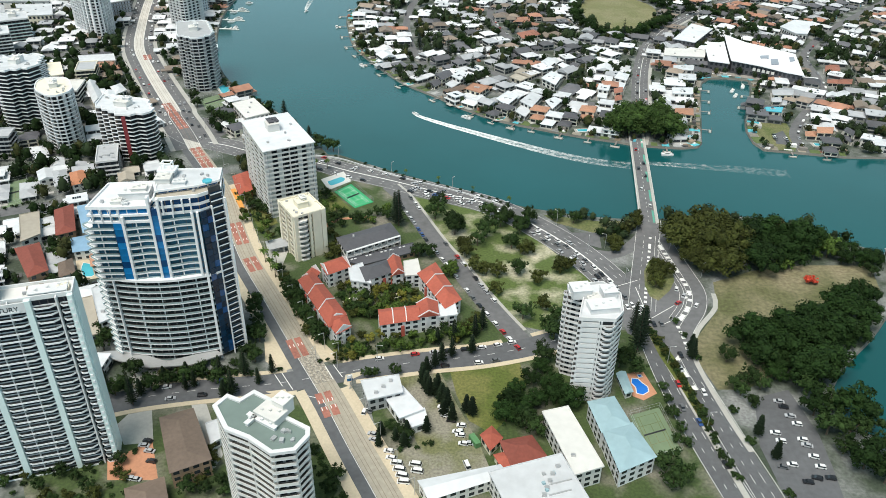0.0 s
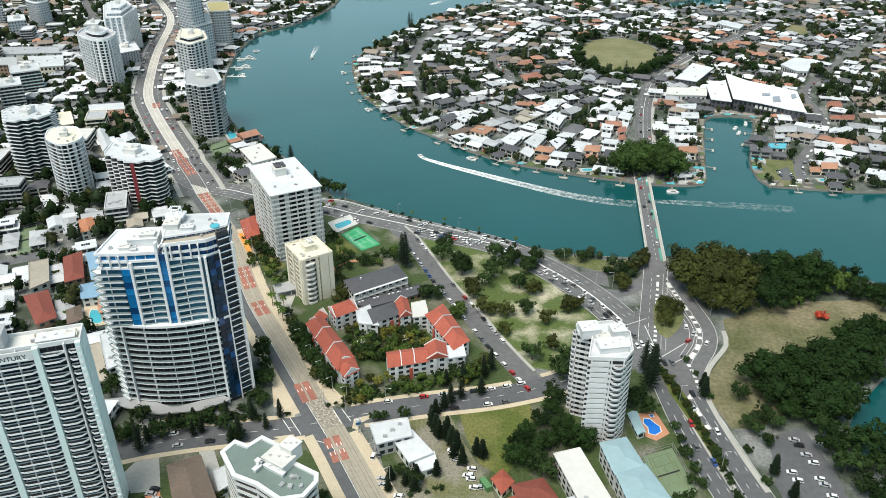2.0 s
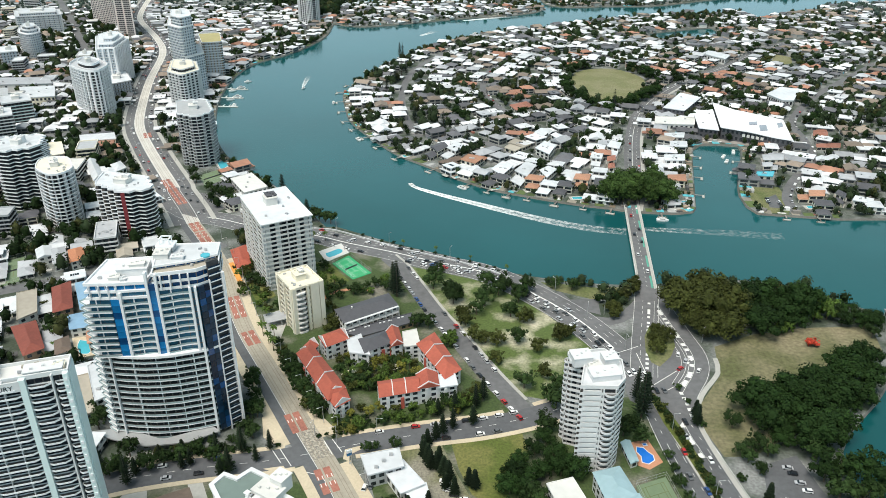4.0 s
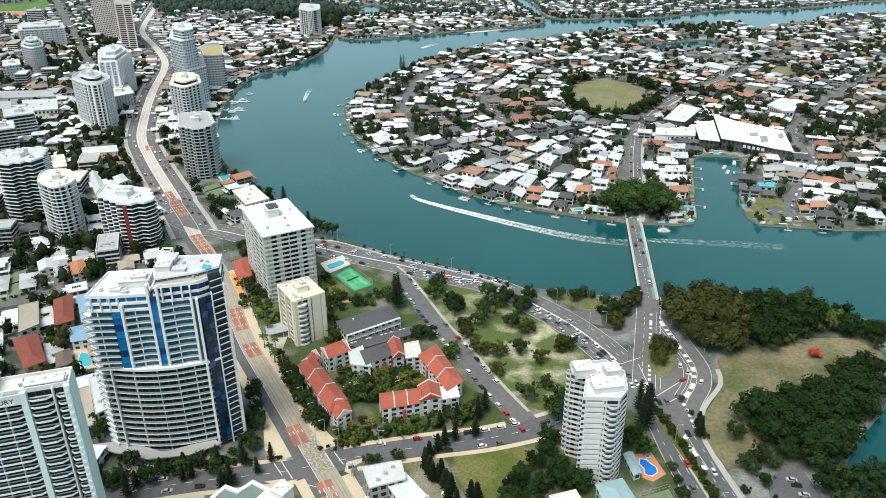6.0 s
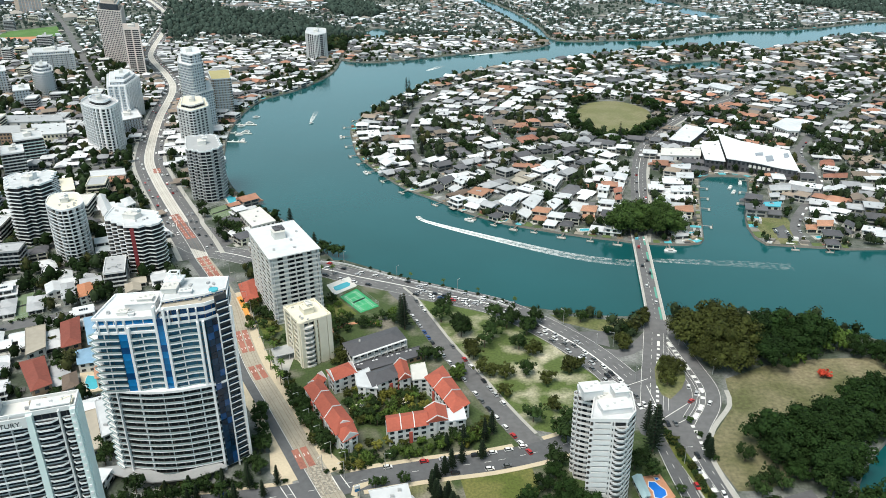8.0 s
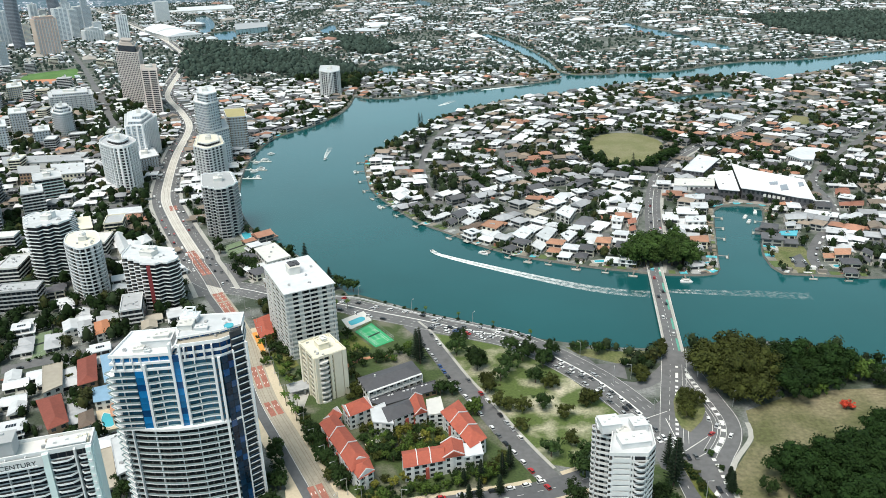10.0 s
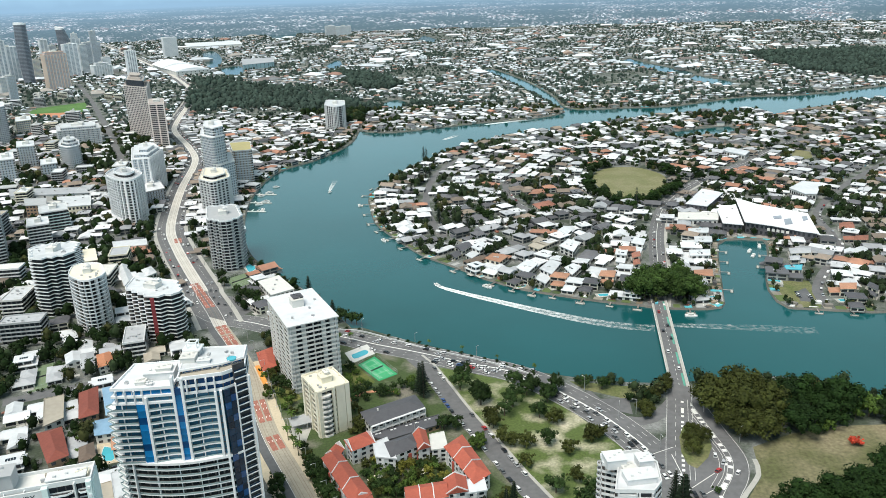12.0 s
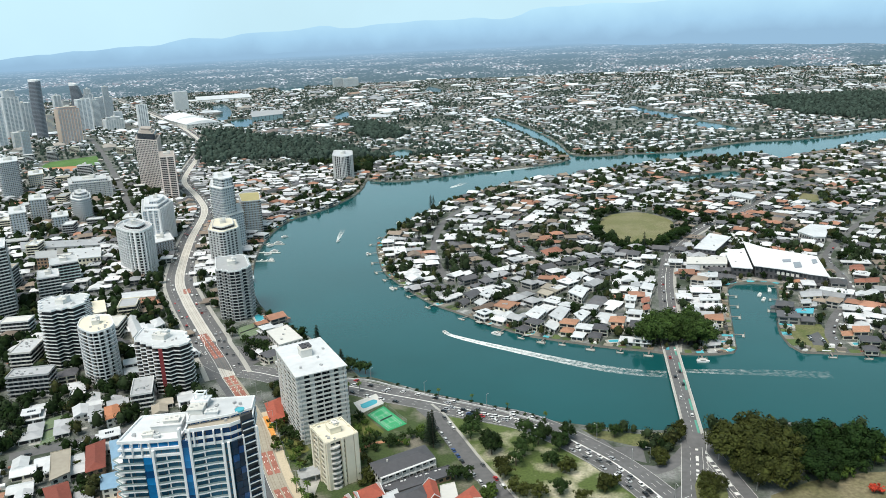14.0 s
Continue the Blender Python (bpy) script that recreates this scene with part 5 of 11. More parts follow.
# the tall tower at the edge with two pale fins down its front
def fin_tower():
    b = Vector((-126.5, 214.5))
    ang = 17.0
    d = Vector((math.cos(radians(ang)), math.sin(radians(ang))))
    ln = 52.0
    a = b - d * ln
    foot = block_poly(tuple(a), tuple(b), 9)
    TOWER_FEET.append(grown(foot, 5))
    c = centre(foot)
    poly = shifted(foot, c)
    top = thing("apartment_tower", "tall white apartment tower with angled balconies and pale vertical fins", "apartment tower", pose(c[0], c[1], 0))
    h, n = 78.0, 26
    storeys(top, grown(poly, -0.3), 0.0, n, 3.0, 0.1, "white", "darkglass", "dim", 0, 0.2, 2.6, 0.85)
    nf = Vector((d.y, -d.x))
    marks = (ln, ln - 5.0, ln - 14.0, ln - 32.0, 0.0)
    bal = Shape()
    for u1, u0 in zip(marks, marks[1:]):
        cut = min(2.0, (u1 - u0) * 0.2)
        poly2 = [tuple(a + d * (u0 + 0.7) - Vector(c)), tuple(a + d * (u0 + 0.7) + nf * 0.9 - Vector(c)), tuple(a + d * (u0 + 0.7 + cut) + nf * 2.1 - Vector(c)), tuple(a + d * (u1 - 0.7 - cut) + nf * 2.1 - Vector(c)), tuple(a + d * (u1 - 0.7) + nf * 0.9 - Vector(c)), tuple(a + d * (u1 - 0.7) - Vector(c))]
        bal.prism(ccw(poly2), -0.22, 0, 0, 1)
        ring_wall(bal, ccw(poly2), 0.12, 0.0, 0.5)
    # floors share the near-black that holds the balcony shade
    bm_ = bal.mesh("balcony", [M["slabwhite"], M["dim"]])
    for k in range(n):
        part("balcony", bm_, top, at=pose(0, 0, 0.3 + 3.0 * k))
    for u, w, lab in ((ln - 0.6, 1.7, 1), (ln - 5.0, 0.5, 0), (ln - 14.0, 2.0, 1), (ln - 32.0, 2.2, 1), (1.0, 2.0, 1), (ln - 20.0, 0.3, 0), (ln - 26.0, 0.3, 0)):
        p = a + d * u + nf * 0.7 - Vector(c)
        s = Shape()
        s.box(0, 0, 0, w, 2.4 if w > 0.4 else 1.6, h + 1.0, radians(ang))
        s.link("fin", M["finwhite"] if lab else M["white"], top, "pale blue-white vertical fin" if lab else "", at=pose(p.x, p.y, 0))
    s = Shape()
    s.box(0, 0, 0, 0.5, 9.2, h, radians(ang))
    pe = b + d * 0.3 - nf * 4.5 - Vector(c)
    s.link("end_wall", M["finwhite"], top, at=pose(pe.x, pe.y, 0))
    # small square openings up the corner fin
    dot = Shape()
    dot.box(0, 0, 0, 0.9, 0.3, 1.1, radians(ang))
    dm = dot.mesh("window", M["slabwhite"])
    pd = b - d * 0.6 + nf * 1.95 - Vector(c)
    for k in range(n):
        part("window", dm, top, at=pose(pd.x, pd.y, 1.2 + 3.0 * k))
    roof_cap(top, poly, h, 0.3, "offwhite", "white", 1.2, [(18, 4, 12, 5, 1.6, "white"), (-6, -2, 18, 7, 6.0, "grey"), (22, 6, 4, 3, 1.2, "cream")])
    pick = random.Random(45)
    for k in range(22):
        q = a + d * pick.uniform(ln - 15.5, ln - 1.6) - nf * pick.uniform(0.8, 7.6) - Vector(c)
        s = Shape()
        s.box(0, 0, 0, pick.uniform(0.5, 2.0), pick.uniform(0.5, 1.4), pick.uniform(0.4, 1.7), radians(ang))
        s.link("roof_unit", M[pick.choice(("white", "white", "offwhite", "grey", "rooftan"))], top, at=pose(q.x, q.y, h + 0.5))
    s = Shape()
    s.box(0, 0, 0, 17.5, 0.5, 4.0, radians(ang))
    pm = a + d * (ln - 23.5) + nf * 1.7 - Vector(c)
    s.link("sign_band", M["white"], top, at=pose(pm.x, pm.y, h - 3.2))
    curve = bpy.data.curves.new("lettering", "FONT")
    curve.body, curve.size, curve.extrude = "CENTURY", 2.5, 0.05
    curve.align_x = "CENTER"
    tmp = new("lettering_curve", curve)
    me = bpy.data.meshes.new_from_object(tmp.evaluated_get(bpy.context.evaluated_depsgraph_get()))
    bpy.data.objects.remove(tmp)
    me.materials.clear()
    me.materials.append(M["sign"])
    pt = a + d * (ln - 22.5) + nf * 2.0 - Vector(c)
    part("lettering", me, top, "dark lettering on the roof edge", at=pose(pt.x, pt.y, h - 2.2, 90, 0, ang))
fin_tower()


# the curved blue and white tower
def blue_tower():
    front = smooth([(-146.0, 273.6), (-136, 271.8), (-127, 271.2), (-114.5, 272.6), (-101.0, 277.0)], 5)
    # the lower floors bow out, the upper ones run nearly straight
    tall = smooth([(-145.6, 271.2), (-134, 271.6), (-122, 272.8), (-112, 274.4), (-101.0, 277.0)], 5)
    foot = ccw(front + [(-98.2, 279.2), (-93.0, 284.0), (-98, 303), (-146, 296)])
    TOWER_FEET.append(grown(foot, 8))
    c = centre(foot)
    poly = shifted(foot, c)
    fr = [tuple(Vector(p) - Vector(c)) for p in tall]
    high_poly = shifted(ccw(tall + [(-98.2, 279.2), (-93.0, 284.0), (-98, 303), (-146, 296)]), c)
    top = thing("apartment_tower", "curved white apartment tower with blue glass strips and stepped roof", "apartment tower", pose(c[0], c[1], 0))
    fh = 3.1
    low, high = 14, 10
    inner = grown(poly, -1.5)
    storeys(top, inner, 2.0, low, fh, 1.5, "slabwhite", "glass", "inset", 0.72, 0.5, 3.4, 0.8, "railglass")
    z1 = 2.0 + low * fh
    z2 = z1 + high * fh
    fl = len(fr)
    fsd = sides(fr)

    def at(u, out=0.0):
        """A point of the curved front, moved outwards."""
        q = u * (fl - 1)
        k = min(fl - 2, int(q))
        f = q - k
        n = (fsd[k][3] * (1 - f) + fsd[k + 1][3] * f).normalized()
        return Vector(fr[k]).lerp(Vector(fr[k + 1]), f) + n * out, n

    # the upper floors: glazed core, and separate balconies with waved edges between the piers
    s = Shape()
    core = grown(high_poly, -1.5)
    s.prism(core, z1, z2)
    s.link("wall", M["inset"], top)
    panes, pane = Shape(), Shape()
    edge_panels(pane, core, 0.06, 5.0, 0.96, 0.1, fh - 0.45)
    for k in range(high):
        add_copy(panes, pane, z1 + k * fh)
    panes.link("window_panes", M["bluepale"], top)["kind"] = "stuff"
    for u0, u1, wave, floors in ((0.0, 0.222, 0.3, 9), (0.318, 0.545, 1.1, 9), (0.652, 0.935, 1.1, 10)):
        tray = Shape()
        rim = []
        for k in range(9):
            t = k / 8
            rim.append(tuple(at(u0 + (u1 - u0) * t, 0.3 - wave * (0.5 - 0.5 * math.cos(4.4 * t)))[0]))
        back = [tuple(at(u0 + (u1 - u0) * t, -1.6)[0]) for t in (1.0, 0.5, 0.0)]
        tray.prism(ccw(rim + back), -0.62, 0.0, 0, 2)
        for a, b in zip(rim, rim[1:]):
            a, b = Vector(a), Vector(b)
            n = Vector((b.y - a.y, a.x - b.x)).normalized() * 0.06
            tray.prism(ccw([tuple(a), tuple(b), tuple(b - n), tuple(a - n)]), 0.0, 0.75, 1)
        mesh = tray.mesh("balcony", [M["slabwhite"], M["railglass"], M["tile"]])
        for k in range(floors):
            part("balcony", mesh, top, at=pose(0, 0, z1 + k * fh + 0.42))
        for t in (0.42,):
            p, n = at(u0 + (u1 - u0) * t, -0.9)
            post = Shape()
            post.box(0, 0, 0, 0.4, 0.4, floors * fh, math.atan2(n.y, n.x))
            post.link("pier", M["slabwhite"], top, at=pose(p.x, p.y, z1))
    s = Shape()
    s.prism(grown(poly, 0.5), z1 - 0.6, z1 + 0.55)
    s.link("band", M["slabwhite"], top)
    # pointed balcony ends
    prow = Shape()
    tip = [tuple(Vector(q) - Vector(c)) for q in ((-145.0, 271.6), (-145.5, 281), (-149.6, 275.0))]
    prow.prism(ccw(tip), 0, 0.35, 0)
    prow.face([(*tip[0], 0.35), (*tip[2], 0.35), (*tip[2], 1.1), (*tip[0], 1.1)], 1)
    prow.face([(*tip[2], 0.35), (*tip[1], 0.35), (*tip[1], 1.1), (*tip[2], 1.1)], 1)
    pm = prow.mesh("balcony_end", [M["slabwhite"], M["paleglass"]])
    for k in range(low + high - 1):
        part("balcony_end", pm, top, at=pose(0, 0, 2.0 + k * fh - 0.2))

    def upright(u, w, proud, za, zb, mk, name):
        p, n = at(u, proud / 2 - 0.9)
        sh = Shape()
        sh.box(0, 0, 0, w, proud + 1.6, zb - za, math.atan2(n.x, -n.y))
        sh.link(name, M[mk], top, at=pose(p.x, p.y, za))

    # blue glass strips between white piers
    for u, w, za, zb in ((0.268, 3.9, z1, z2 - fh), (0.60, 3.6, z1, z2 + 6)):
        k = int((zb - za) / fh)
        for q in range(k):
            upright(u, w, 0.05, za + q * fh + 0.05, za + (q + 1) * fh - 0.05, "blueglass" if q % 4 != 2 else "blueshade", "glass_panel")
    for u, za, zb in ((0.313, z1, z2), (0.555, z1, z2 + 8.6), (0.645, z1, z2 + 7.5), (0.985, 0.0, z2), (0.938, z1, z2)):
        upright(u, 1.0, 0.75, za, zb, "slabwhite", "pier")
    for u in (0.10, 0.30, 0.50, 0.70, 0.87):
        upright(u, 0.45, 0.15, 2.0, z1, "slabwhite", "pier")
    # dark glazed flank with balconies
    a, b = Vector((-101.0, 277.0)) - Vector(c), Vector((-92.6, 284.6)) - Vector(c)
    d = (b - a).normalized()
    n = Vector((d.y, -d.x))
    ang = math.atan2(d.y, d.x)
    pick = random.Random(31)
    for q in range(27):
        for u, w in ((1.7, 2.5), (4.2, 2.3)) if q < 24 else ():
            s = Shape()
            s.box(0, 0, 0.06, w, 0.8, fh - 0.12, ang)
            p = a + d * u + n * 0.3
            s.link("glass_panel", M[pick.choice(("navyglass", "navyglass", "navyglass", "blueshade"))], top, at=pose(p.x, p.y, 2.0 + q * fh))
        s = Shape()
        s.box(0, 0, 0, 5.4, 1.6, 0.25, ang, 0)
        s.box(n.x * 0.78, n.y * 0.78, -0.15, 5.4, 0.16, 0.5, ang, 1)
        s.box(n.x * 0.7, n.y * 0.7, 0.25, 5.4, 0.1, 0.8, ang, 2)
        p = a + d * 8.3 + n * 0.2
        s.link("balcony", [M["dim"], M["slabwhite"], M["navyglass"]], top, at=pose(p.x, p.y, 2.0 + q * fh))
    # added panel, its colour standing for the shade behind these balconies
    s = Shape()
    s.box(0, 0, 0, 5.2, 0.7, 27 * fh, ang)
    p = a + d * 8.3 - n * 0.35
    s.link("recess_wall", M["dim"], top, "near-black wall holding the shade behind the flank balconies", at=pose(p.x, p.y, 2.0))
    for p, w, h in ((b + n * 0.6, 0.8, 80), (a + d * 5.5 + n * 0.9, 0.35, 78)):
        s = Shape()
        s.box(0, 0, 0, w, 3.4 if w > 0.5 else 1.2, h, ang)
        s.link("pier", M["slabwhite"], top, at=pose(p.x, p.y, 0))
    # penthouse floors, stepped roofs and the lift tower
    pent = [tuple(Vector(q) - Vector(c)) for q in ((-117, 275.0), (-101, 279.0), (-94, 285.5), (-97, 300), (-121, 298))]
    storeys(top, ccw(pent), z2, 2, fh, 1.0, "slabwhite", "blueshade", "inset", 0.8, 0.5, 3.6, 0.85)
    roof_cap(top, ccw(pent), z2 + 2 * fh, 1.0, "rooftan", "slabwhite", 1.0, ())
    deck = [tuple(Vector(q) - Vector(c)) for q in ((-117.5, 279.5), (-102.5, 285.0), (-95.5, 290.0), (-97, 300), (-121, 298))]
    storeys(top, ccw(deck), z2 + 2 * fh + 0.5, 1, 1.3, 0.4, "slabwhite", "blueshade", "offwhite", 0, 0.3, 3.6, 0.85)
    roof_cap(top, ccw(deck), z2 + 2 * fh + 1.8, 1.0, "roofwhite", "slabwhite", 0.4, [(2, 9, 6, 6, 2.2, "offwhite"), (9, 7, 5, 3, 1.2, "white")])
    for u in (0.69, 0.78, 0.87, 0.94):
        upright(u, 0.5, 0.4, z2, z2 + 2 * fh, "slabwhite", "pier")
    pent2 = [tuple(Vector(q) - Vector(c)) for q in ((-144, 272.7), (-133, 272.9), (-121, 274.4), (-121.5, 296), (-143, 293))]
    for z, out, h in ((z2 - fh, 1.0, 0.8), (z2, 1.0, 0.8)):
        s = Shape()
        s.prism(grown(ccw(pent2), out), z - 0.2, z + h)
        s.link("band", M["slabwhite"], top)
    storeys(top, ccw(pent2), z2, 1, fh, 0.8, "slabwhite", "blueglass", "offwhite", 0, 0.3, 3.6, 0.9)
    roof_cap(top, ccw(pent2), z2 + fh, 0.9, "roofwhite", "slabwhite", 0.8, [(-9, 5, 12, 9, 3.2, "white"), (-7, 4, 6, 4, 4.6, "offwhite"), (-15, -2, 4, 3, 1.4, "offwhite"), (-11, -3, 2, 2, 1.0, "white")])
    for u in (0.06, 0.14, 0.22, 0.29):
        upright(u, 0.35, 0.1, z2 - fh, z2 + fh, "slabwhite", "pier")
    s = Shape()
    s.box(0, 0, 0, 6.5, 5, 11)
    s.box(0, 0, 3.2, 6.7, 5.2, 0.4, 0.0, 1)
    s.box(0, 0, 7.0, 6.7, 5.2, 0.4, 0.0, 1)
    s.box(0, 0, 11, 7.6, 6.1, 0.7, 0.0, 1)
    for x in (-2.0, 2.0):
        for y in (-1.6, 1.6):
            s.box(x, y, 11.7, 0.4, 0.4, 2.4, 0.0, 1)
        s.box(x, 0, 14.1, 0.5, 3.6, 0.5, 0.0, 1)
    for y in (-1.6, 1.6):
        s.box(0, y, 14.1, 3.5, 0.5, 0.5, 0.0, 1)
    s.link("lift_tower", [M["grey"], M["slabwhite"]], top, "grey lift tower with an open white frame on top", at=pose(2.0, 15, z2))
    s = Shape()
    s.tube(0, 0, 0, 0.7, 2.0, 2.0, 14)
    s.link("roof_spa", M["pool"], top, "round turquoise spa pool on the roof", at=pose(20, 9, z2 + 2 * fh + 2.3))
    # forecourt canopy
    s = Shape()
    can = [tuple(Vector(q) - Vector(c)) for q in ((-158, 273.5), (-146, 268), (-130, 263.5), (-112, 266), (-100, 273.5), (-104, 277), (-124, 268), (-144, 276))]
    s.prism(ccw(can), 3.6, 4.2)
    s.link("canopy", M["metal"], top)
blue_tower()

# apartment towers on the far side of the tramway
TOWERS = [
    ("white zigzag apartment slab with stacked balconies", [(-322.7, 536.8), (-303.3, 547.1), (-310.9, 572.6), (-337.4, 563.1)], 46, 16, dict(shape=lambda p: zigzag(p, 3.0, 7.5, (0, 1, 2, 3)), rail=0.5, out=2.2, core="dim", band="slabwhite")),
    ("round cream-topped white apartment tower", [(-286.0, 512.9), (-268.2, 498.4), (-261.0, 511.2), (-275.7, 536.5), (-292.3, 533.5)], 41, 15, dict(shape=lambda p: rounded(p, 7, 3), roof="cream", out=2.4, core="dim", rail=0.5, fin=18, band="slabwhite")),
    ("white apartment tower with a maroon strip", [(-240.8, 504.0), (-216.9, 486.8), (-201.4, 492.1), (-213.1, 513.6), (-242.5, 521.7)], 34, 12, dict(shape=lambda p: zigzag(p, 2.4, 8, (0, 1, 2)), roof="roofwhite", core="dim", rail=0.5, out=2.2, band="slabwhite")),
    ("tall faceted white apartment tower with vertical fins", [(-387.3, 803.1), (-361.8, 777.0), (-346.7, 773.2), (-346.4, 802.4), (-370.4, 832.1), (-391.3, 834.7)], 48, 16, dict(out=1.6, fin=6.5, fin_out=0.4, fin_thick=1.1, roof="roofgrey", rail=0.5, share=0.85, core="inset", band="slabwhite", shape=lambda p: rounded(p, 9, 3), parapet=1.8, crown=((0.55, 3, 0, 1),))),
    ("white pointed-roof apartment tower", [(-395.5, 894.2), (-376.9, 896.9), (-382.2, 953.4), (-403.8, 987.0), (-425.7, 968.9)], 46, 15, dict(out=1.0, fin=6, fin_out=0.6, fin_thick=1.8, rail=0.45, share=0.85, core="inset", band="slabwhite", crown=((0.8, 3, 0, 0), (0.6, 3, 1, 0)))),
    ("cream-capped white apartment tower", [(-289.8, 817.3), (-271.0, 801.7), (-260.6, 822.6), (-276.0, 862.6), (-301.3, 866.0)], 38, 13, dict(roof="cream", shape=lambda p: zigzag(p, 1.5, 6, (0, 1, 2, 3)), fin=8, crown=((0.7, 3, 0, 0),))),
    ("grey riverside apartment tower with balconies", [(-223.3, 637.7), (-205.7, 627.6), (-198.3, 641.1), (-213.5, 677.7), (-234.3, 671.9)], 45, 16, dict(core="dim", band="slabwhite", railing="grey", rail=0.55, out=2.2, shape=lambda p: zigzag(p, 2.2, 7, (0, 1, 2, 3)), roof="grey", fin=20, fin_mat="grey")),
    ("stepped white apartment tower", [(-307.3, 887.2), (-287.3, 866.6), (-278.5, 883.1), (-296.9, 934.8), (-321.2, 938.4)], 74, 24, dict(shape=lambda p: rounded(p, 4), out=1.4, crown=((0.78, 9, 2.0, 1),))),
    ("white apartment wing beside the stepped tower", [(-284.4, 863.7), (-271.5, 887.3), (-291.0, 939.7), (-303.8, 921.7)], 42, 14, dict(out=1.2)),
    ("apartment tower with a mustard hipped roof", [(-289.0, 948.1), (-269.2, 954.0), (-285.9, 1010.2), (-309.1, 1004.1)], 42, 14, dict(roof="roofgold", core="brownwall", plant=False, shape=lambda p: rounded(p, 3))),
    ("tall brown banded apartment tower", [(-580.0, 1325.7), (-527.2, 1288.7), (-558.8, 1382.1), (-613.6, 1418.0)], 86, 28, dict(band="warmwhite", core="inset", glass="glass", roof="taupe", out=1.0, rail=0.75, fin=4.6, fin_mat="warmwhite", fin_thick=0.7, plant=False)),
    ("brown banded apartment tower with a slim outline", [(-494.3, 1210.1), (-471.0, 1210.2), (-499.4, 1283.0), (-520.9, 1277.3)], 68, 23, dict(band="warmwhite", core="inset", glass="glass", roof="taupe", out=1.0, rail=0.7, fin=12, fin_mat="warmwhite", fin_thick=1.6)),
    ("small white apartment tower by the street", [(-419.2, 695.5), (-404.5, 704.0), (-418.1, 728.1), (-433.9, 722.6)], 24, 8, dict()),
    ("pale blue and white apartment block", [(-436.2, 750.3), (-415.6, 763.4), (-430.9, 789.3), (-452.9, 779.6)], 22, 7, dict(railing="paleglass")),
    ("pale apartment tower at the edge of town", [(-790.1, 1257.7), (-770.9, 1282.8), (-809.2, 1346.8), (-833.2, 1330.6)], 62, 20, dict(shape=lambda p: rounded(p, 6))),
    ("tall white apartment tower beside the road", [(-441.6, 639.5), (-424.6, 659.8), (-443.7, 693.0), (-466.1, 679.2)], 66, 22, dict()),
    ("round apartment tower by the river bend", [(-238.3, 1333.3), (-216.2, 1306.3), (-203.1, 1325.4), (-211.5, 1385.5), (-246.1, 1399.9)], 42, 14, dict(core="dim", glass="glass", rail=0.3, shape=lambda p: rounded(p, 7), out=1.2, fin=7, fin_thick=0.9)),
    ("round white apartment building among trees", [(-573.8, 1067.7), (-551.8, 1050.1), (-544.8, 1066.5), (-567.7, 1111.0), (-591.9, 1107.5)], 33, 11, dict(shape=lambda p: rounded(p, 7), crown=((0.75, 3, 0, 1), (0.7, 3, 0, 1)))),
    ("wide white apartment slab with fins", [(-655.0, 1222.8), (-596.3, 1243.8), (-620.2, 1292.5), (-686.2, 1280.8)], 28, 9, dict(fin=7, crown=((0.8, 3, 0, 0),))),
    ("white apartment block among trees", [(-629.3, 1059.2), (-609.9, 1066.6), (-633.2, 1107.0), (-653.5, 1102.9)], 34, 10, dict()),
    ("white apartment block by the street", [(-609.1, 975.2), (-594.6, 985.2), (-621.7, 1030.8), (-638.6, 1023.5)], 32, 10, dict()),
    ("small white apartment block among trees", [(-566.4, 999.5), (-551.3, 1009.9), (-569.4, 1042.6), (-585.0, 1035.0)], 20, 6, dict()),
    ("cream apartment block by the field", [(-801.7, 1361.4), (-785.3, 1380.1), (-816.1, 1433.1), (-833.8, 1419.1)], 24, 7, dict(band="cream")),
    ("white office block beside the tramway", [(-372.2, 846.3), (-352.2, 867.9), (-375.9, 912.8), (-392.6, 893.8)], 16, 5, dict(band="grey")),
]
for label, foot, h, n, opt in TOWERS:
    # farther towers take the glass with sky and haze in its colour
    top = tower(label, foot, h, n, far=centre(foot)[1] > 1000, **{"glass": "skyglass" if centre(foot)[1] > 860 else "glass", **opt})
    if label.startswith("tall brown"):
        poly = shifted(ccw(foot), centre(foot))
        s = Shape()
        s.prism(rounded([(x * 0.84, y * 0.84) for x, y in poly], 9), h + 0.6, h + 10.0)
        s.link("crown_band", M["darkglass"], top, "dark glazed crown floor")
        s = Shape()
        for k, (z0, z1) in ((0.76, (10.0, 10.7)), (0.6, (10.7, 14.0)), (0.45, (14.0, 17.0)), (0.5, (17.0, 17.6))):
            s.prism(rounded([(x * k, y * k) for x, y in poly], 9), h + z0, h + z1)
        s.link("crown", M["taupe"], top, "taupe stepped plant floor on the roof")

# the maroon strip up the front of one of them
s = Shape()
s.box(0, 0, 0, 2.6, 1.2, 33.5, 0.25)
host = bpy.data.objects["apartment_tower.008"]
o = host.matrix_basis.translation
s.link("facade_strip", M["redwall"], host, "maroon rendered strip up the facade", at=pose(-216.6 - o.x, 484.4 - o.y, 0))

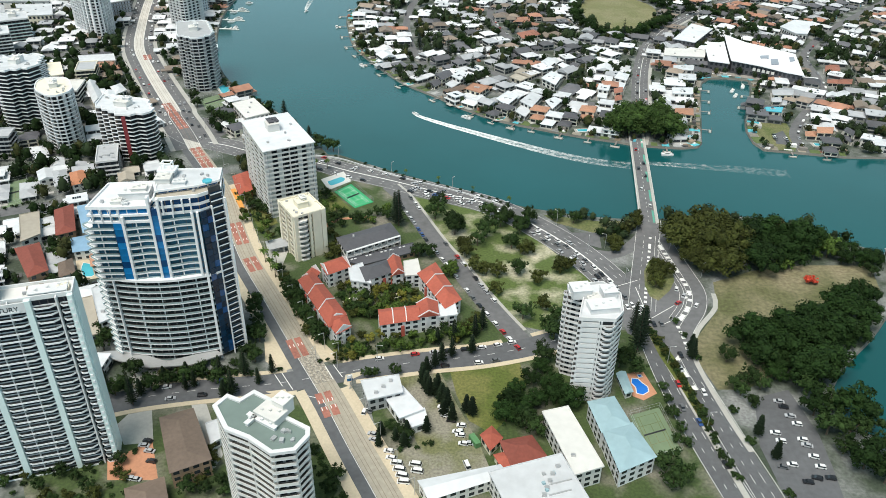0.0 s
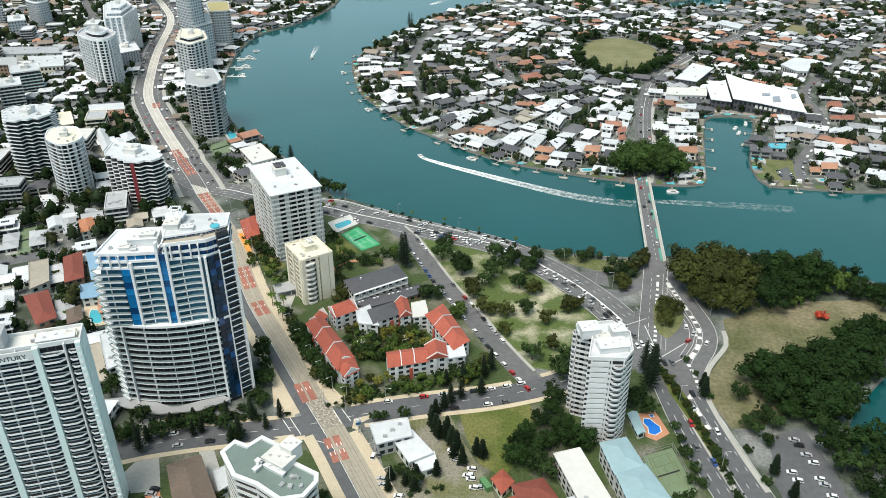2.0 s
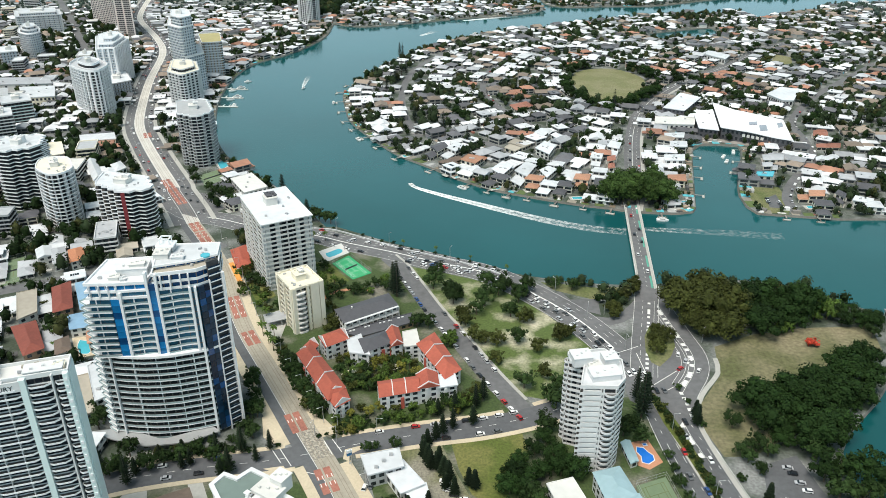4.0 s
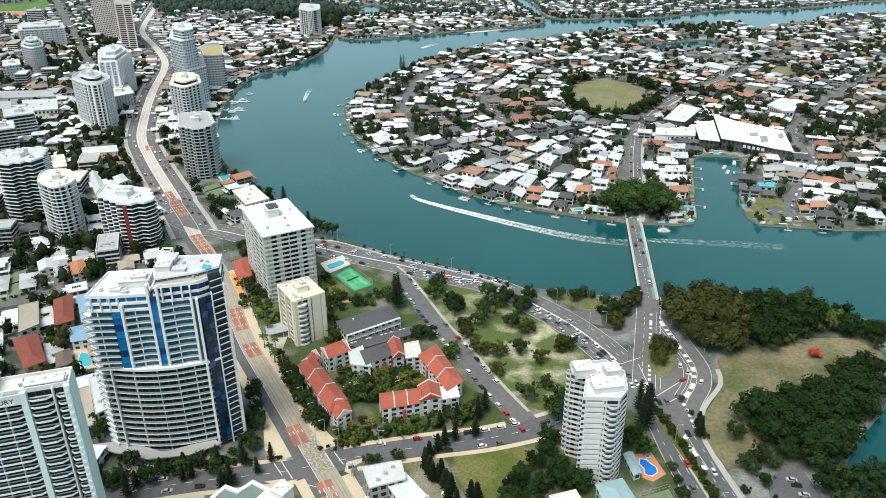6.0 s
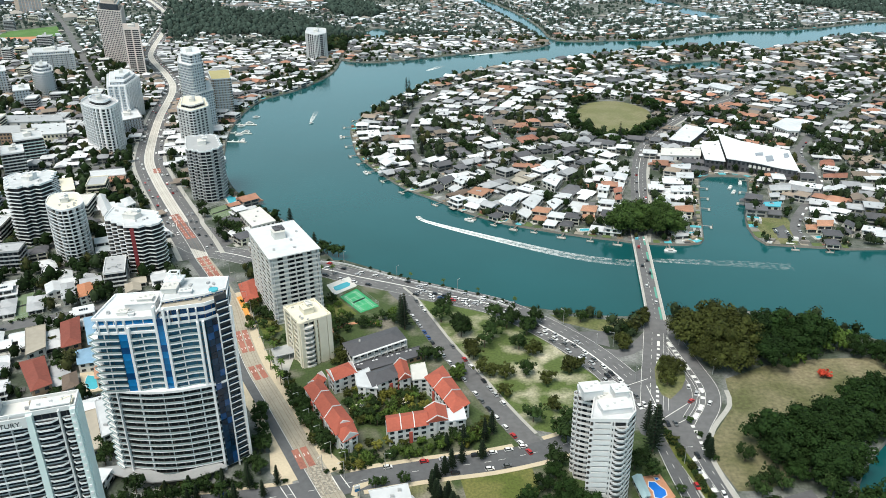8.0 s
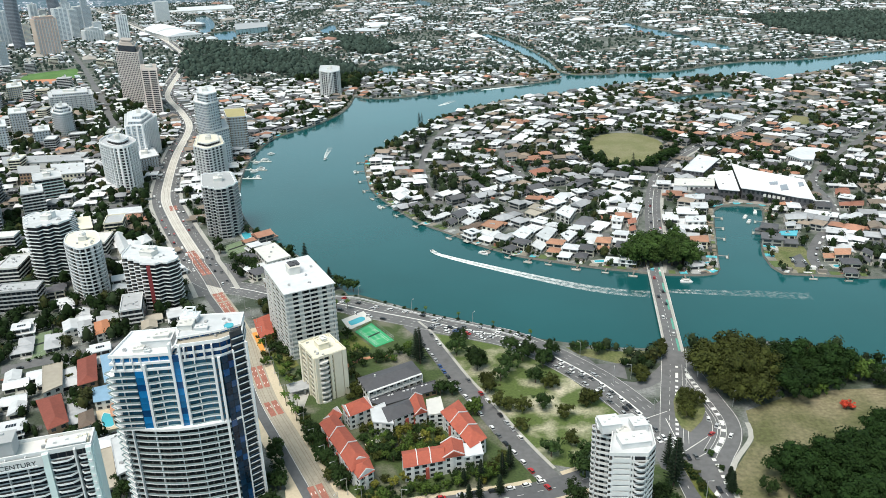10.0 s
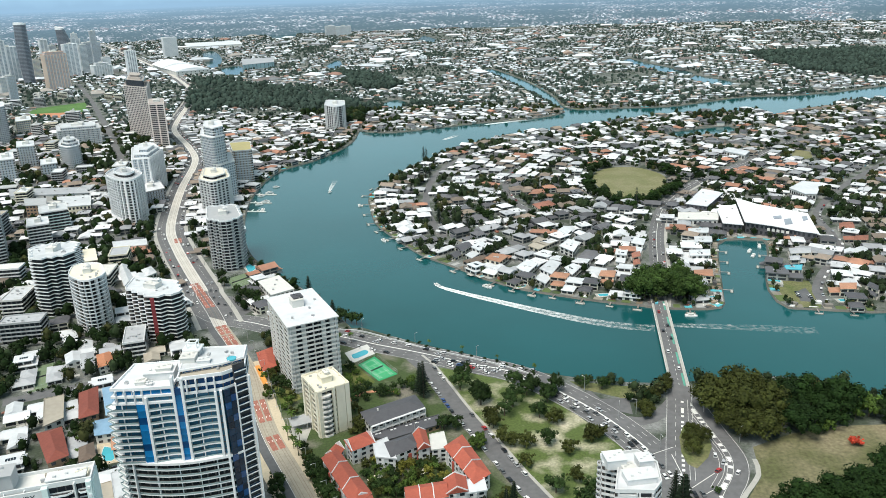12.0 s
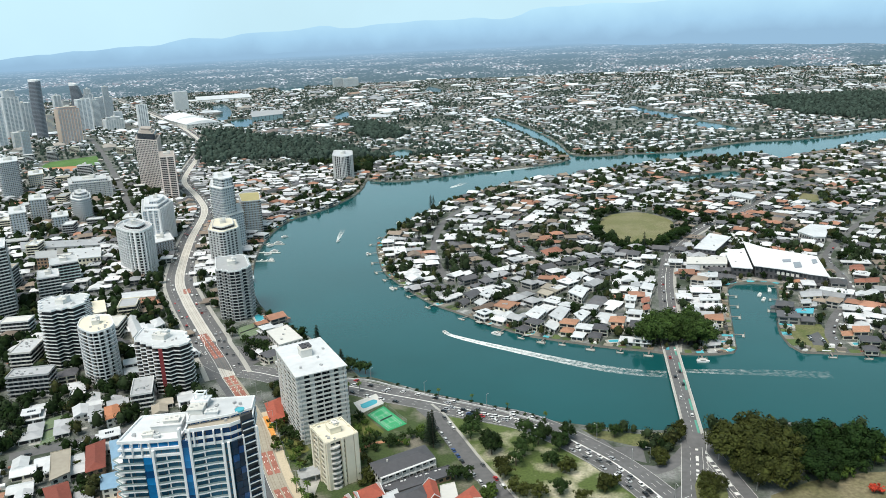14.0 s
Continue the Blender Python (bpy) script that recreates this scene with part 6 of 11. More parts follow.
# lesser apartment blocks of the town between the towers
mid_rnd = random.Random(33)
MID = [(-339.5, 490.4), (-1023.7, 1635.6), (-1103.5, 1916.8), (-884.5, 1934.1), (-609.5, 1533.7), (-338.9, 814.5), (-291.5, 647.1), (-236.4, 542.0), (-197.6, 481.2), (-228.2, 450.1)]
mid_x, mid_y = [p[0] for p in MID], [p[1] for p in MID]
spots = []
for _ in range(900):
    x, y = mid_rnd.uniform(min(mid_x), max(mid_x)), mid_rnd.uniform(min(mid_y), max(mid_y))
    if len(spots) >= 42 or not inside(MID, [x], [y])[0]:
        continue
    if any(nearest(line, [x], [y])[0][0] < half + 15 for line, half in ROAD_LINES[:18]) or any(inside(grown(ccw(f), 12), [x], [y])[0] for f in TOWER_FEET):
        continue
    if inside(grown(ccw(FIELD), 30), [x], [y])[0] or inside(grown(ccw(CLAY), 60), [x], [y])[0] or any(math.hypot(x - u, y - v) < 44 for u, v in spots):
        continue
    spots.append((x, y))
    ang = mid_rnd.choice((0.25, 0.25 + math.pi / 2)) + mid_rnd.uniform(-0.1, 0.1)
    w, dd = mid_rnd.uniform(16, 28), mid_rnd.uniform(11, 15)
    cc, ss = math.cos(ang), math.sin(ang)
    foot = [(x + cc * u - ss * v, y + ss * u + cc * v) for u, v in ((-w / 2, -dd / 2), (w / 2, -dd / 2), (w / 2, dd / 2), (-w / 2, dd / 2))]
    n = mid_rnd.choice((3, 3, 4, 4, 5, 6, 8))
    band = mid_rnd.choice(("white", "white", "offwhite", "cream", "grey"))
    tower("%s-storey %s apartment block with balconies" % (("three", "four", "five", "six", "seven", "eight")[n - 3], {"white": "white", "offwhite": "pale", "cream": "cream", "grey": "grey"}[band]), foot, n * 3.0, n, out=1.3, band=band, roof=mid_rnd.choice(("roofwhite", "roofgrey", "rooftan", "offwhite")), plant=n > 5, far=True, category="apartment building")

# the far skyline
SKYLINE = [
    ("pink-brown square apartment tower", [(-1105.0, 2067.9), (-1054.5, 2087.0), (-1112.0, 2205.3), (-1172.7, 2199.5)], 92, 26, dict(band="tan", core="tan", out=0.5, rail=0, roof="cream", fin=7.4, fin_mat="pinkcream", fin_thick=1.8, fin_out=1.0, crown=((0.86, 5, 0, 0),))),
    ("white and grey apartment skyscraper", [(-1358.5, 2247.8), (-1317.8, 2260.8), (-1396.2, 2400.0), (-1439.0, 2385.5)], 122, 32, dict(band="white", core="skyglass", out=0.8, fin=11, fin_thick=3.4, fin_out=0.5, crown=((0.75, 18, 0, 0),))),
    ("grey banded apartment skyscraper", [(-1372.4, 2320.0), (-1321.7, 2330.8), (-1392.1, 2459.2), (-1445.3, 2447.4)], 100, 28, dict(band="white", core="skyglass", out=0.8, fin=9, fin_thick=2.6, fin_out=0.5)),
    ("slim white apartment skyscraper", [(-1337.6, 2379.5), (-1320.5, 2388.2), (-1371.2, 2483.0), (-1388.8, 2473.6)], 60, 18, dict(fin=8, fin_thick=2.6, fin_out=0.4)),
    ("blue-grey apartment tower with balconies", [(-1222.3, 2413.3), (-1189.2, 2432.2), (-1255.2, 2571.6), (-1289.6, 2550.7)], 98, 26, dict(core="smoke", out=0.6, fin=12, fin_thick=3.6, fin_out=0.6)),
    ("white stepped apartment tower", [(-1299.7, 2623.8), (-1276.0, 2632.4), (-1329.9, 2747.1), (-1354.5, 2737.8)], 104, 28, dict(core="smoke", out=0.9, rail=1.2, fin=16, fin_thick=3.0, crown=((0.7, 16, 0, 0),))),
    ("white hotel tower with balconies", [(-1388.3, 2588.2), (-1370.0, 2598.4), (-1427.3, 2710.4), (-1446.1, 2699.3)], 105, 28, dict(fin=9, fin_thick=2.6, fin_out=0.4)),
    ("pale blue glass tower", [(-1377.9, 2867.5), (-1323.9, 2886.5), (-1385.3, 3024.3), (-1441.5, 3003.6)], 78, 20, dict(core="smoke", band="offwhite", out=0.3, rail=0)),
    ("slim teal glass tower", [(-1306.1, 2776.4), (-1291.4, 2790.2), (-1361.5, 2946.1), (-1376.7, 2930.9)], 120, 30, dict(core="smoke", band="offwhite", out=0.3, rail=0)),
    ("slim white and blue apartment tower", [(-1004.7, 2349.4), (-978.6, 2354.9), (-1023.0, 2465.7), (-1050.2, 2459.8)], 78, 22, dict(core="smoke", glass="smoke", out=0.8, fin=7, fin_thick=2.6, fin_out=0.5)),
    ("low white resort building among trees", [(-1123.9, 2377.7), (-1079.3, 2407.2), (-1129.6, 2523.2), (-1184.8, 2510.9)], 34, 9, dict(fin=8, fin_thick=2.4, fin_out=0.4, crown=((0.7, 6, 0, 0),))),
    ("long white hotel slab by the lake", [(-1167.9, 3091.7), (-1133.4, 3151.1), (-1196.7, 3346.4), (-1244.6, 3313.9)], 74, 18, dict(out=0.05, core="white", share=0.25, rail=0, plant=False)),
    ("pale office block with a flat roof", [(-719.9, 4262.6), (-664.1, 4222.7), (-699.5, 4454.5), (-758.8, 4498.8)], 50, 10, dict(core="offwhite", out=0.3, rail=0)),
    ("pale office block with a long front", [(-657.2, 4217.8), (-568.9, 4154.9), (-598.7, 4378.9), (-692.2, 4449.0)], 48, 10, dict(core="offwhite", out=0.3, rail=0)),
    ("white apartment skyscraper with balconies", [(-1268.1, 2049.9), (-1257.4, 2069.1), (-1325.7, 2185.9), (-1336.4, 2164.5)], 120, 32, dict(band="white", core="skyglass", out=0.8, fin=8, fin_thick=2.4, fin_out=0.5)),
    ("cream apartment tower in the far town", [(-1283.2, 2331.7), (-1266.3, 2340.1), (-1323.9, 2450.1), (-1341.3, 2440.9)], 62, 18, dict(band="cream", core="tan", out=0.6)),
    ("pale grey hotel tower", [(-1398.8, 2662.5), (-1380.0, 2673.3), (-1427.1, 2767.2), (-1446.3, 2755.7)], 82, 22, dict(band="offwhite", core="grey", out=0.5)),
    ("blue-white banded apartment tower", [(-1231.0, 2528.4), (-1212.6, 2538.2), (-1261.9, 2644.8), (-1280.9, 2634.3)], 88, 24, dict(core="grey", out=0.7)),
    ("white resort tower by the far park", [(-1184.8, 2578.9), (-1161.2, 2587.2), (-1209.3, 2697.9), (-1233.7, 2688.9)], 44, 12, dict(out=0.6)),
    ("low pale apartment slab far off", [(-1170.4, 1956.5), (-1134.1, 1966.7), (-1177.3, 2044.7), (-1214.9, 2033.8)], 46, 14, dict(band="offwhite", out=0.7)),
    ("dark slim apartment tower", [(-1040.7, 1768.9), (-1029.8, 1783.5), (-1065.3, 1847.8), (-1076.4, 1832.3)], 66, 20, dict(core="grey", band="grey", out=0.3, rail=0)),
]
for label, foot, h, n, opt in SKYLINE:
    a, b = Vector(foot[0]), Vector(foot[1])
    b = b.normalized() * a.length
    wide = (b - a).length
    b = a + (b - a) @ Matrix.Rotation(radians(-14), 2)
    foot = block_poly(tuple(a), tuple(b), min(34, 0.75 * wide))
    # paler glass and bands put haze over the skyline
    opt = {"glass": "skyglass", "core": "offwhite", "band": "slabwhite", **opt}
    tower(label, foot, h, n, far=True, **{k: "slabwhite" if k == "band" and v == "white" else v for k, v in opt.items()})


def curved_skyscraper(label, a, b, h, n, ends, tilt):
    """A dark glass tower whose ends bow with height; ends(u) gives how far each end stands along the front, tilt lowers one side of the top."""
    a, b = Vector(a), Vector(b)
    d = (b - a).normalized()
    deep = Vector((-d.y, d.x))
    if deep.dot(a) < 0:
        deep = -deep
    wide, c = (b - a).length, (a + b) / 2 + deep * 14
    TOWER_FEET.append(grown(ccw([tuple(a), tuple(b), tuple(b + deep * 28), tuple(a + deep * 28)]), 5))
    top = thing("skyscraper", label, "skyscraper", pose(c.x, c.y, 0, 0, 0, math.degrees(math.atan2(d.y, d.x))))

    def outline(u, grow):
        e0, e1 = ends(u)
        x0, x1 = (e0 - 0.5) * wide - grow, (e1 - 0.5) * wide + grow
        return ccw(rounded([(x0, -14 - grow), (x1, -14 - grow), (x1, 14 + grow), (x0, 14 + grow)], 0.42 * min(28.0, x1 - x0), 3))

    glass, bands, rim = Shape(), Shape(), Shape()
    for k in range(n + 1):
        ring = outline(k / n, 0.0)
        m = len(ring)
        glass.v += [(*p, h * k / n) for p in ring]
        if k:
            glass.f += [((k - 1) * m + i, (k - 1) * m + (i + 1) % m, k * m + (i + 1) % m, k * m + i) for i in range(m)]
            bands.prism(outline((k - 1) / n, 0.35), h * (k - 1) / n, h * (k - 1) / n + 0.9)
    glass.m = [0] * len(glass.f)
    glass.link("wall", M["smokedark"], top)
    bands.link("facade_banding", M["smoke"], top)["kind"] = "stuff"
    low, up = outline(1.0, 0.6), outline(1.0, 0.2)
    lift = [5.0 + tilt * p[0] / wide for p in low]
    m = len(low)
    rim.v = [(*p, h - 0.5) for p in low] + [(*p, h + z) for p, z in zip(up, lift)]
    rim.f = [(i, (i + 1) % m, m + (i + 1) % m, m + i) for i in range(m)] + [tuple(range(m, 2 * m))]
    rim.m = [0] * (m + 1)
    rim.link("crown", M["slabwhite"], top, "white crown rim")


curved_skyscraper("tall dark curved glass skyscraper with a white crown", (-1275.1, 2233.4), (-1238.2, 2234.3), 166, 44, lambda u: (0.16 - 0.5 * u * (1 - u), 0.86 + 0.1 * u), -3.0)
curved_skyscraper("dark glass skyscraper with a bowed back and slanted crown", (-1331.1, 2583.5), (-1291.2, 2588.1), 137, 36, lambda u: (0.02, 1.05 - 0.42 * u ** 4), -9.0)


# ---------------------------------------------------------------- low buildings
LOW_FEET = []


def hip_roof(s, poly, z, rise, over=0.6, mi=0, gable=False):
    """A roof over a four-sided outline, its ridge along the longer side."""
    q = [Vector(p) for p in grown(ccw(poly), over)]
    if (q[1] - q[0]).length < (q[2] - q[1]).length:
        q = q[1:] + q[:1]
    run = (q[2] - q[1]).length / 2
    ln = (q[1] - q[0]).length
    u = 0.0 if gable else min(0.48, run / ln)
    r0 = (q[0] + q[3]) / 2
    r1 = (q[1] + q[2]) / 2
    a, b = r0.lerp(r1, u), r0.lerp(r1, 1 - u)
    A, B = (a.x, a.y, z + rise), (b.x, b.y, z + rise)
    Q = [(p.x, p.y, z) for p in q]
    s.face([Q[0], Q[1], B, A], mi)
    s.face([Q[2], Q[3], A, B], mi)
    s.face([Q[1], Q[2], B], mi)
    s.face([Q[3], Q[0], A], mi)
    s.face(Q[::-1], mi)


def low_building(label, foot, h, roof, wall="offwhite", kind="hip", rise=2.6, floors=2, category="building", name="low_building", over=0.6, units=0):
    foot = ccw(foot)
    LOW_FEET.append(grown(foot, 3))
    c = centre(foot)
    poly = shifted(foot, c)
    top = thing(name, label, category, pose(c[0], c[1], 0))
    s = Shape()
    s.prism(poly, 0, h)
    s.link("wall", M[wall], top)
    s = Shape()
    if kind == "flat":
        s.prism(grown(poly, over), h, h + 0.35)
        ring_wall(s, grown(poly, over), 0.3, h + 0.35, h + 0.7)
    else:
        hip_roof(s, poly, h, rise, over, 0, kind == "gable")
    cap = s.link("roof", M[roof], top)
    n = len(poly)
    fh = h / floors
    close = math.hypot(*c) < 345
    far_panes = Shape()
    for i in range(n):
        a, b = Vector(poly[i]), Vector(poly[(i + 1) % n])
        ln = (b - a).length
        if ln < 3:
            continue
        d = (b - a) / ln
        k = min(8, max(1, int(ln / 3.6)))
        pane = Shape()
        pane.box(0, 0, 0, min(2.2, ln / k * 0.6), 0.16, fh * 0.5, math.atan2(d.y, d.x))
        pm = pane.mesh("window", M["glass"]) if close else None
        for f in range(floors):
            for q in range(k):
                p = a + d * (ln * (q + 0.5) / k)
                if close:
                    part("window", pm, top, at=pose(p.x, p.y, f * fh + fh * 0.28))
                else:
                    far_panes.box(p.x, p.y, f * fh + fh * 0.28, min(2.2, ln / k * 0.6), 0.16, fh * 0.5, math.atan2(d.y, d.x))
    if not close:
        far_panes.link("window_panes", M["glass"], top)["kind"] = "stuff"
    for k in range(units):
        s = Shape()
        p = Vector(poly[0]).lerp(Vector(poly[2]), 0.25 + 0.5 * k / max(1, units - 1))
        s.box(0, 0, 0, 1.6, 1.2, 1.0)
        s.link("roof_unit", M["metal"], cap, at=pose(p.x, p.y, h + 0.4))
    return top


RED = "terracotta-roofed holiday apartment wing with white walls"
for foot, h, roof, kind in (
    ([(-74.1, 328.8), (-68.7, 337.5), (-46.6, 300.1), (-53.1, 290.1)], 8.5, "roofred", "hip"),
    ([(-65.0, 344.3), (-54.4, 352.0), (-49.1, 342.5), (-60.0, 334.6)], 8.5, "roofred", "hip"),
    ([(-49.6, 341.4), (-43.4, 346.0), (-37.3, 327.8), (-47.1, 329.6)], 8.0, "roofwhite", "flat"),
    ([(-43.6, 341.6), (-29.8, 349.8), (-26.0, 338.8), (-39.4, 329.3)], 8.5, "roofdark", "hip"),
    ([(-29.7, 348.7), (-23.8, 352.3), (-20.6, 336.8), (-25.8, 334.5)], 8.8, "roofred", "gable"),
    ([(-20.6, 349.0), (-14.0, 351.5), (-11.7, 337.0), (-19.3, 335.7)], 7.6, "offwhite", "flat"),
    ([(-12.9, 337.0), (-4.1, 347.2), (9.2, 314.0), (1.6, 306.6)], 8.5, "roofred", "hip"),
    ([(-30.7, 303.8), (-12.4, 308.1), (-10.9, 297.0), (-29.0, 292.0)], 8.5, "roofred", "gable"),
    ([(-12.4, 308.6), (-2.9, 310.7), (-1.7, 299.5), (-10.9, 297.4)], 9.4, "roofred", "gable"),
    ([(-2.9, 308.8), (6.0, 310.0), (7.1, 301.6), (-1.7, 299.5)], 8.0, "roofwhite", "flat"),
    ([(-54.5, 294.5), (-46.6, 300.1), (-43.4, 291.2), (-49.1, 285.8)], 7.6, "roofred", "hip"),
    ([(-73.2, 334.2), (-69.6, 343.0), (-64.8, 338.8), (-67.8, 331.1)], 7.0, "roofred", "hip"),
):
    top = low_building(RED if roof == "roofred" else "white-walled holiday apartment wing with a flat roof" if kind == "flat" else "brown-roofed holiday apartment wing", foot, h, roof, "white", kind, 3.0, 3, "apartment building", "apartment_wing")
    cf = centre(ccw(foot))
    pq = shifted(ccw(foot), cf)
    for i in range(len(pq)):
        e0, e1 = Vector(pq[i]), Vector(pq[(i + 1) % len(pq)])
        for k in range(int((e1 - e0).length / 7)):
            p = e0 + (e1 - e0).normalized() * (3.6 + 7 * k)
            s = Shape()
            s.box(0, 0, 0, 1.6, 1.4, h - 0.4 - (k % 2) * 2.0, math.atan2((e1 - e0).y, (e1 - e0).x))
            s.link("balcony_pier", M["pinkwall"] if k % 2 else M["white"], top, at=pose(p.x, p.y, 0))
    if roof == "roofred" and kind != "flat":
        q = [Vector(p) for p in shifted(ccw(foot), centre(ccw(foot)))]
        if (q[1] - q[0]).length < (q[2] - q[1]).length:
            q = q[1:] + q[:1]
        span = (q[1] - q[0]).length
        for u in ((0.33, 0.67) if span > 18 else (0.0, 1.0)):
            e0, e1 = q[0].lerp(q[1], u), q[3].lerp(q[2], u)
            m, w = (e0 + e1) / 2, (e1 - e0)
            s = Shape()
            k = 0.22
            across, along = w.normalized(), (q[1] - q[0]).normalized() * k
            lo, hi = h - 0.2, h + 3.5
            tri = [m - across * (w.length / 2 + 0.7), m + across * (w.length / 2 + 0.7)]
            for sg in (1, -1):
                f = [(*(tri[0] + along * sg), h + 0.35), (*(tri[1] + along * sg), h + 0.35), (*(m + along * sg), hi)]
                s.face(f if sg < 0 else f[::-1])
            for p0, p1, z0, z1 in ((tri[0], m, h + 0.35, hi), (m, tri[1], hi, h + 0.35)):
                s.face([(*(p0 - along), z0), (*(p1 - along), z1), (*(p1 + along), z1), (*(p0 + along), z0)])
            s.link("parapet", M["white"], top)
top = low_building("charcoal-roofed motel with open white galleries", [(-60.2, 373.9), (-31.4, 391.8), (-25.3, 378.8), (-53.5, 360.0)], 7.4, "roofdark", "offwhite", "hip", 2.0, 2, "motel")
o = top.matrix_basis.translation.xy
a, b = Vector((-53.5, 360.0)) - o, Vector((-25.3, 378.8)) - o
d = (b - a).normalized()
nn = Vector((d.y, -d.x))
gal = math.degrees(math.atan2(d.y, d.x))
m = (a + b) / 2 + nn * 1.0
for z, h, mk, name in ((3.5, 0.3, "white", "gallery_floor"), (4.6, 0.12, "white", "handrail"), (7.1, 0.3, "white", "eave")):
    s = Shape()
    if name == "handrail":
        s.box(0, -0.9, 0, (b - a).length, 0.12, h)
    else:
        s.box(0, 0, 0, (b - a).length, 2.0, h)
    s.link(name, M[mk], top, at=pose(m.x, m.y, z, 0, 0, gal))
s = Shape()
s.box(0, 0, 0, 0.3, 1.9, 7.2)
pm = s.mesh("dividing_wall", M["white"])
for k in range(9):
    p = a + d * ((b - a).length * (k + 0.02) / 8.04) + nn * 1.0
    part("dividing_wall", pm, top, at=pose(p.x, p.y, 0, 0, 0, gal))
s = Shape()
s.box(0, 0, 0, 0.8, 0.8, 1.6)
s.link("chimney", M["offwhite"], top, "pale roof vent", at=pose(-8.0, -3.5, 8.6))
patch("driveway", [(-53.0, 359.2), (-24.6, 378.2), (-17.8, 376.6), (-53.6, 357.8)], 0.045, M["concrete"], "pale concrete drive before the motel", "driveway")
top = low_building("long charcoal flat-roofed carport with skylights", [(-54.0, 356.7), (-17.5, 375.9), (-15.9, 367.3), (-44.3, 352.3)], 3.0, "roofdark", "brownwall", "flat", 0, 1, "carport")
o = top.matrix_basis.translation.xy
for u in (0.08, 0.13, 0.3, 0.35, 0.52, 0.58, 0.66, 0.8, 0.86):
    p = Vector((-53.0, 355.9)).lerp(Vector((-17.2, 374.6)), u) - o
    s = Shape()
    s.box(0, 0, 0, 1.3, 0.8, 0.35, radians(28))
    s.link("skylight", M["white"], top, "white domed skylight", at=pose(p.x, p.y, 3.4))
low_building("flat white-roofed two-storey shop", [(-34.1, 253.1), (-18.9, 257.2), (-16.6, 247.0), (-30.3, 241.8)], 7.0, "roofwhite", "grey", "flat", 0, 2, "shop", units=3)
low_building("low white-roofed canopy wing", [(-23.6, 245.9), (-16.6, 251.8), (-7.7, 238.7), (-16.6, 233.5)], 5.0, "roofwhite", "offwhite", "flat", 0, 1, "shop")
low_building("small white-roofed shed beside a yard", [(-14.8, 235.3), (-7.0, 239.4), (-5.4, 232.2), (-11.3, 229.5)], 4.0, "roofwhite", "offwhite", "flat", 0, 1, "shed")
low_building("red-roofed cottage beside a lawn", [(16.7, 225.6), (21.1, 230.2), (24.9, 224.3), (20.1, 218.0)], 4.0, "roofred", "cream", "hip", 2.0, 1, "house", "house")
low_building("dull red-roofed house among trees", [(24.3, 221.6), (36.8, 225.0), (41.4, 214.7), (27.8, 209.8)], 4.5, "roofbrick", "cream", "hip", 2.4, 1, "house", "house")
low_building("small red-roofed outbuilding of a house", [(21.7, 215.3), (27.2, 217.2), (29.4, 210.8), (24.5, 208.9)], 3.5, "roofred", "cream", "hip", 1.4, 1, "house", "house")
low_building("long bright white-roofed hall", [(-7.5, 199.3), (23.0, 207.7), (24.4, 202.7), (-3.5, 191.0)], 6.0, "roofwhite", "offwhite", "gable", 1.4, 2, "hall", units=0)
low_building("large white-roofed building with roof plant", [(19.0, 200.1), (46.2, 209.6), (54.8, 184.7), (29.5, 170.0)], 10.0, "roofwhite", "offwhite", "flat", 0, 3, "building", units=7)
roof_rnd = random.Random(77)
for k in range(16):
    x, y = roof_rnd.uniform(26, 48), roof_rnd.uniform(178, 204)
    if inside([(22.0, 198.5), (45.2, 206.6), (52.0, 186.7), (30.5, 174.0)], [x], [y])[0]:
        s = Shape()
        ln = roof_rnd.choice((1.2, 1.8, 6.0, 9.0))
        s.box(0, 0, 0, ln, 0.5 if ln > 3 else 1.2, 0.35 if ln > 3 else 0.9, radians(18))
        tagged(s.link("roof_unit" if ln < 3 else "roof_duct", M["metal" if k % 2 else "roofteal"], at=pose(x, y, 10.34)), "metal unit fitted on the large white roof" if ln < 3 else "long metal duct lying on the large white roof", "roof unit")
low_building("long pale flat-roofed apartment block", [(42.3, 233.6), (52.5, 236.8), (61.6, 205.2), (50.8, 201.1)], 9.0, "offwhite", "offwhite", "flat", 0, 3, "apartment building", units=1)
low_building("apartment block with a pale teal metal roof", [(61.9, 240.4), (72.9, 243.8), (76.8, 227.6), (64.7, 223.6)], 9.0, "roofteal", "white", "hip", 1.8, 3, "apartment building")
low_building("apartment wing with a pale teal metal roof", [(65.2, 223.6), (77.4, 228.3), (83.0, 210.8), (68.1, 203.1)], 9.0, "roofteal", "white", "hip", 1.8, 3, "apartment building")
low_building("brown-roofed walk-up apartment block", [(-112.7, 227.2), (-101.5, 232.7), (-87.0, 206.0), (-99.9, 199.1)], 9.0, "roofbrown", "brownwall", "hip", 1.6, 3, "apartment building")
low_building("brown-roofed brick house among trees", [(-115.2, 193.4), (-103.3, 199.0), (-95.7, 182.6), (-107.9, 178.7)], 6.0, "roofbrown", "brownwall", "hip", 2.2, 2, "house", "house")
low_building("small white flat-roofed annex", [(-95.2, 228.9), (-91.5, 231.2), (-87.4, 221.8), (-90.5, 218.7)], 4.0, "roofwhite", "offwhite", "flat", 0, 1, "shed")
low_building("red-roofed brick house beside a street", [(-232.6, 401.9), (-225.3, 409.3), (-210.9, 378.3), (-218.9, 372.9)], 7.0, "roofbrick", "brownwall", "hip", 2.2, 2, "house", "house")
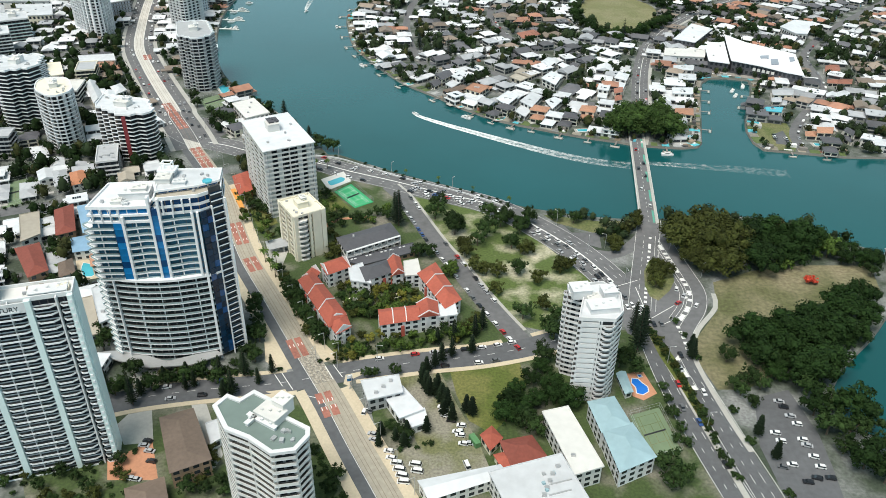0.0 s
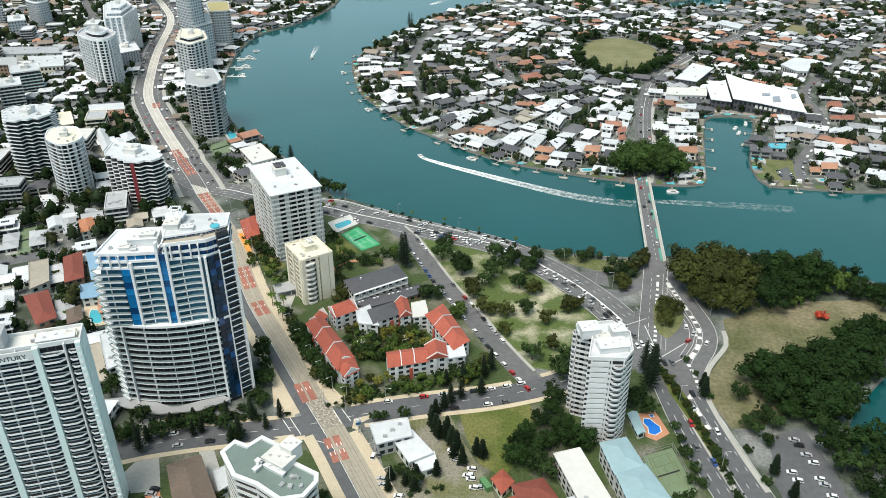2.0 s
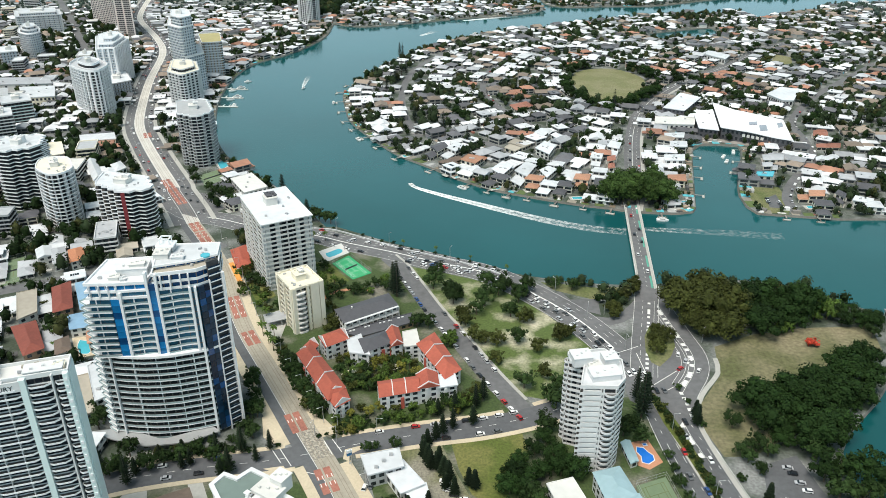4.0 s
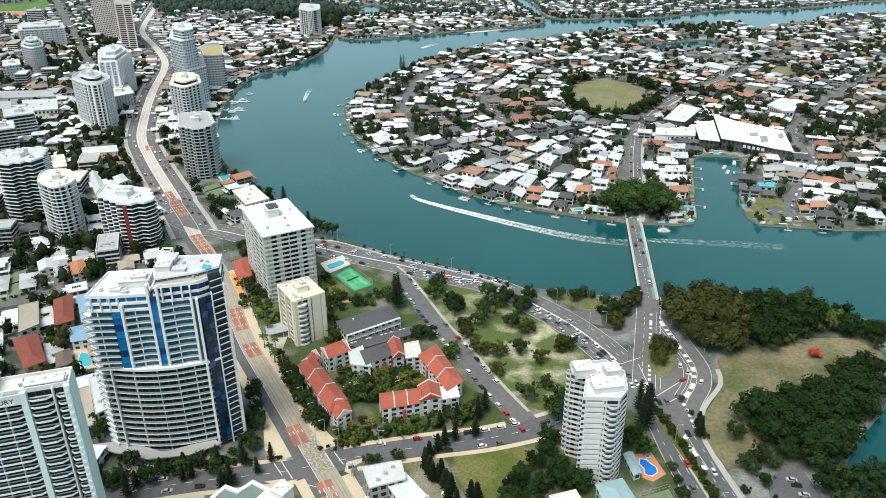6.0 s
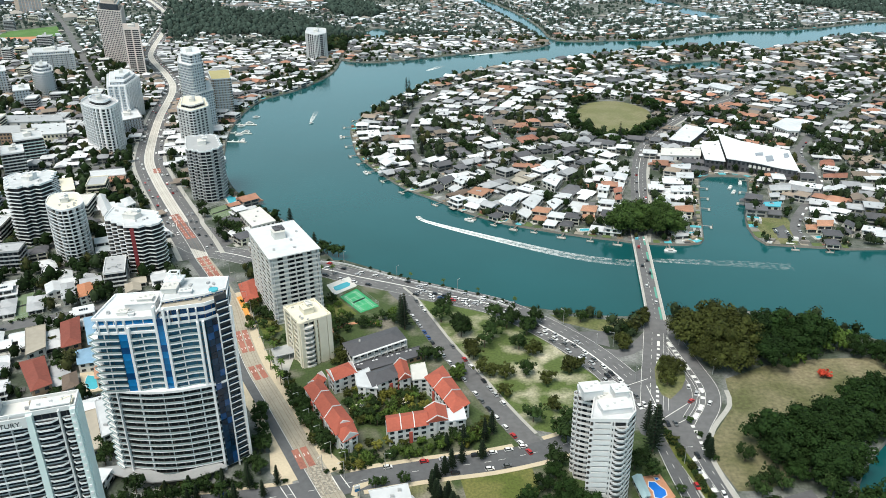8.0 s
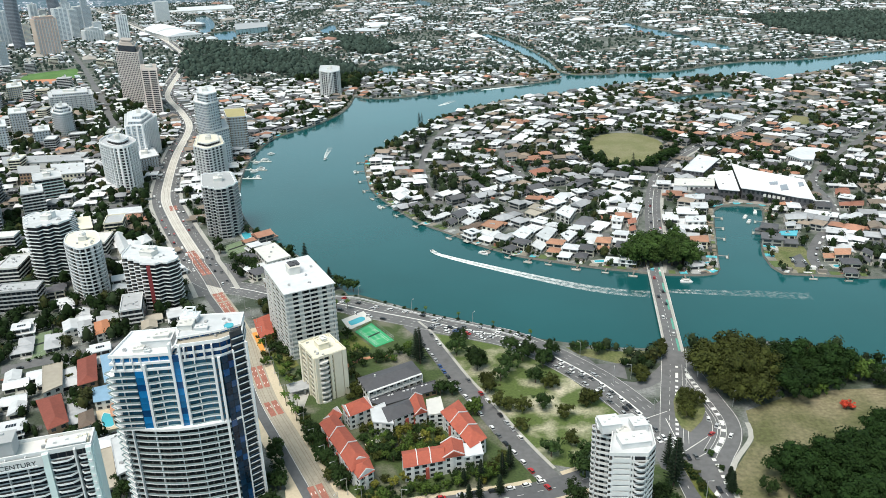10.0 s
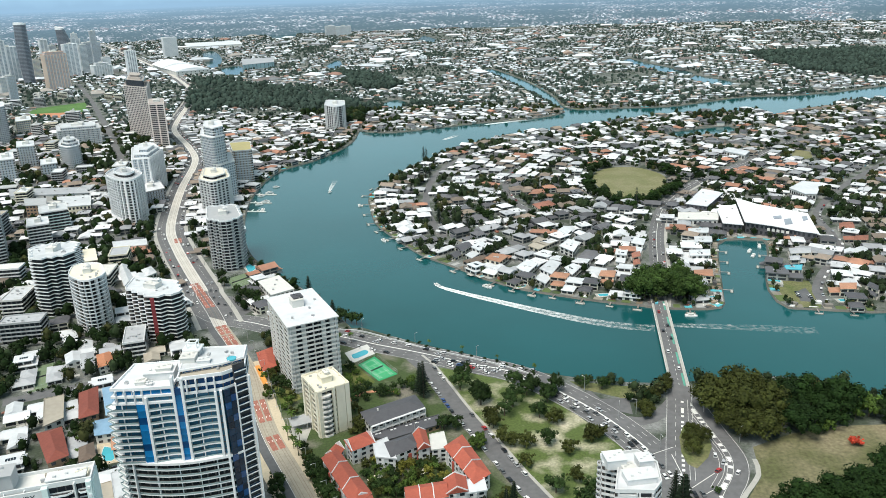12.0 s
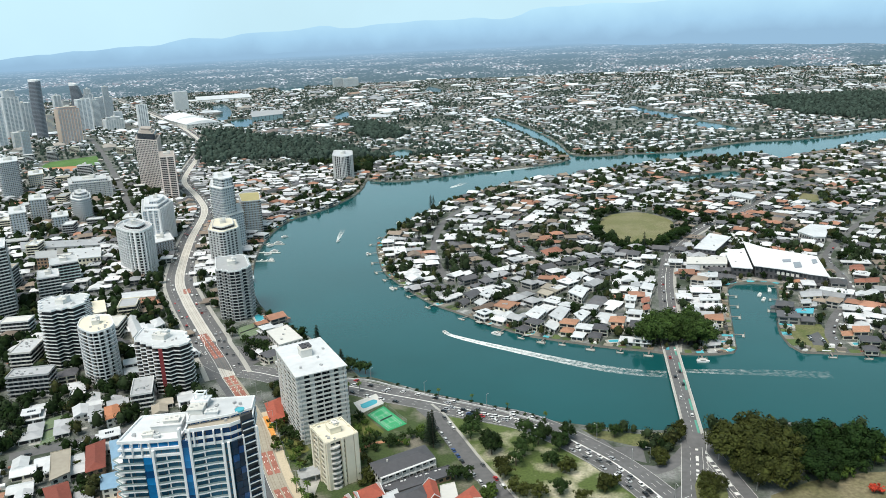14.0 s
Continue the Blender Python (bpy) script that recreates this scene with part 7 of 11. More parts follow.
low_building("red-roofed two-storey brick house", [(-234.9, 357.7), (-225.1, 364.0), (-207.9, 336.9), (-214.9, 330.2)], 7.0, "roofbrick", "brownwall", "hip", 2.2, 2, "house", "house")
low_building("flat pale-roofed house beside a pool", [(-249.7, 394.3), (-241.0, 398.8), (-228.7, 373.2), (-235.0, 365.0)], 7.0, "rooftan", "offwhite", "flat", 0, 2, "house", "house")
low_building("long blue-roofed house beside a street", [(-222.0, 409.1), (-213.9, 413.0), (-199.1, 380.4), (-205.7, 377.6)], 6.0, "roofblue", "offwhite", "hip", 1.8, 2, "house", "house")
low_building("pale blue-roofed house by the pool", [(-210.1, 371.1), (-195.5, 377.9), (-190.1, 360.7), (-202.8, 356.8)], 6.0, "roofblue", "offwhite", "hip", 1.4, 2, "house", "house")
low_building("grey-roofed cottage beside a street", [(-206.7, 346.7), (-202.0, 351.4), (-194.6, 338.1), (-200.5, 333.6)], 5.0, "roofbrown", "offwhite", "hip", 1.8, 1, "house", "house")
low_building("white-roofed house with a driveway", [(-268.0, 455.4), (-260.7, 460.8), (-253.3, 447.5), (-260.5, 442.3)], 6.0, "roofwhite", "offwhite", "gable", 1.6, 2, "house", "house")
low_building("pale grey-roofed house with a yard", [(-258.4, 455.7), (-251.1, 459.5), (-241.2, 439.8), (-247.0, 434.7)], 6.0, "roofgrey", "offwhite", "hip", 1.6, 2, "house", "house")
low_building("orange-roofed house with white walls", [(-246.0, 454.5), (-239.3, 459.9), (-230.4, 441.8), (-237.0, 436.7)], 6.0, "rooforange", "offwhite", "hip", 1.8, 2, "house", "house")
low_building("white stepped low apartment block", [(-175.8, 317.0), (-168.7, 322.3), (-155.6, 294.7), (-161.0, 289.2)], 9.0, "roofwhite", "white", "flat", 0, 3, "apartment building", units=2)
low_building("flat sandy-roofed parking deck", [(-182.3, 312.7), (-176.8, 315.8), (-161.4, 286.6), (-165.6, 283.9)], 5.0, "rooftan", "concrete", "flat", 0, 1, "parking deck")
low_building("red-roofed restaurant beside the apartment block", [(-139.3, 455.4), (-131.4, 463.3), (-122.5, 436.3), (-128.9, 429.9)], 5.0, "roofred", "pinkwall", "hip", 2.0, 1, "building")
low_building("flat pale-roofed riverside building", [(-168.7, 578.3), (-155.2, 590.3), (-136.4, 560.4), (-151.1, 548.2)], 8.0, "offwhite", "offwhite", "flat", 0, 2, "building", units=3)
low_building("white gabled hall with cream walls", [(-301.7, 618.1), (-297.1, 626.1), (-273.7, 583.9), (-277.8, 575.6)], 8.0, "roofwhite", "cream", "gable", 3.0, 2, "hall")
low_building("white-roofed wing of a hall", [(-282.7, 602.7), (-274.9, 610.0), (-267.4, 593.5), (-274.0, 584.0)], 6.0, "roofwhite", "cream", "gable", 2.0, 1, "hall")
low_building("white square pavilion with hipped roof", [(-281.4, 618.7), (-276.5, 626.7), (-265.8, 611.8), (-270.6, 601.6)], 6.0, "roofwhite", "offwhite", "hip", 2.0, 1, "pavilion")
low_building("flat cream-roofed house with tan walls", [(-358.4, 672.6), (-348.8, 676.4), (-331.6, 643.7), (-340.7, 638.7)], 7.0, "cream", "tan", "flat", 0, 2, "house", "house")
low_building("long flat white-roofed shop row", [(-339.7, 695.4), (-310.3, 702.6), (-302.2, 684.7), (-330.9, 677.8)], 7.0, "roofwhite", "cream", "flat", 0, 2, "shop")
low_building("white-roofed department store in town", [(-478.5, 864.2), (-441.3, 869.2), (-420.7, 824.9), (-452.2, 817.4)], 10.0, "roofwhite", "cream", "flat", 0, 2, "store", units=3)
low_building("long grey-roofed shopping arcade", [(-560.6, 907.2), (-466.0, 910.0), (-449.4, 880.6), (-539.4, 872.5)], 10.0, "roofgrey", "offwhite", "flat", 0, 2, "store", units=4)
low_building("brown office block with flat roof", [(-496.7, 828.0), (-472.6, 829.5), (-456.8, 799.4), (-478.8, 797.8)], 18.0, "grey", "brownwall", "flat", 0, 5, "office building")
# shopping centre on the isle
low_building("white-roofed pavilion of the shopping centre", [(231.3, 778.1), (264.5, 835.4), (281.6, 817.8), (249.3, 766.8)], 8.0, "roofwhite", "roofdark", "flat", 0, 2, "shopping centre", units=2)
low_building("low grey-roofed shop row", [(216.8, 752.8), (254.7, 747.8), (247.2, 724.8), (210.3, 729.5)], 6.0, "offwhite", "offwhite", "flat", 0, 1, "shopping centre", units=2)
top = low_building("long white wedge-roofed shopping centre", [(284.1, 784.0), (296.0, 758.0), (331.0, 722.0), (315.0, 661.0), (304.0, 668.0), (286.0, 686.0), (265.5, 700.0)], 11.0, "slabwhite", "roofdark", "flat", 0, 2, "shopping centre", over=1.2)
o = top.matrix_basis.translation
for quad in ([(302.0, 703.6), (309.1, 705.2), (304.5, 689.3), (297.1, 687.7)], [(321.9, 710.4), (326.9, 712.1), (323.6, 701.2), (317.9, 697.8)], [(295.8, 713.9), (304.4, 715.6), (301.4, 707.1), (294.0, 707.0)]):
    s = Shape()
    s.prism(ccw([(x - o.x, y - o.y) for x, y in quad]), 11.3, 12.2)
    s.link("skylight", M["smoke"], top, "grey glazed roof opening")
s = Shape()
for k in range(5):
    s.box(4.2 * k - 8.4, 0, 0, 2.6, 0.3, 2.6)
s.link("sign_bar", M["offwhite"], top, "pale sign bars on the dark front", at=pose(288.5 - o.x, 681.5 - o.y, 6.2, 0, 0, -38))
low_building("white-roofed forepart of the shopping centre", [(255.7, 752.0), (277.5, 766.0), (261.5, 697.9), (246.2, 704.6)], 9.0, "slabwhite", "roofdark", "flat", 0, 2, "shopping centre", over=1.0, units=2)
patch("terrace", [(249.0, 703.0), (246.4, 697.0), (279.0, 681.5), (302.0, 662.5), (305.0, 667.0), (283.0, 688.0), (262.0, 698.5)], 0.5, M["timber"], "timber boardwalk terrace before the shopping centre", "terrace", 2.2)
low_building("bright white-roofed store beside a road", [(360.8, 834.9), (386.3, 862.9), (404.1, 854.5), (378.1, 807.3), (366.9, 809.0)], 7.0, "roofwhite", "offwhite", "flat", 0, 1, "store")
low_building("white-roofed store beside the road", [(352.3, 1043.4), (367.2, 1060.5), (386.6, 1032.7), (372.1, 1009.0)], 7.0, "roofwhite", "offwhite", "flat", 0, 1, "store")
top = low_building("low white convention hall with arched roofs by a lake", [(-1035.7, 2620.7), (-969.6, 2712.3), (-775.6, 2401.2), (-856.1, 2334.8)], 13.0, "roofwhite", "offwhite", "flat", 0, 2, "hall")
o = top.matrix_basis.translation
for q0, q1, half, rise in (((-1000, 2655), (-905, 2500), 52, 13), ((-905, 2500), (-820, 2372), 50, 8)):
    a, b = Vector(q0) - o.xy, Vector(q1) - o.xy
    d = (b - a).normalized()
    nn = Vector((d.y, -d.x))
    s = Shape()
    for i in range(11):
        u = -1 + i / 5
        for p in (a, b):
            q = p + nn * half * u
            s.v.append((q.x, q.y, 13.8 + rise * (1 - u * u)))
    s.f = [(2 * i, 2 * i + 2, 2 * i + 3, 2 * i + 1) for i in range(10)] + [tuple(range(0, 22, 2)), tuple(range(21, 0, -2))]
    s.m = [0] * len(s.f)
    s.link("arched_roof", M["slabwhite"], top, "curved white metal roof")
low_building("long low white shopping mall", [(-1331.1, 3793.1), (-1087.9, 3877.3), (-996.8, 3593.5), (-1224.3, 3520.1)], 12.0, "roofwhite", "offwhite", "flat", 0, 2, "shopping mall")
low_building("pale green glass office building", [(-756.2, 2698.4), (-653.2, 2736.8), (-609.8, 2548.7), (-690.9, 2471.1)], 16.0, "roofgrey", "roofteal", "flat", 0, 4, "office building")

# houses along the isle's waterfront
WATERSIDE = [
    ("roofwhite", "flat", 7, [(41.4, 604.6), (58.3, 633.6), (66.7, 621.3), (50.2, 588.2)]), ("roofwhite", "flat", 7, [(53.9, 587.9), (72.6, 622.1), (80.9, 611.7), (64.3, 570.9)]), ("roofwhite", "flat", 7, [(76.5, 596.1), (90.2, 610.8), (96.4, 602.1), (79.7, 569.6)]),
    ("subtile", "hip", 6, [(103.9, 573.5), (110.1, 593.0), (123.6, 591.7), (117.0, 567.5)]), ("roofdark", "hip", 6, [(120.5, 569.6), (126.8, 591.4), (136.2, 586.7), (129.4, 564.1)]), ("roofwhite", "flat", 7, [(84.0, 658.0), (101.6, 688.7), (109.7, 679.4), (95.3, 638.6)]),
    ("roofwhite", "hip", 6, [(143.1, 648.8), (155.9, 679.3), (165.9, 671.6), (155.0, 640.0)]), ("roofwhite", "flat", 6, [(126.2, 621.1), (133.0, 645.3), (143.0, 641.2), (135.7, 616.0)]), ("subclay", "hip", 6, [(143.8, 633.7), (153.2, 638.7), (148.6, 614.8), (139.9, 611.5)]),
    ("roofwhite", "gable", 5, [(87.7, 704.1), (101.9, 728.0), (108.7, 714.2), (95.2, 687.7)]), ("roofwhite", "hip", 5, [(102.9, 697.1), (112.9, 710.1), (118.6, 698.8), (108.6, 682.8)]), ("subtile", "flat", 6, [(15.7, 627.7), (27.0, 648.5), (42.5, 639.5), (29.8, 616.5)]),
    ("roofdark", "gable", 5, [(-16.9, 653.0), (-0.4, 676.5), (7.2, 662.9), (-8.8, 637.3)]), ("roofwhite", "flat", 6, [(-1.7, 648.4), (13.2, 675.0), (23.2, 664.4), (6.1, 635.8)]), ("rooftan", "flat", 4, [(55.1, 670.6), (68.4, 694.1), (84.4, 677.2), (67.4, 655.1)]),
    ("roofwhite", "flat", 5, [(212.5, 707.5), (235.3, 710.3), (226.8, 684.8), (207.7, 687.0)]), ("roofwhite", "flat", 5, [(199.4, 676.1), (225.7, 674.9), (221.2, 657.6), (195.5, 658.8)]), ("roofwhite", "flat", 5, [(195.9, 646.3), (216.9, 647.2), (209.6, 622.8), (191.2, 623.2)]),
    ("roofwhite", "hip", 5, [(177.4, 614.7), (189.6, 616.3), (186.1, 604.3), (175.4, 604.0)]), ("subtile", "hip", 6, [(186.1, 596.3), (203.7, 598.6), (197.1, 573.8), (182.3, 577.5)]), ("roofgrey", "flat", 6, [(177.3, 562.3), (189.6, 568.3), (187.4, 554.4), (175.1, 547.5)]),
    ("pool", "flat", 5, [(260.8, 599.8), (279.1, 602.1), (269.7, 583.3), (257.4, 585.8)]), ("subtile", "hip", 6, [(277.8, 555.9), (299.4, 555.1), (292.4, 541.0), (272.8, 541.5)]), ("roofgrey", "hip", 5, [(283.1, 646.3), (305.6, 648.5), (295.3, 624.2), (275.6, 623.3)]),
    ("subtile", "hip", 5, [(295.4, 687.3), (315.2, 690.2), (313.6, 670.0), (289.6, 669.4)]), ("subclay", "hip", 4, [(346.5, 678.0), (370.1, 678.7), (362.1, 663.0), (340.6, 663.7)]), ("subclay", "hip", 4, [(359.2, 715.6), (376.0, 717.3), (368.4, 699.8), (352.0, 698.2)]),
    ("roofwhite", "gable", 4, [(329.9, 641.3), (352.1, 643.5), (344.9, 629.3), (324.6, 628.4)]), ("roofgrey", "hip", 5, [(273.3, 617.8), (288.4, 619.2), (283.1, 607.1), (269.8, 607.1)]), ("subclay", "hip", 4, [(73.4, 810.5), (93.7, 826.4), (100.1, 802.4), (79.1, 787.4)]),
    ("roofwhite", "flat", 6, [(309.1, 533.5), (320.8, 549.6), (331.4, 541.9), (322.3, 526.6)]), ("roofdark", "hip", 5, [(299.4, 543.7), (309.3, 556.2), (312.1, 546.6), (303.2, 531.1)]),
]
LOOKS = {"roofwhite": "white", "subtile": "orange", "roofdark": "charcoal", "subclay": "terracotta", "rooftan": "sandy", "roofgrey": "grey", "pool": "turquoise"}
LOW_FEET += [grown(ccw(foot), 3) for _, _, _, foot in WATERSIDE]

# ---------------------------------------------------------------- courts, pools and street furniture
def court(label, foot, surface, fence=True):
    foot = ccw(foot)
    LOW_FEET.append(grown(foot, 2))
    c = centre(foot)
    poly = shifted(foot, c)
    top = thing("tennis_court", label, "tennis court", pose(c[0], c[1], 0))
    s = Shape()
    s.prism(poly, 0.0, 0.12)
    s.link("surface", M[surface], top)
    q = [Vector(p) for p in grown(poly, -2.2)]
    if (q[1] - q[0]).length < (q[2] - q[1]).length:
        q = q[1:] + q[:1]
    lines = Shape()
    def bar(a, b):
        strokes(lines, [tuple(a), tuple(b)], 0, 0.22, 1, 0, 0.128)
    for k in range(4):
        bar(q[k], q[(k + 1) % 4])
    for u in (0.14, 0.86):
        bar(q[0].lerp(q[3], u), q[1].lerp(q[2], u))
    for u in (0.25, 0.75):
        bar(q[0].lerp(q[1], u), q[3].lerp(q[2], u))
    bar(q[0].lerp(q[1], 0.25).lerp(q[3].lerp(q[2], 0.25), 0.5), q[0].lerp(q[1], 0.75).lerp(q[3].lerp(q[2], 0.75), 0.5))
    lines.link("court_lines", M["marking" if surface == "courtgreen" else "grass"], top)
    net = Shape()
    a, b = q[0].lerp(q[1], 0.5), q[3].lerp(q[2], 0.5)
    m, d = (a + b) / 2, b - a
    net.box(m.x, m.y, 0.12, d.length, 0.06, 0.95, math.atan2(d.y, d.x))
    net.link("net", M["roofdark"], top)
    post = Shape()
    post.tube(0, 0, 0, 3.0, 0.06, 0.06, 6)
    pm = post.mesh("fence_post", M["metal"])
    for i in range(4):
        a, b = Vector(poly[i]), Vector(poly[(i + 1) % 4])
        k = max(2, int((b - a).length / 4))
        for j in range(k):
            p = a.lerp(b, j / k)
            part("fence_post", pm, top, at=pose(p.x, p.y, 0))
        for z in (1.5, 3.0):
            r = Shape()
            mm, dd = (a + b) / 2, b - a
            r.box(mm.x, mm.y, z - 0.04, dd.length, 0.07, 0.07, math.atan2(dd.y, dd.x))
            r.link("fence_rail", M["metal"], top)


court("bright green tennis court with white lines", [(-71.2, 444.7), (-61.8, 456.5), (-44.7, 431.5), (-55.6, 422.9)], "courtgreen")
court("worn dull green tennis court", [(80.5, 242.2), (94.2, 247.4), (97.7, 222.0), (83.5, 216.6)], "courtdull")
court("faded green tennis court behind a hedge", [(-289.2, 446.8), (-277.1, 457.2), (-260.2, 425.7), (-272.6, 414.9)], "courtdull")
court("green tennis court beside the riverside tower", [(-204.5, 605.7), (-190.0, 622.4), (-178.4, 599.0), (-191.8, 583.3)], "courtdull")


def pool(label, foot, deck, water, deck_mat):
    deck = ccw(deck)
    LOW_FEET.append(grown(deck, 2))
    c = centre(deck)
    top = thing("swimming_pool", label, "swimming pool", pose(c[0], c[1], 0))
    s = Shape()
    s.prism(shifted(deck, c), 0, 0.15)
    s.link("deck", M[deck_mat], top)
    s = Shape()
    p = ccw(smooth(foot + foot[:1], 2.5)[:-1])
    ring_wall(s, grown(shifted(p, c), 0.4), 0.4, 0.15, 0.22)
    s.link("coping", M["offwhite"], top)
    s = Shape()
    s.prism(shifted(p, c), 0.1, 0.18)
    s.link("pool_water", M[water], top)


pool("deep blue kidney-shaped pool on terracotta paving", [(86.4, 266.0), (89.0, 265.6), (90.2, 263.1), (92.1, 260.6), (91.9, 257.6), (89.0, 255.4), (86.6, 256.4), (87.0, 260.1), (85.6, 263.1)], [(84.1, 269.2), (92.4, 271.2), (95.5, 256.4), (88.6, 251.8), (84.3, 254.5)], "poolblue", "deck")
pool("small round blue spa beside the pool", [(89.4, 268.4), (90.8, 268.6), (91.1, 267.4), (89.7, 267.0)], [(88.9, 269.0), (91.3, 269.2), (91.6, 266.9), (89.2, 266.5)], "poolblue", "footpath")
low_building("small pale teal-roofed pool house", [(79.2, 265.5), (82.8, 266.6), (83.6, 254.0), (80.6, 252.7)], 3.2, "roofteal", "offwhite", "gable", 0.9, 1, "pool house", "pool_house")
pool("pale blue pool on a white terrace by the court", [(-77.6, 459.3), (-69.4, 466.4), (-66.5, 461.4), (-74.6, 453.5)], [(-82.6, 462.5), (-68.9, 475.1), (-61.9, 460.7), (-75.2, 447.0)], "pool", "offwhite")
pool("turquoise swimming pool on a beige terrace", [(-196.3, 348.0), (-197.8, 354.8), (-193.7, 353.7), (-186.3, 346.0), (-188.2, 341.5), (-191.8, 341.4)], [(-203.1, 356.9), (-198.9, 360.6), (-184.3, 347.2), (-183.5, 340.6), (-192.4, 337.1)], "pool", "footpath")
pool("small turquoise pool beside a white house", [(-196.4, 638.1), (-192.3, 643.5), (-185.4, 632.7), (-189.0, 623.2)], [(-199.1, 638.3), (-192.8, 649.4), (-182.0, 631.0), (-187.2, 616.2)], "pool", "concrete")


for k, (x, y) in enumerate([(6.4, 624.3), (14.9, 603.1), (72.4, 571.4), (106.6, 554.4), (121.1, 555.5), (248.3, 577.8), (281.6, 534.2), (22.1, 617.2), (44.6, 576.2), (187.9, 545.3), (-66.5, 719.5), (-30.5, 655.5), (7.6, 622.5)]):
    ang = (0.5, 0.5, 0.3, 0.1, 0.1, 1.4, 0.0, 0.5, 0.4, 0.2, 1.0, 0.7, 0.5)[k]
    cc, ss = math.cos(ang), math.sin(ang)
    def box2(w, h):
        return [(x + cc * u - ss * v, y + ss * u + cc * v) for u, v in ((-w, -h), (w, -h), (w, h), (-w, h))]
    pool("small turquoise pool on a waterfront terrace", box2(4.2, 2.0), box2(6.5, 3.6), "pool", "concrete")


def pole_sign():
    top = thing("pole_sign", "tall pole sign with a blue and white box", "sign", pose(-39.9, 256.5, 0.2))
    s = Shape()
    s.box(0, 0, 0, 0.9, 0.9, 0.3)
    s.link("base", M["concrete"], top)
    s = Shape()
    s.tube(0, 0, 0.3, 4.4, 0.16, 0.16, 8)
    s.link("pole", M["metal"], top)
    for name, z, h, mk in (("sign_box", 4.4, 1.5, "blueglass"), ("sign_panel", 5.9, 1.5, "slabwhite")):
        s = Shape()
        s.box(0, 0, 0, 2.4, 0.6, h, radians(25))
        s.link(name, M[mk], top, "blue sign box" if mk == "blueglass" else "white sign box", at=pose(0, 0, z))


pole_sign()


def skip_bin():
    top = thing("container", "green steel container standing in the yard", "container", pose(14.1, 224.9, 0.05, 0, 0, 118))
    s = Shape()
    s.box(0, 0, 0.15, 6.0, 2.4, 2.4)
    for k in range(14):
        for sg in (1, -1):
            s.box(-2.8 + 0.43 * k, 1.22 * sg, 0.25, 0.2, 0.08, 2.2)
    s.link("body", M["bingreen"], top)
    s = Shape()
    s.box(0, 0, 0, 6.1, 2.5, 0.12)
    s.link("lid", M["bingreen"], top, at=pose(0, 0, 2.55))


skip_bin()


def garden_umbrella():
    top = thing("garden_umbrella", "cream square sunshade beside the garden pool", "sunshade")
    s = Shape()
    s.tube(0, 0, 0, 2.5, 0.05, 0.05, 6)
    s.link("pole", M["metal"], top)
    s = Shape()
    w = 1.9
    s.v = [(-w, -w, 2.3), (w, -w, 2.3), (w, w, 2.3), (-w, w, 2.3), (0, 0, 3.0), (0, 0, 2.9)]
    s.f = [(0, 1, 4), (1, 2, 4), (2, 3, 4), (3, 0, 4), (1, 0, 5), (2, 1, 5), (3, 2, 5), (0, 3, 5)]
    s.m = [0] * 8
    s.link("canopy", M["cream"], top)
    return top


sunshade = garden_umbrella()
sunshade.matrix_basis = pose(-48.3, 318.5, 0.05, 0, 0, 30)
for x, y in ((-45.5, 321.5), (-24.0, 325.0)):
    copy_thing(sunshade, pose(x, y, 0.05, 0, 0, 30))


def station():
    a, b = (Vector(p) for p in [(-128.9, 412.4), (-140.7, 437.5)])
    m, d = (a + b) / 2, b - a
    top = thing("tram_stop", "tram stop platform under a long orange canopy", "tram stop", pose(m.x, m.y, 0, 0, 0, math.degrees(math.atan2(d.y, d.x))))
    s = Shape()
    s.box(0, -5.6, 0.1, d.length + 10, 3.0, 0.4)
    s.link("platform", M["footpath"], top)
    s = Shape()
    s.box(0, -5.6, 3.4, d.length, 3.0, 0.25)
    s.link("canopy", M["orange"], top, "orange canopy")
    post = Shape()
    post.tube(0, 0, 0, 3.4, 0.12, 0.12)
    pm = post.mesh("post", M["metal"])
    for k in range(5):
        part("post", pm, top, at=pose(-d.length / 2 + 1 + k * (d.length - 2) / 4, -5.6, 0))
station()


def street_lamp():
    top = thing("street_lamp", "tall galvanised street lamp with a curved arm", "street lamp", group="street lamps")
    s = Shape()
    s.tube(0, 0, 0, 9.5, 0.16, 0.1, 8)
    s.link("pole", M["metal"], top)
    s = Shape()
    s.box(1.0, 0, 9.4, 2.4, 0.14, 0.14)
    arm = s.link("arm", M["metal"], top)
    s = Shape()
    s.box(2.3, 0, 9.25, 0.9, 0.34, 0.2)
    s.link("lamp_head", M["offwhite"], arm)
    return top


LAMP = street_lamp()
LAMP_SPOTS = [(x, y, math.degrees(math.atan2(-n.y, -n.x))) for line, off, step in ((WALL_LINE, -1.0, 11),) for x, y, d, n in sides(line)[4::step]]
LAMP_SPOTS += [(x, y, 40 * k) for k, (x, y) in enumerate([(-28.6, 408.6), (140.8, 349.9), (131.2, 380.4), (68.8, 406.1), (93.4, 379.2), (-47.4, 276.8), (-57.6, 274.5), (98.1, 344.3), (-47.1, 285.1), (-29.5, 275.2), (-29.3, 357.5), (83.1, 375.8)])]
for line, off in ((TRAM_FAR, 14.5), (TRAM_NEAR, 8.8), (EAST_B, 8.0)):
    for x, y, d, n in sides(line)[3::5]:
        if y < 1000:
            LAMP_SPOTS.append((x + n.x * off, y + n.y * off, math.degrees(math.atan2(-n.y, -n.x))))
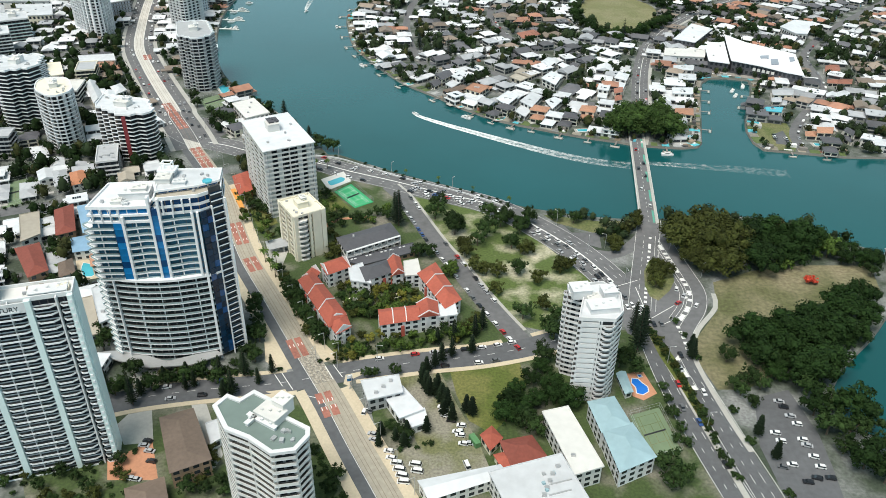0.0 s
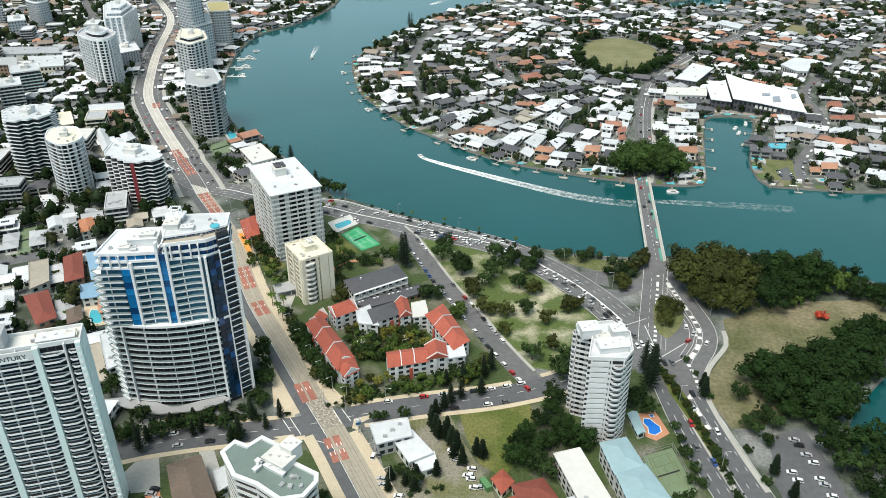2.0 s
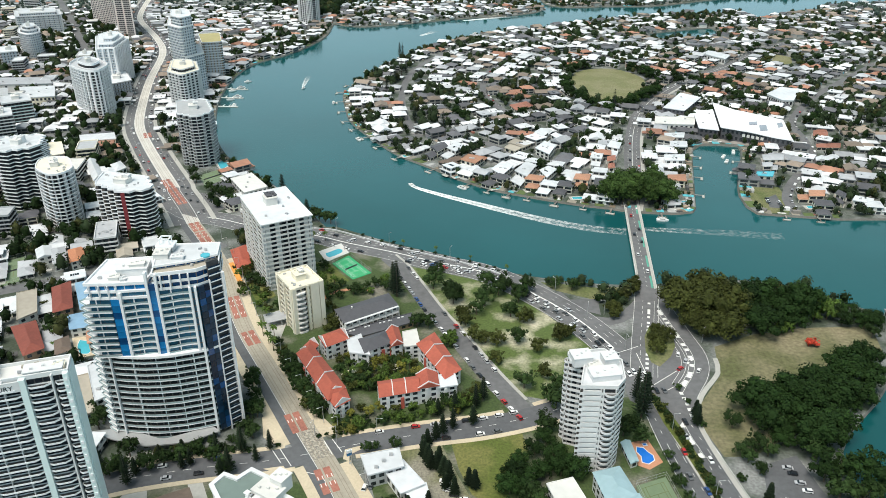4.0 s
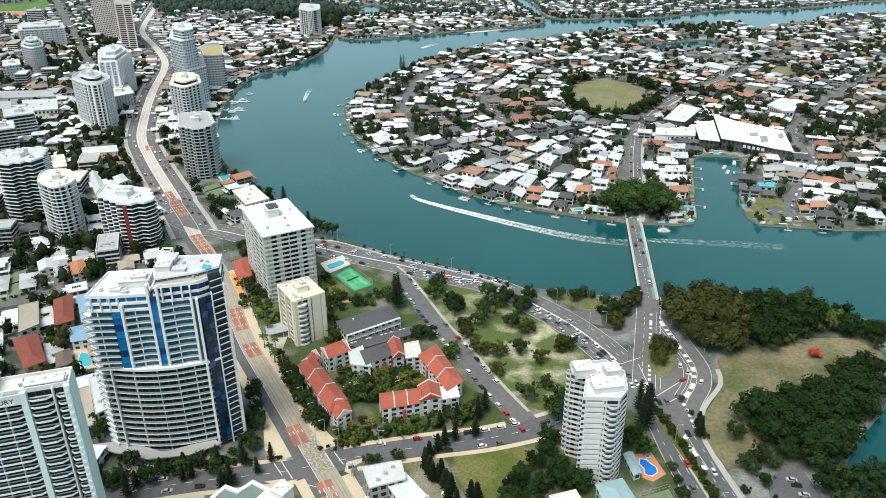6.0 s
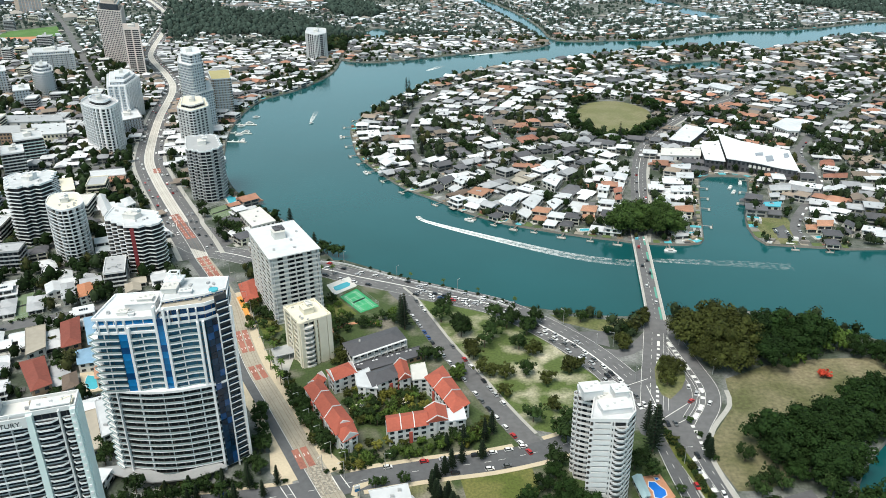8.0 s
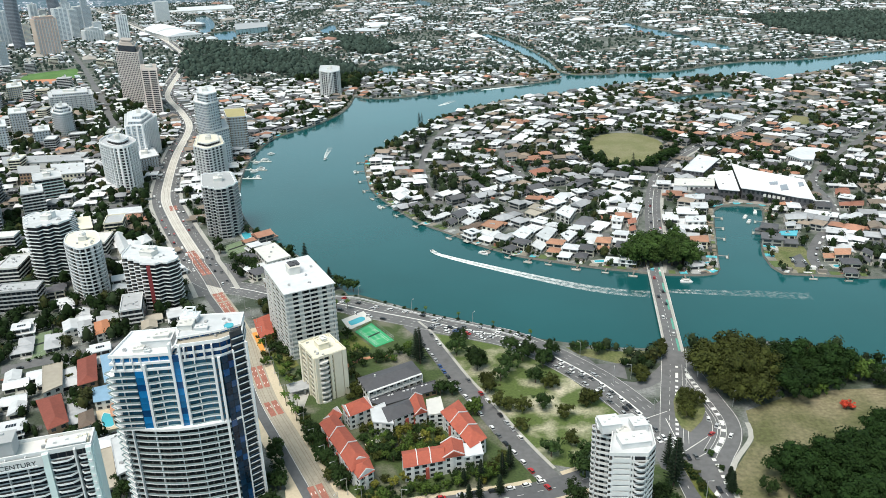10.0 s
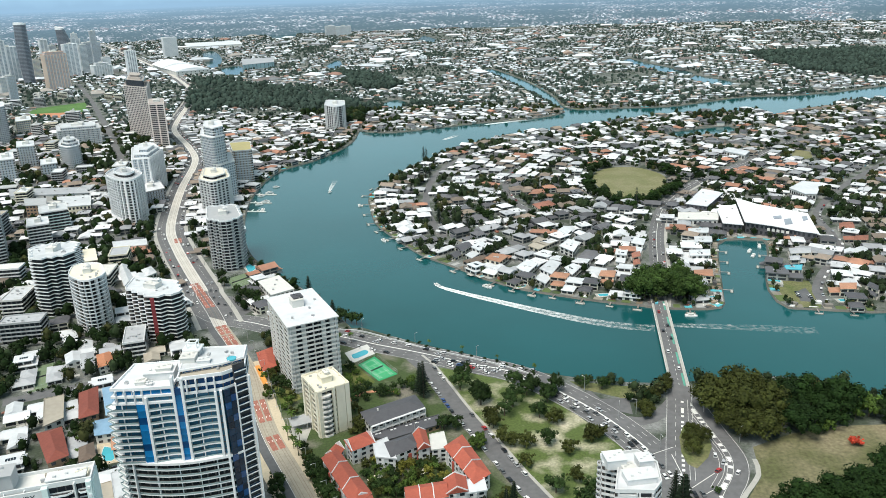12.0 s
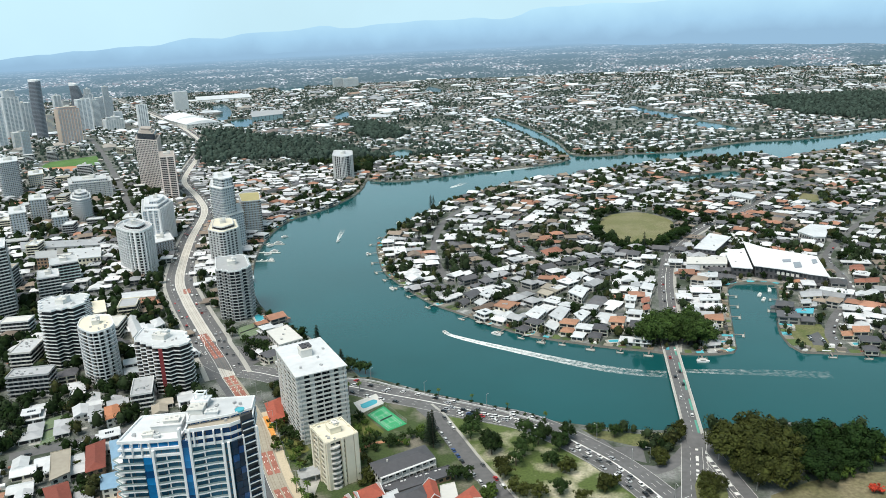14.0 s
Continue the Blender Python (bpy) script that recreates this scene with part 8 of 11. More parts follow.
for k, (x, y, a) in enumerate(LAMP_SPOTS):
    m = pose(x, y, 0, 0, 0, a)
    if k == 0:
        LAMP.matrix_basis = m
    else:
        copy_thing(LAMP, m)

# ---------------------------------------------------------------- trees
def leaves(centres, n, size, rnd, flat=0.6):
    """Many small leaf sprays spread through round lobes."""
    v, f = [], []
    for _ in range(n):
        cx, cy, cz, r, rz = rnd.choice(centres)
        while True:
            p = Vector((rnd.gauss(0, 1), rnd.gauss(0, 1), rnd.gauss(0.25, 0.9)))
            if p.length > 0.1:
                break
        p.normalize()
        u = rnd.uniform(0.6, 1.12)
        q = Vector((cx + p.x * r * u, cy + p.y * r * u, cz + p.z * rz * u))
        nrm = (p + Vector((rnd.uniform(-1, 1), rnd.uniform(-1, 1), rnd.uniform(-0.4, 1.2))) * flat).normalized()
        a = nrm.orthogonal().normalized()
        b = nrm.cross(a)
        t = rnd.uniform(0, 6.28)
        a, b = a * math.cos(t) + b * math.sin(t), b * math.cos(t) - a * math.sin(t)
        w, h = size * rnd.uniform(0.6, 1.3), size * rnd.uniform(0.5, 1.0)
        k = len(v)
        v += [tuple(q - a * w * 0.5), tuple(q + b * h * 0.5 - nrm * 0.1), tuple(q + a * w * 0.55), tuple(q - b * h * 0.5 - nrm * 0.12)]
        f.append((k, k + 1, k + 2, k + 3))
    return v, f


def lump(v, f, cx, cy, cz, r, rz, rnd, seg=7):
    """The dense uneven inside of one lobe of a crown."""
    k = len(v)
    v.append((cx, cy, cz - rz))
    for zz, rr in ((-0.6, 0.8), (0.05, 1.0), (0.62, 0.78)):
        for j in range(seg):
            a = 6.283 * j / seg + rnd.uniform(-0.2, 0.2)
            u = rr * rnd.uniform(0.82, 1.08)
            v.append((cx + r * u * math.cos(a), cy + r * u * math.sin(a), cz + rz * (zz + rnd.uniform(-0.1, 0.1))))
    v.append((cx, cy, cz + rz))
    last = k + 1 + 3 * seg
    for j in range(seg):
        i = (j + 1) % seg
        f.append((k, k + 1 + i, k + 1 + j))
        for row in (0, 1):
            a0 = k + 1 + row * seg
            f.append((a0 + j, a0 + i, a0 + seg + i, a0 + seg + j))
        f.append((last, last - seg + j, last - seg + i))


def leaf_mesh(name, v, f, material):
    me = bpy.data.meshes.new(name)
    me.from_pydata(v, [], f)
    me.materials.append(material)
    return me


def broad_tree(name, label, seed, r, h, material, n=430, size=1.25, lobes=7):
    """A tapered trunk, limbs, and a crown of uneven lobes with smaller ones at its edge."""
    rnd = random.Random(seed)
    top = thing(name, label, "tree")
    s = Shape()
    s.tube(0, 0, 0, h * 0.5, 0.045 * h * 0.8, 0.02 * h, 7)
    centres = [(rnd.uniform(-0.1, 0.1) * r, rnd.uniform(-0.1, 0.1) * r, h * 0.64, r * 0.5, h * 0.3)]
    for k in range(lobes):
        a = 6.28 * k / lobes + rnd.uniform(-0.5, 0.5)
        d = r * rnd.uniform(0.36, 0.74)
        z = h * rnd.uniform(0.36, 0.78)
        centres.append((d * math.cos(a), d * math.sin(a), z, r * rnd.uniform(0.22, 0.46), h * rnd.uniform(0.12, 0.25)))
        p, q = Vector((0, 0, h * 0.35)), Vector((d * math.cos(a), d * math.sin(a), z))
        w = 0.012 * h
        for e in (Vector((w, 0, 0)), Vector((0, w, 0))):
            s.face([tuple(p - e), tuple(p + e), tuple(q + e * 0.4), tuple(q - e * 0.4)])
    for k in range(lobes):
        # tufts that break the outline
        a = rnd.uniform(0, 6.28)
        d = r * rnd.uniform(0.5, 0.98)
        centres.append((d * math.cos(a), d * math.sin(a), h * rnd.uniform(0.34, 0.8), r * rnd.uniform(0.1, 0.24), h * rnd.uniform(0.07, 0.14)))
    s.link("trunk", M["bark"], top)
    spread = [c for c in centres for _ in range(max(1, int(10 * c[3] / r)))]
    v, f = leaves(spread, n, size, rnd, 0.75)
    for cx, cy, cz, rr, rz in centres[:lobes + 1]:
        lump(v, f, cx, cy, cz, rr * 0.66, rz * 0.66, rnd, 6)
    part("crown", leaf_mesh("crown", v, f, M[material]), top)
    return top


def pine_tree(name, label, seed, r, h):
    rnd = random.Random(seed)
    top = thing(name, label, "tree")
    s = Shape()
    s.tube(0, 0, 0, h * 0.97, 0.02 * h, 0.004 * h, 7)
    s.link("trunk", M["bark"], top)
    v, f = [], []
    tiers = 13
    for k in range(tiers):
        z = h * (0.12 + 0.86 * k / tiers)
        rr = r * (1 - k / tiers) ** 0.8 + 0.3
        for j in range(8):
            a = 6.28 * j / 8 + k * 0.7 + rnd.uniform(-0.2, 0.2)
            ln = rr * rnd.uniform(0.75, 1.1)
            for part_k in range(3):
                u = (part_k + 0.7) / 3.2
                q = Vector((math.cos(a) * ln * u, math.sin(a) * ln * u, z + 0.25 * ln * u))
                d, e = Vector((math.cos(a), math.sin(a), 0.2)), Vector((-math.sin(a), math.cos(a), 0))
                w = 0.55 * (1.3 - u) + 0.2
                i = len(v)
                v += [tuple(q - d * ln * 0.2), tuple(q - e * w), tuple(q + d * ln * 0.24), tuple(q + e * w)]
                f.append((i, i + 1, i + 2, i + 3))
    part("crown", leaf_mesh("crown", v, f, M["leafpine"]), top)
    return top


def palm_tree(name, label, seed, h):
    rnd = random.Random(seed)
    top = thing(name, label, "tree")
    s = Shape()
    s.tube(0, 0, 0, h, 0.22, 0.14, 7)
    s.link("trunk", M["bark"], top)
    v, f = [], []
    for j in range(15):
        a = 6.28 * j / 15 + rnd.uniform(-0.2, 0.2)
        ln = rnd.uniform(2.0, 2.9)
        up = rnd.uniform(-0.1, 0.9)
        last = None
        for k in range(5):
            u = k / 4
            q = Vector((math.cos(a) * ln * u, math.sin(a) * ln * u, h + up * ln * u - 1.5 * u * u))
            e = Vector((-math.sin(a), math.cos(a), 0)) * (0.5 * (1 - (u - 0.4) ** 2))
            if last:
                i = len(v)
                v += [tuple(last[0] - last[1]), tuple(last[0] + last[1]), tuple(q + e), tuple(q - e)]
                f.append((i, i + 1, i + 2, i + 3))
            last = (q, e)
    part("crown", leaf_mesh("crown", v, f, M["leaf3"]), top)
    return top


TREES = {
    "dark": [broad_tree("broadleaf_tree", "dark green rounded broadleaf tree", k, 5.0, 9.5, "leaf", 520, 0.9) for k in range(3)],
    "olive": [broad_tree("broadleaf_tree", "olive green spreading tree", 20 + k, 4.6, 7.5, "leaf2", 380, 1.0) for k in range(2)],
    "bright": [broad_tree("broadleaf_tree", "fresh green leafy tree", 40 + k, 4.2, 7.5, "leaf3", 380, 1.0) for k in range(2)],
    "lime": [broad_tree("broadleaf_tree", "small garden tree with yellow-green leaves", 50 + k, 4.0, 7.0, "leaflime", 380, 1.0) for k in range(2)],
    "bush": [broad_tree("bush", "low dark green bush", 60 + k, 2.2, 3.0, "leaf", 210, 0.8, 4) for k in range(2)],
    "big": [broad_tree("fig_tree", "large dark green riverside tree", 80 + k, 7.5, 11.5, "leafdeep", 1500, 0.95, 10) for k in range(3)],
    "bigolive": [broad_tree("fig_tree", "large brownish green riverside tree", 90 + k, 7.5, 11.5, "leaf2", 1500, 0.95, 10) for k in range(2)],
    "biggreen": [broad_tree("fig_tree", "large spreading green tree", 86 + k, 7.5, 11.5, "leafmid", 1500, 0.95, 10) for k in range(2)],
    "pine": [pine_tree("pine_tree", "tall dark conical pine tree", 3, 3.6, 20), pine_tree("pine_tree", "tall dark conical pine tree", 5, 3.0, 15)],
    "cypress": [pine_tree("cypress_tree", "narrow dark green conifer", 8, 1.9, 9)],
    "palm": [palm_tree("palm_tree", "palm tree with a tuft of fronds", 4, 8)],
    "flame": [broad_tree("flame_tree", "flowering tree with a bright red crown", 70, 4.6, 6.0, "flame", 420, 1.1)],
}
USED = set()
TREE_SPOTS = []
tree_rnd = random.Random(7)


def plant(kind, x, y, size=1.0):
    protos = TREES[kind]
    proto = protos[tree_rnd.randrange(len(protos))]
    m = pose(x, y, 0, 0, 0, tree_rnd.uniform(0, 360))
    TREE_SPOTS.append((x, y))
    if proto.name not in USED:
        USED.add(proto.name)
        proto.matrix_basis = m
        proto.scale = (size, size, size * tree_rnd.uniform(0.9, 1.1))
        return proto
    ob = copy_thing(proto, m)
    ob.scale = (size, size, size * tree_rnd.uniform(0.9, 1.1))
    return ob


def plant_list(kind, spots, size=1.0, spread=0.15):
    for x, y in spots:
        plant(kind, x, y, size * tree_rnd.uniform(1 - spread, 1 + spread))


def plant_in(kinds, poly, n, gap, size=1.0, spread=0.2, seed=1):
    rnd = random.Random(seed)
    xs, ys = [p[0] for p in poly], [p[1] for p in poly]
    spots = []
    for _ in range(n * 40):
        x, y = rnd.uniform(min(xs), max(xs)), rnd.uniform(min(ys), max(ys))
        if len(spots) >= n:
            break
        if inside(poly, [x], [y])[0] and all((x - a) ** 2 + (y - b) ** 2 > gap * gap for a, b in spots):
            spots.append((x, y))
            plant(rnd.choice(kinds), x, y, size * rnd.uniform(1 - spread, 1 + spread))


def plant_along(kind, pts, off, step, size=1.0, seed=1, skip=0.0):
    rnd = random.Random(seed)
    run = 0.0
    sd = sides(pts)
    for (x0, y0, d0, n0), (x1, y1, d1, n1) in zip(sd, sd[1:]):
        run += math.hypot(x1 - x0, y1 - y0)
        if run > step:
            run = 0.0
            if rnd.random() >= skip:
                plant(kind, x0 + n0.x * off + rnd.uniform(-1, 1), y0 + n0.y * off + rnd.uniform(-1, 1), size * rnd.uniform(0.8, 1.2))


# park beside the river road
plant_list("dark", [(-3.6, 423.9), (-5.1, 410.7), (27.8, 411.8), (37.9, 407.2), (45.5, 393.9), (51.8, 407.7), (19.9, 380.1), (40.7, 350.9), (40.5, 309.8), (6.9, 392.6), (54.2, 294.2), (5.2, 402.7), (34.2, 402.3), (39.4, 377.6), (25.2, 389.9)], 1.3)
plant_list("big", [(46.7, 400.6), (8.6, 396.0)], 0.8)
plant_list("olive", [(23.7, 350.5), (29.8, 349.0), (11.7, 376.7), (13.2, 367.6), (64.1, 353.3), (67.5, 355.7), (46.4, 371.6), (48.7, 372.9), (17.6, 353.1), (51.3, 343.0), (28.3, 331.7), (51.4, 319.7)], 1.15)
plant_list("pine", [(-29.0, 405.1), (-26.8, 401.7), (93.1, 286.6), (96.8, 295.3)], 1.25)
plant_list("dark", [(69.5, 411.8), (79.4, 408.6), (-12.5, 369.8), (-14.0, 366.8), (-7.6, 367.0)], 1.0)
plant_list("bright", [(5.2, 352.7), (3.6, 347.1), (81.5, 410.7), (190.5, 359.3), (185.8, 356.9)], 1.0)
plant_list("flame", [(198.4, 346.1)], 0.85)
plant_list("bigolive", [(99.4, 376.3), (106.3, 395.8), (114.5, 402.8), (98.9, 382.5), (115.5, 348.8), (118.5, 358.0), (121.4, 352.5), (114.2, 340.8), (117.6, 409.8)], 0.66)
plant_in(["bigolive"], [(132.8, 385.7), (143.4, 393.8), (163.6, 394.5), (167.8, 380.5), (158.1, 355.9), (138.9, 353.6), (130.1, 364.8)], 11, 9, 1.5, 0.3, seed=3)
plant_in(["big"], [(171.6, 383.1), (186.2, 392.5), (204.3, 387.9), (205.1, 376.7), (194.6, 362.7), (166.1, 352.2)], 10, 9, 1.45, 0.3, seed=4)
plant_in(["bright"], [(207.6, 383.0), (223.2, 378.5), (218.3, 369.9), (204.0, 370.6)], 6, 5, 1.25, seed=5)
plant_in(["dark", "big"], [(224.3, 381.0), (245.1, 373.1), (239.4, 361.1), (218.0, 366.3)], 8, 6, 0.9, seed=25)
plant_in(["big"], WOOD_B, 40, 7, 1.12, 0.35, seed=6)
plant_in(["dark"], WOOD_B, 16, 5, 1.0, 0.3, seed=26)
plant_in(["big", "dark"], WOOD_C, 14, 8, 1.15, seed=8)
plant_list("dark", [(133.0, 279.2), (138.4, 263.7), (132.1, 256.1), (134.7, 249.0), (130.8, 259.7), (142.2, 260.0), (235.0, 353.8)], 0.9)
plant_list("cypress", [(118.5, 287.2), (117.3, 280.9), (131.4, 232.1), (134.3, 219.2)], 1.2)
# about the white tower and the pool
plant_list("big", [(40.4, 261.3), (48.8, 257.8), (33.5, 253.8), (41.7, 248.6), (29.2, 244.9), (50.2, 248.8), (46.2, 269.1), (56.4, 249.0), (35.0, 241.6), (27.6, 238.0)], 0.78)
plant_list("dark", [(52.0, 298.6), (57.2, 307.9), (47.0, 277.1), (57.6, 277.4), (86.6, 278.1), (81.9, 274.0), (88.9, 270.2), (88.4, 211.0), (93.5, 207.3), (89.3, 203.4), (39.9, 230.1), (35.5, 233.3)], 1.08)
plant_along("bush", smooth([(102.3, 303.0), (106.3, 280.7), (109.7, 257.4), (112.3, 234.5), (115.5, 205.0)], 1.0), 0, 2.6, 0.95, 4)
plant_along("olive", smooth([(102.6, 300.0), (106.6, 279.0), (109.9, 256.0), (112.3, 236.0)], 1.0), 0, 9.0, 0.5, 14)
plant_along("bush", EAST_B, -7.0, 5, 1.0, 5, 0.3)
plant_list("pine", [(93.6, 299.6), (94.9, 295.2)], 0.9)
plant_list("dark", [(98.4, 259.0), (98.5, 251.0), (99.0, 241.3), (99.7, 232.7), (100.1, 225.1), (96.6, 227.6), (97.5, 243.0)], 0.62)
plant_list("dark", [(-107.7, 262.3), (-92.7, 253.0), (-85.6, 273.8), (-99.4, 259.5), (-113.1, 259.2), (-119.9, 256.8), (-126.3, 253.7), (-136.6, 261.6), (-137.2, 253.4)], 0.95)
plant_list("pine", [(-90.5, 250.9), (-93.5, 249.1), (-130.0, 250.0), (-131.5, 244.3)], 0.8)
# about the vacant lot and the shop
plant_list("cypress", [(-6.2, 256.5), (-8.1, 260.2), (-2.4, 253.0), (1.4, 240.8), (5.0, 237.5), (-1.3, 256.6), (2.5, 246.0), (-4.9, 252.9), (13.4, 241.1), (11.0, 242.7), (-8.2, 264.7), (-6.5, 267.9), (0.6, 248.7)], 1.2)
plant_list("cypress", [(-24.7, 222.5), (-24.1, 228.7), (-18.1, 225.7), (-14.5, 222.7), (-5.6, 230.7), (-13.6, 229.0)], 0.9)
plant_list("dark", [(-33.2, 264.1), (-29.4, 265.4), (-20.5, 266.0), (-20.8, 232.0), (-16.0, 228.9), (-13.5, 226.4)], 0.6)
# avenue at the corner
plant_list("pine", [(5.0, 279.3), (14.3, 282.5), (-2.8, 271.9), (0.3, 276.0)], 0.75)
plant_list("pine", [(6.0, 290.2), (16.0, 294.2), (19.8, 300.7), (-1.9, 288.5)], 0.8)
plant_list("olive", [(14.8, 302.1), (17.7, 306.8), (11.9, 297.5)], 0.8)
# garden of the holiday apartments
plant_in(["olive", "bright", "palm", "lime", "dark"], [(-57.6, 334.5), (-43.0, 337.6), (-18.9, 338.3), (-7.9, 318.1), (-11.9, 310.7), (-37.2, 307.7), (-45.9, 309.8)], 62, 3.2, 0.7, seed=11)
plant_in(["dark", "olive"], [(-85.8, 341.8), (-76.9, 334.0), (-56.0, 291.4), (-59.1, 284.8), (-70.4, 304.5)], 18, 5, 0.75, seed=12)
plant_in(["olive", "bright", "dark", "lime"], [(-52.0, 291.5), (-38.6, 294.0), (-16.7, 292.4), (5.1, 297.3), (13.5, 306.7), (17.3, 293.2), (-21.5, 281.6), (-47.2, 274.8)], 20, 5, 0.6, seed=13)
plant_in(["dark", "olive", "bright"], [(-133.7, 438.6), (-123.9, 446.9), (-104.7, 406.1), (-94.1, 386.2), (-102.6, 379.5), (-121.7, 405.5)], 18, 5, 0.75, seed=14)
plant_in(["dark", "bright"], [(-82.3, 440.3), (-71.4, 440.7), (-64.5, 414.5), (-50.2, 411.4), (-33.6, 421.4), (-32.7, 408.4), (-61.9, 393.8), (-73.9, 407.1)], 18, 5, 0.7, seed=15)
plant_list("palm", [(-98.3, 358.3), (-93.5, 349.9), (-91.5, 355.6), (-89.7, 343.3), (-99.4, 373.3), (-87.9, 478.0), (-80.2, 478.3)], 1.0)
plant_list("olive", [(-60.3, 380.8), (-62.4, 371.4), (-54.4, 371.6), (-66.1, 387.0)], 0.8)
plant_list("olive", [(-60.5, 366.8), (-57.2, 370.9), (-63.3, 363.3), (-84.6, 339.4), (-77.4, 322.2), (-70.0, 308.6), (-66.8, 406.5)], 0.75)
plant_list("dark", [(-88.7, 348.5), (-80.8, 330.1), (-73.6, 313.7), (-52.0, 409.1), (-45.3, 411.8), (-67.8, 398.3), (-74.9, 435.9)], 0.7)
plant_in(["bush", "bright", "bush"], [(-52.0, 291.0), (-30.0, 289.5), (10.0, 298.5), (13.5, 306.0), (17.0, 294.0), (-21.5, 282.6), (-47.0, 276.5)], 30, 3.0, 0.8, seed=53)
plant_in(["bush", "dark"], [(-80.0, 326.0), (-74.5, 327.0), (-54.5, 288.0), (-57.5, 285.5)], 16, 3.0, 0.85, seed=54)
# at the foot of the blue tower
plant_list("dark", [(-93.1, 308.6), (-90.0, 301.7), (-87.5, 294.9), (-86.6, 288.4), (-90.3, 290.5), (-94.4, 318.2), (-89.6, 277.8), (-95.8, 315.7)], 0.85)
plant_along("pine", CROSS[6:34], -7.6, 10, 0.72, 6, 0.1)
plant_along("bush", CROSS[6:34], -8.2, 4, 0.9, 61, 0.2)
plant_list("pine", [(-108.4, 256.0), (-80.8, 258.5), (-111.6, 254.0)], 0.6)
for hedge in ([(-130.5, 260.3), (-121.5, 262.0), (-109.4, 263.8), (-97.1, 265.7), (-87.4, 267.8)], [(-17.8, 220.8), (-7.6, 222.8), (-1.9, 224.2)], [(-125.0, 212.8), (-120.9, 215.6), (-122.6, 221.9)], [(-163.7, 203.4), (-147.5, 205.7), (-129.8, 210.7)], [(-51.3, 220.4), (-44.7, 210.1), (-36.4, 196.5)], [(-271.8, 413.4), (-258.8, 422.7)], [(-57.6, 274.5), (-47.2, 274.8), (-35.8, 278.3)]):
    plant_along("bush", smooth(hedge, 1.0), 0, 2.6, 0.62, 9)
plant_in(["dark", "olive"], [(-135.8, 266.7), (-88.3, 271.8), (-86.8, 265.1), (-133.2, 259.1)], 12, 5, 0.5, seed=16)
plant_list("dark", [(-163.9, 293.0), (-158.7, 286.6), (-157.6, 280.2), (-156.8, 288.8), (-141.0, 249.7), (-139.9, 253.4)], 0.9)
plant_in(["dark", "olive", "bush"], [(-165.2, 202.0), (-125.0, 212.8), (-121.1, 214.4), (-115.5, 189.7), (-158.7, 188.8)], 22, 4, 0.6, seed=17)
plant_in(["dark", "bush"], [(-53.2, 221.8), (-47.0, 218.9), (-34.9, 196.5), (-35.6, 181.3), (-47.1, 204.4)], 18, 4, 0.7, seed=18)
plant_in(["olive", "dark"], [(-99.2, 211.9), (-89.7, 218.0), (-79.5, 195.1), (-96.3, 194.8)], 10, 5, 0.7, seed=19)
plant_in(["dark", "olive", "palm"], [(-246.6, 408.5), (-221.9, 375.8), (-213.5, 363.7), (-207.3, 335.6), (-198.5, 335.8), (-211.6, 352.1), (-229.6, 381.9)], 8, 5, 0.6, seed=20)
plant_list("dark", [(-226.7, 447.3), (-232.5, 455.4), (-267.4, 445.9), (-260.2, 438.1), (-232.5, 495.7), (-227.1, 486.5)], 0.85)
# riverside by the broad block
plant_list("pine", [(-97.8, 513.7), (-125.0, 563.4)], 1.15)
plant_list("dark", [(-89.2, 514.0), (-84.7, 511.2), (-80.2, 508.4), (-94.3, 520.9), (-173.1, 561.4), (-166.8, 553.6), (-160.9, 547.1), (-178.4, 564.6), (-184.9, 572.6), (-173.8, 573.1), (-165.7, 561.7), (-201.1, 590.4), (-207.0, 602.9)], 1.0)
# clump at the far end of the bridge
plant_list("biggreen", [(130.3, 549.0), (135.8, 546.0), (139.5, 542.9), (159.1, 542.6), (165.2, 542.8), (171.5, 547.4), (138.3, 564.0), (167.6, 560.6), (167.5, 575.7), (145.1, 571.2), (145.9, 557.5), (158.6, 555.7)], 1.65, 0.08)
plant_along("bush", WALL_LINE, -3.2, 4.5, 0.62, 71, 0.2)
plant_along("palm", WALL_LINE[6:], -3.4, 23.0, 0.6, 72, 0.2)
# about the small greens
plant_list("bigolive", [(482.5, 1080.4), (490.0, 1062.0), (452.3, 1072.5), (484.5, 1038.2), (468.6, 1002.8), (433.3, 1044.9), (433.0, 1020.0)], 0.8)
plant_list("big", [(527.2, 1044.4), (514.2, 1006.1), (303.0, 1037.2), (314.9, 1060.2), (290.0, 1000.3), (307.3, 896.3), (304.3, 917.5), (322.9, 915.4), (330.7, 854.4), (327.7, 827.5), (397.3, 828.4), (394.1, 811.3)], 0.8)
# round the oval
for ring in (smooth([(149.1, 918.3), (146.4, 868.9), (152.9, 832.5), (163.4, 809.7), (176.7, 792.1), (185.0, 786.6)], 8), smooth([(201.6, 811.4), (218.0, 828.1), (238.9, 855.1), (253.6, 884.9)], 8), smooth([(158.0, 947.0), (169.1, 970.5), (182.4, 988.0), (193.5, 999.7)], 8), smooth([(240.3, 984.6), (254.8, 955.9), (256.1, 918.8)], 8)):
    plant_along("big", ring, 0, 11, 0.95, 30)
plant_along("biggreen", smooth([(154.0, 838.0), (166.0, 822.0), (182.0, 812.0), (200.0, 822.0), (218.0, 838.0), (234.0, 862.0), (244.0, 882.0)], 4), 2.0, 11, 0.85, 33, 0.12)
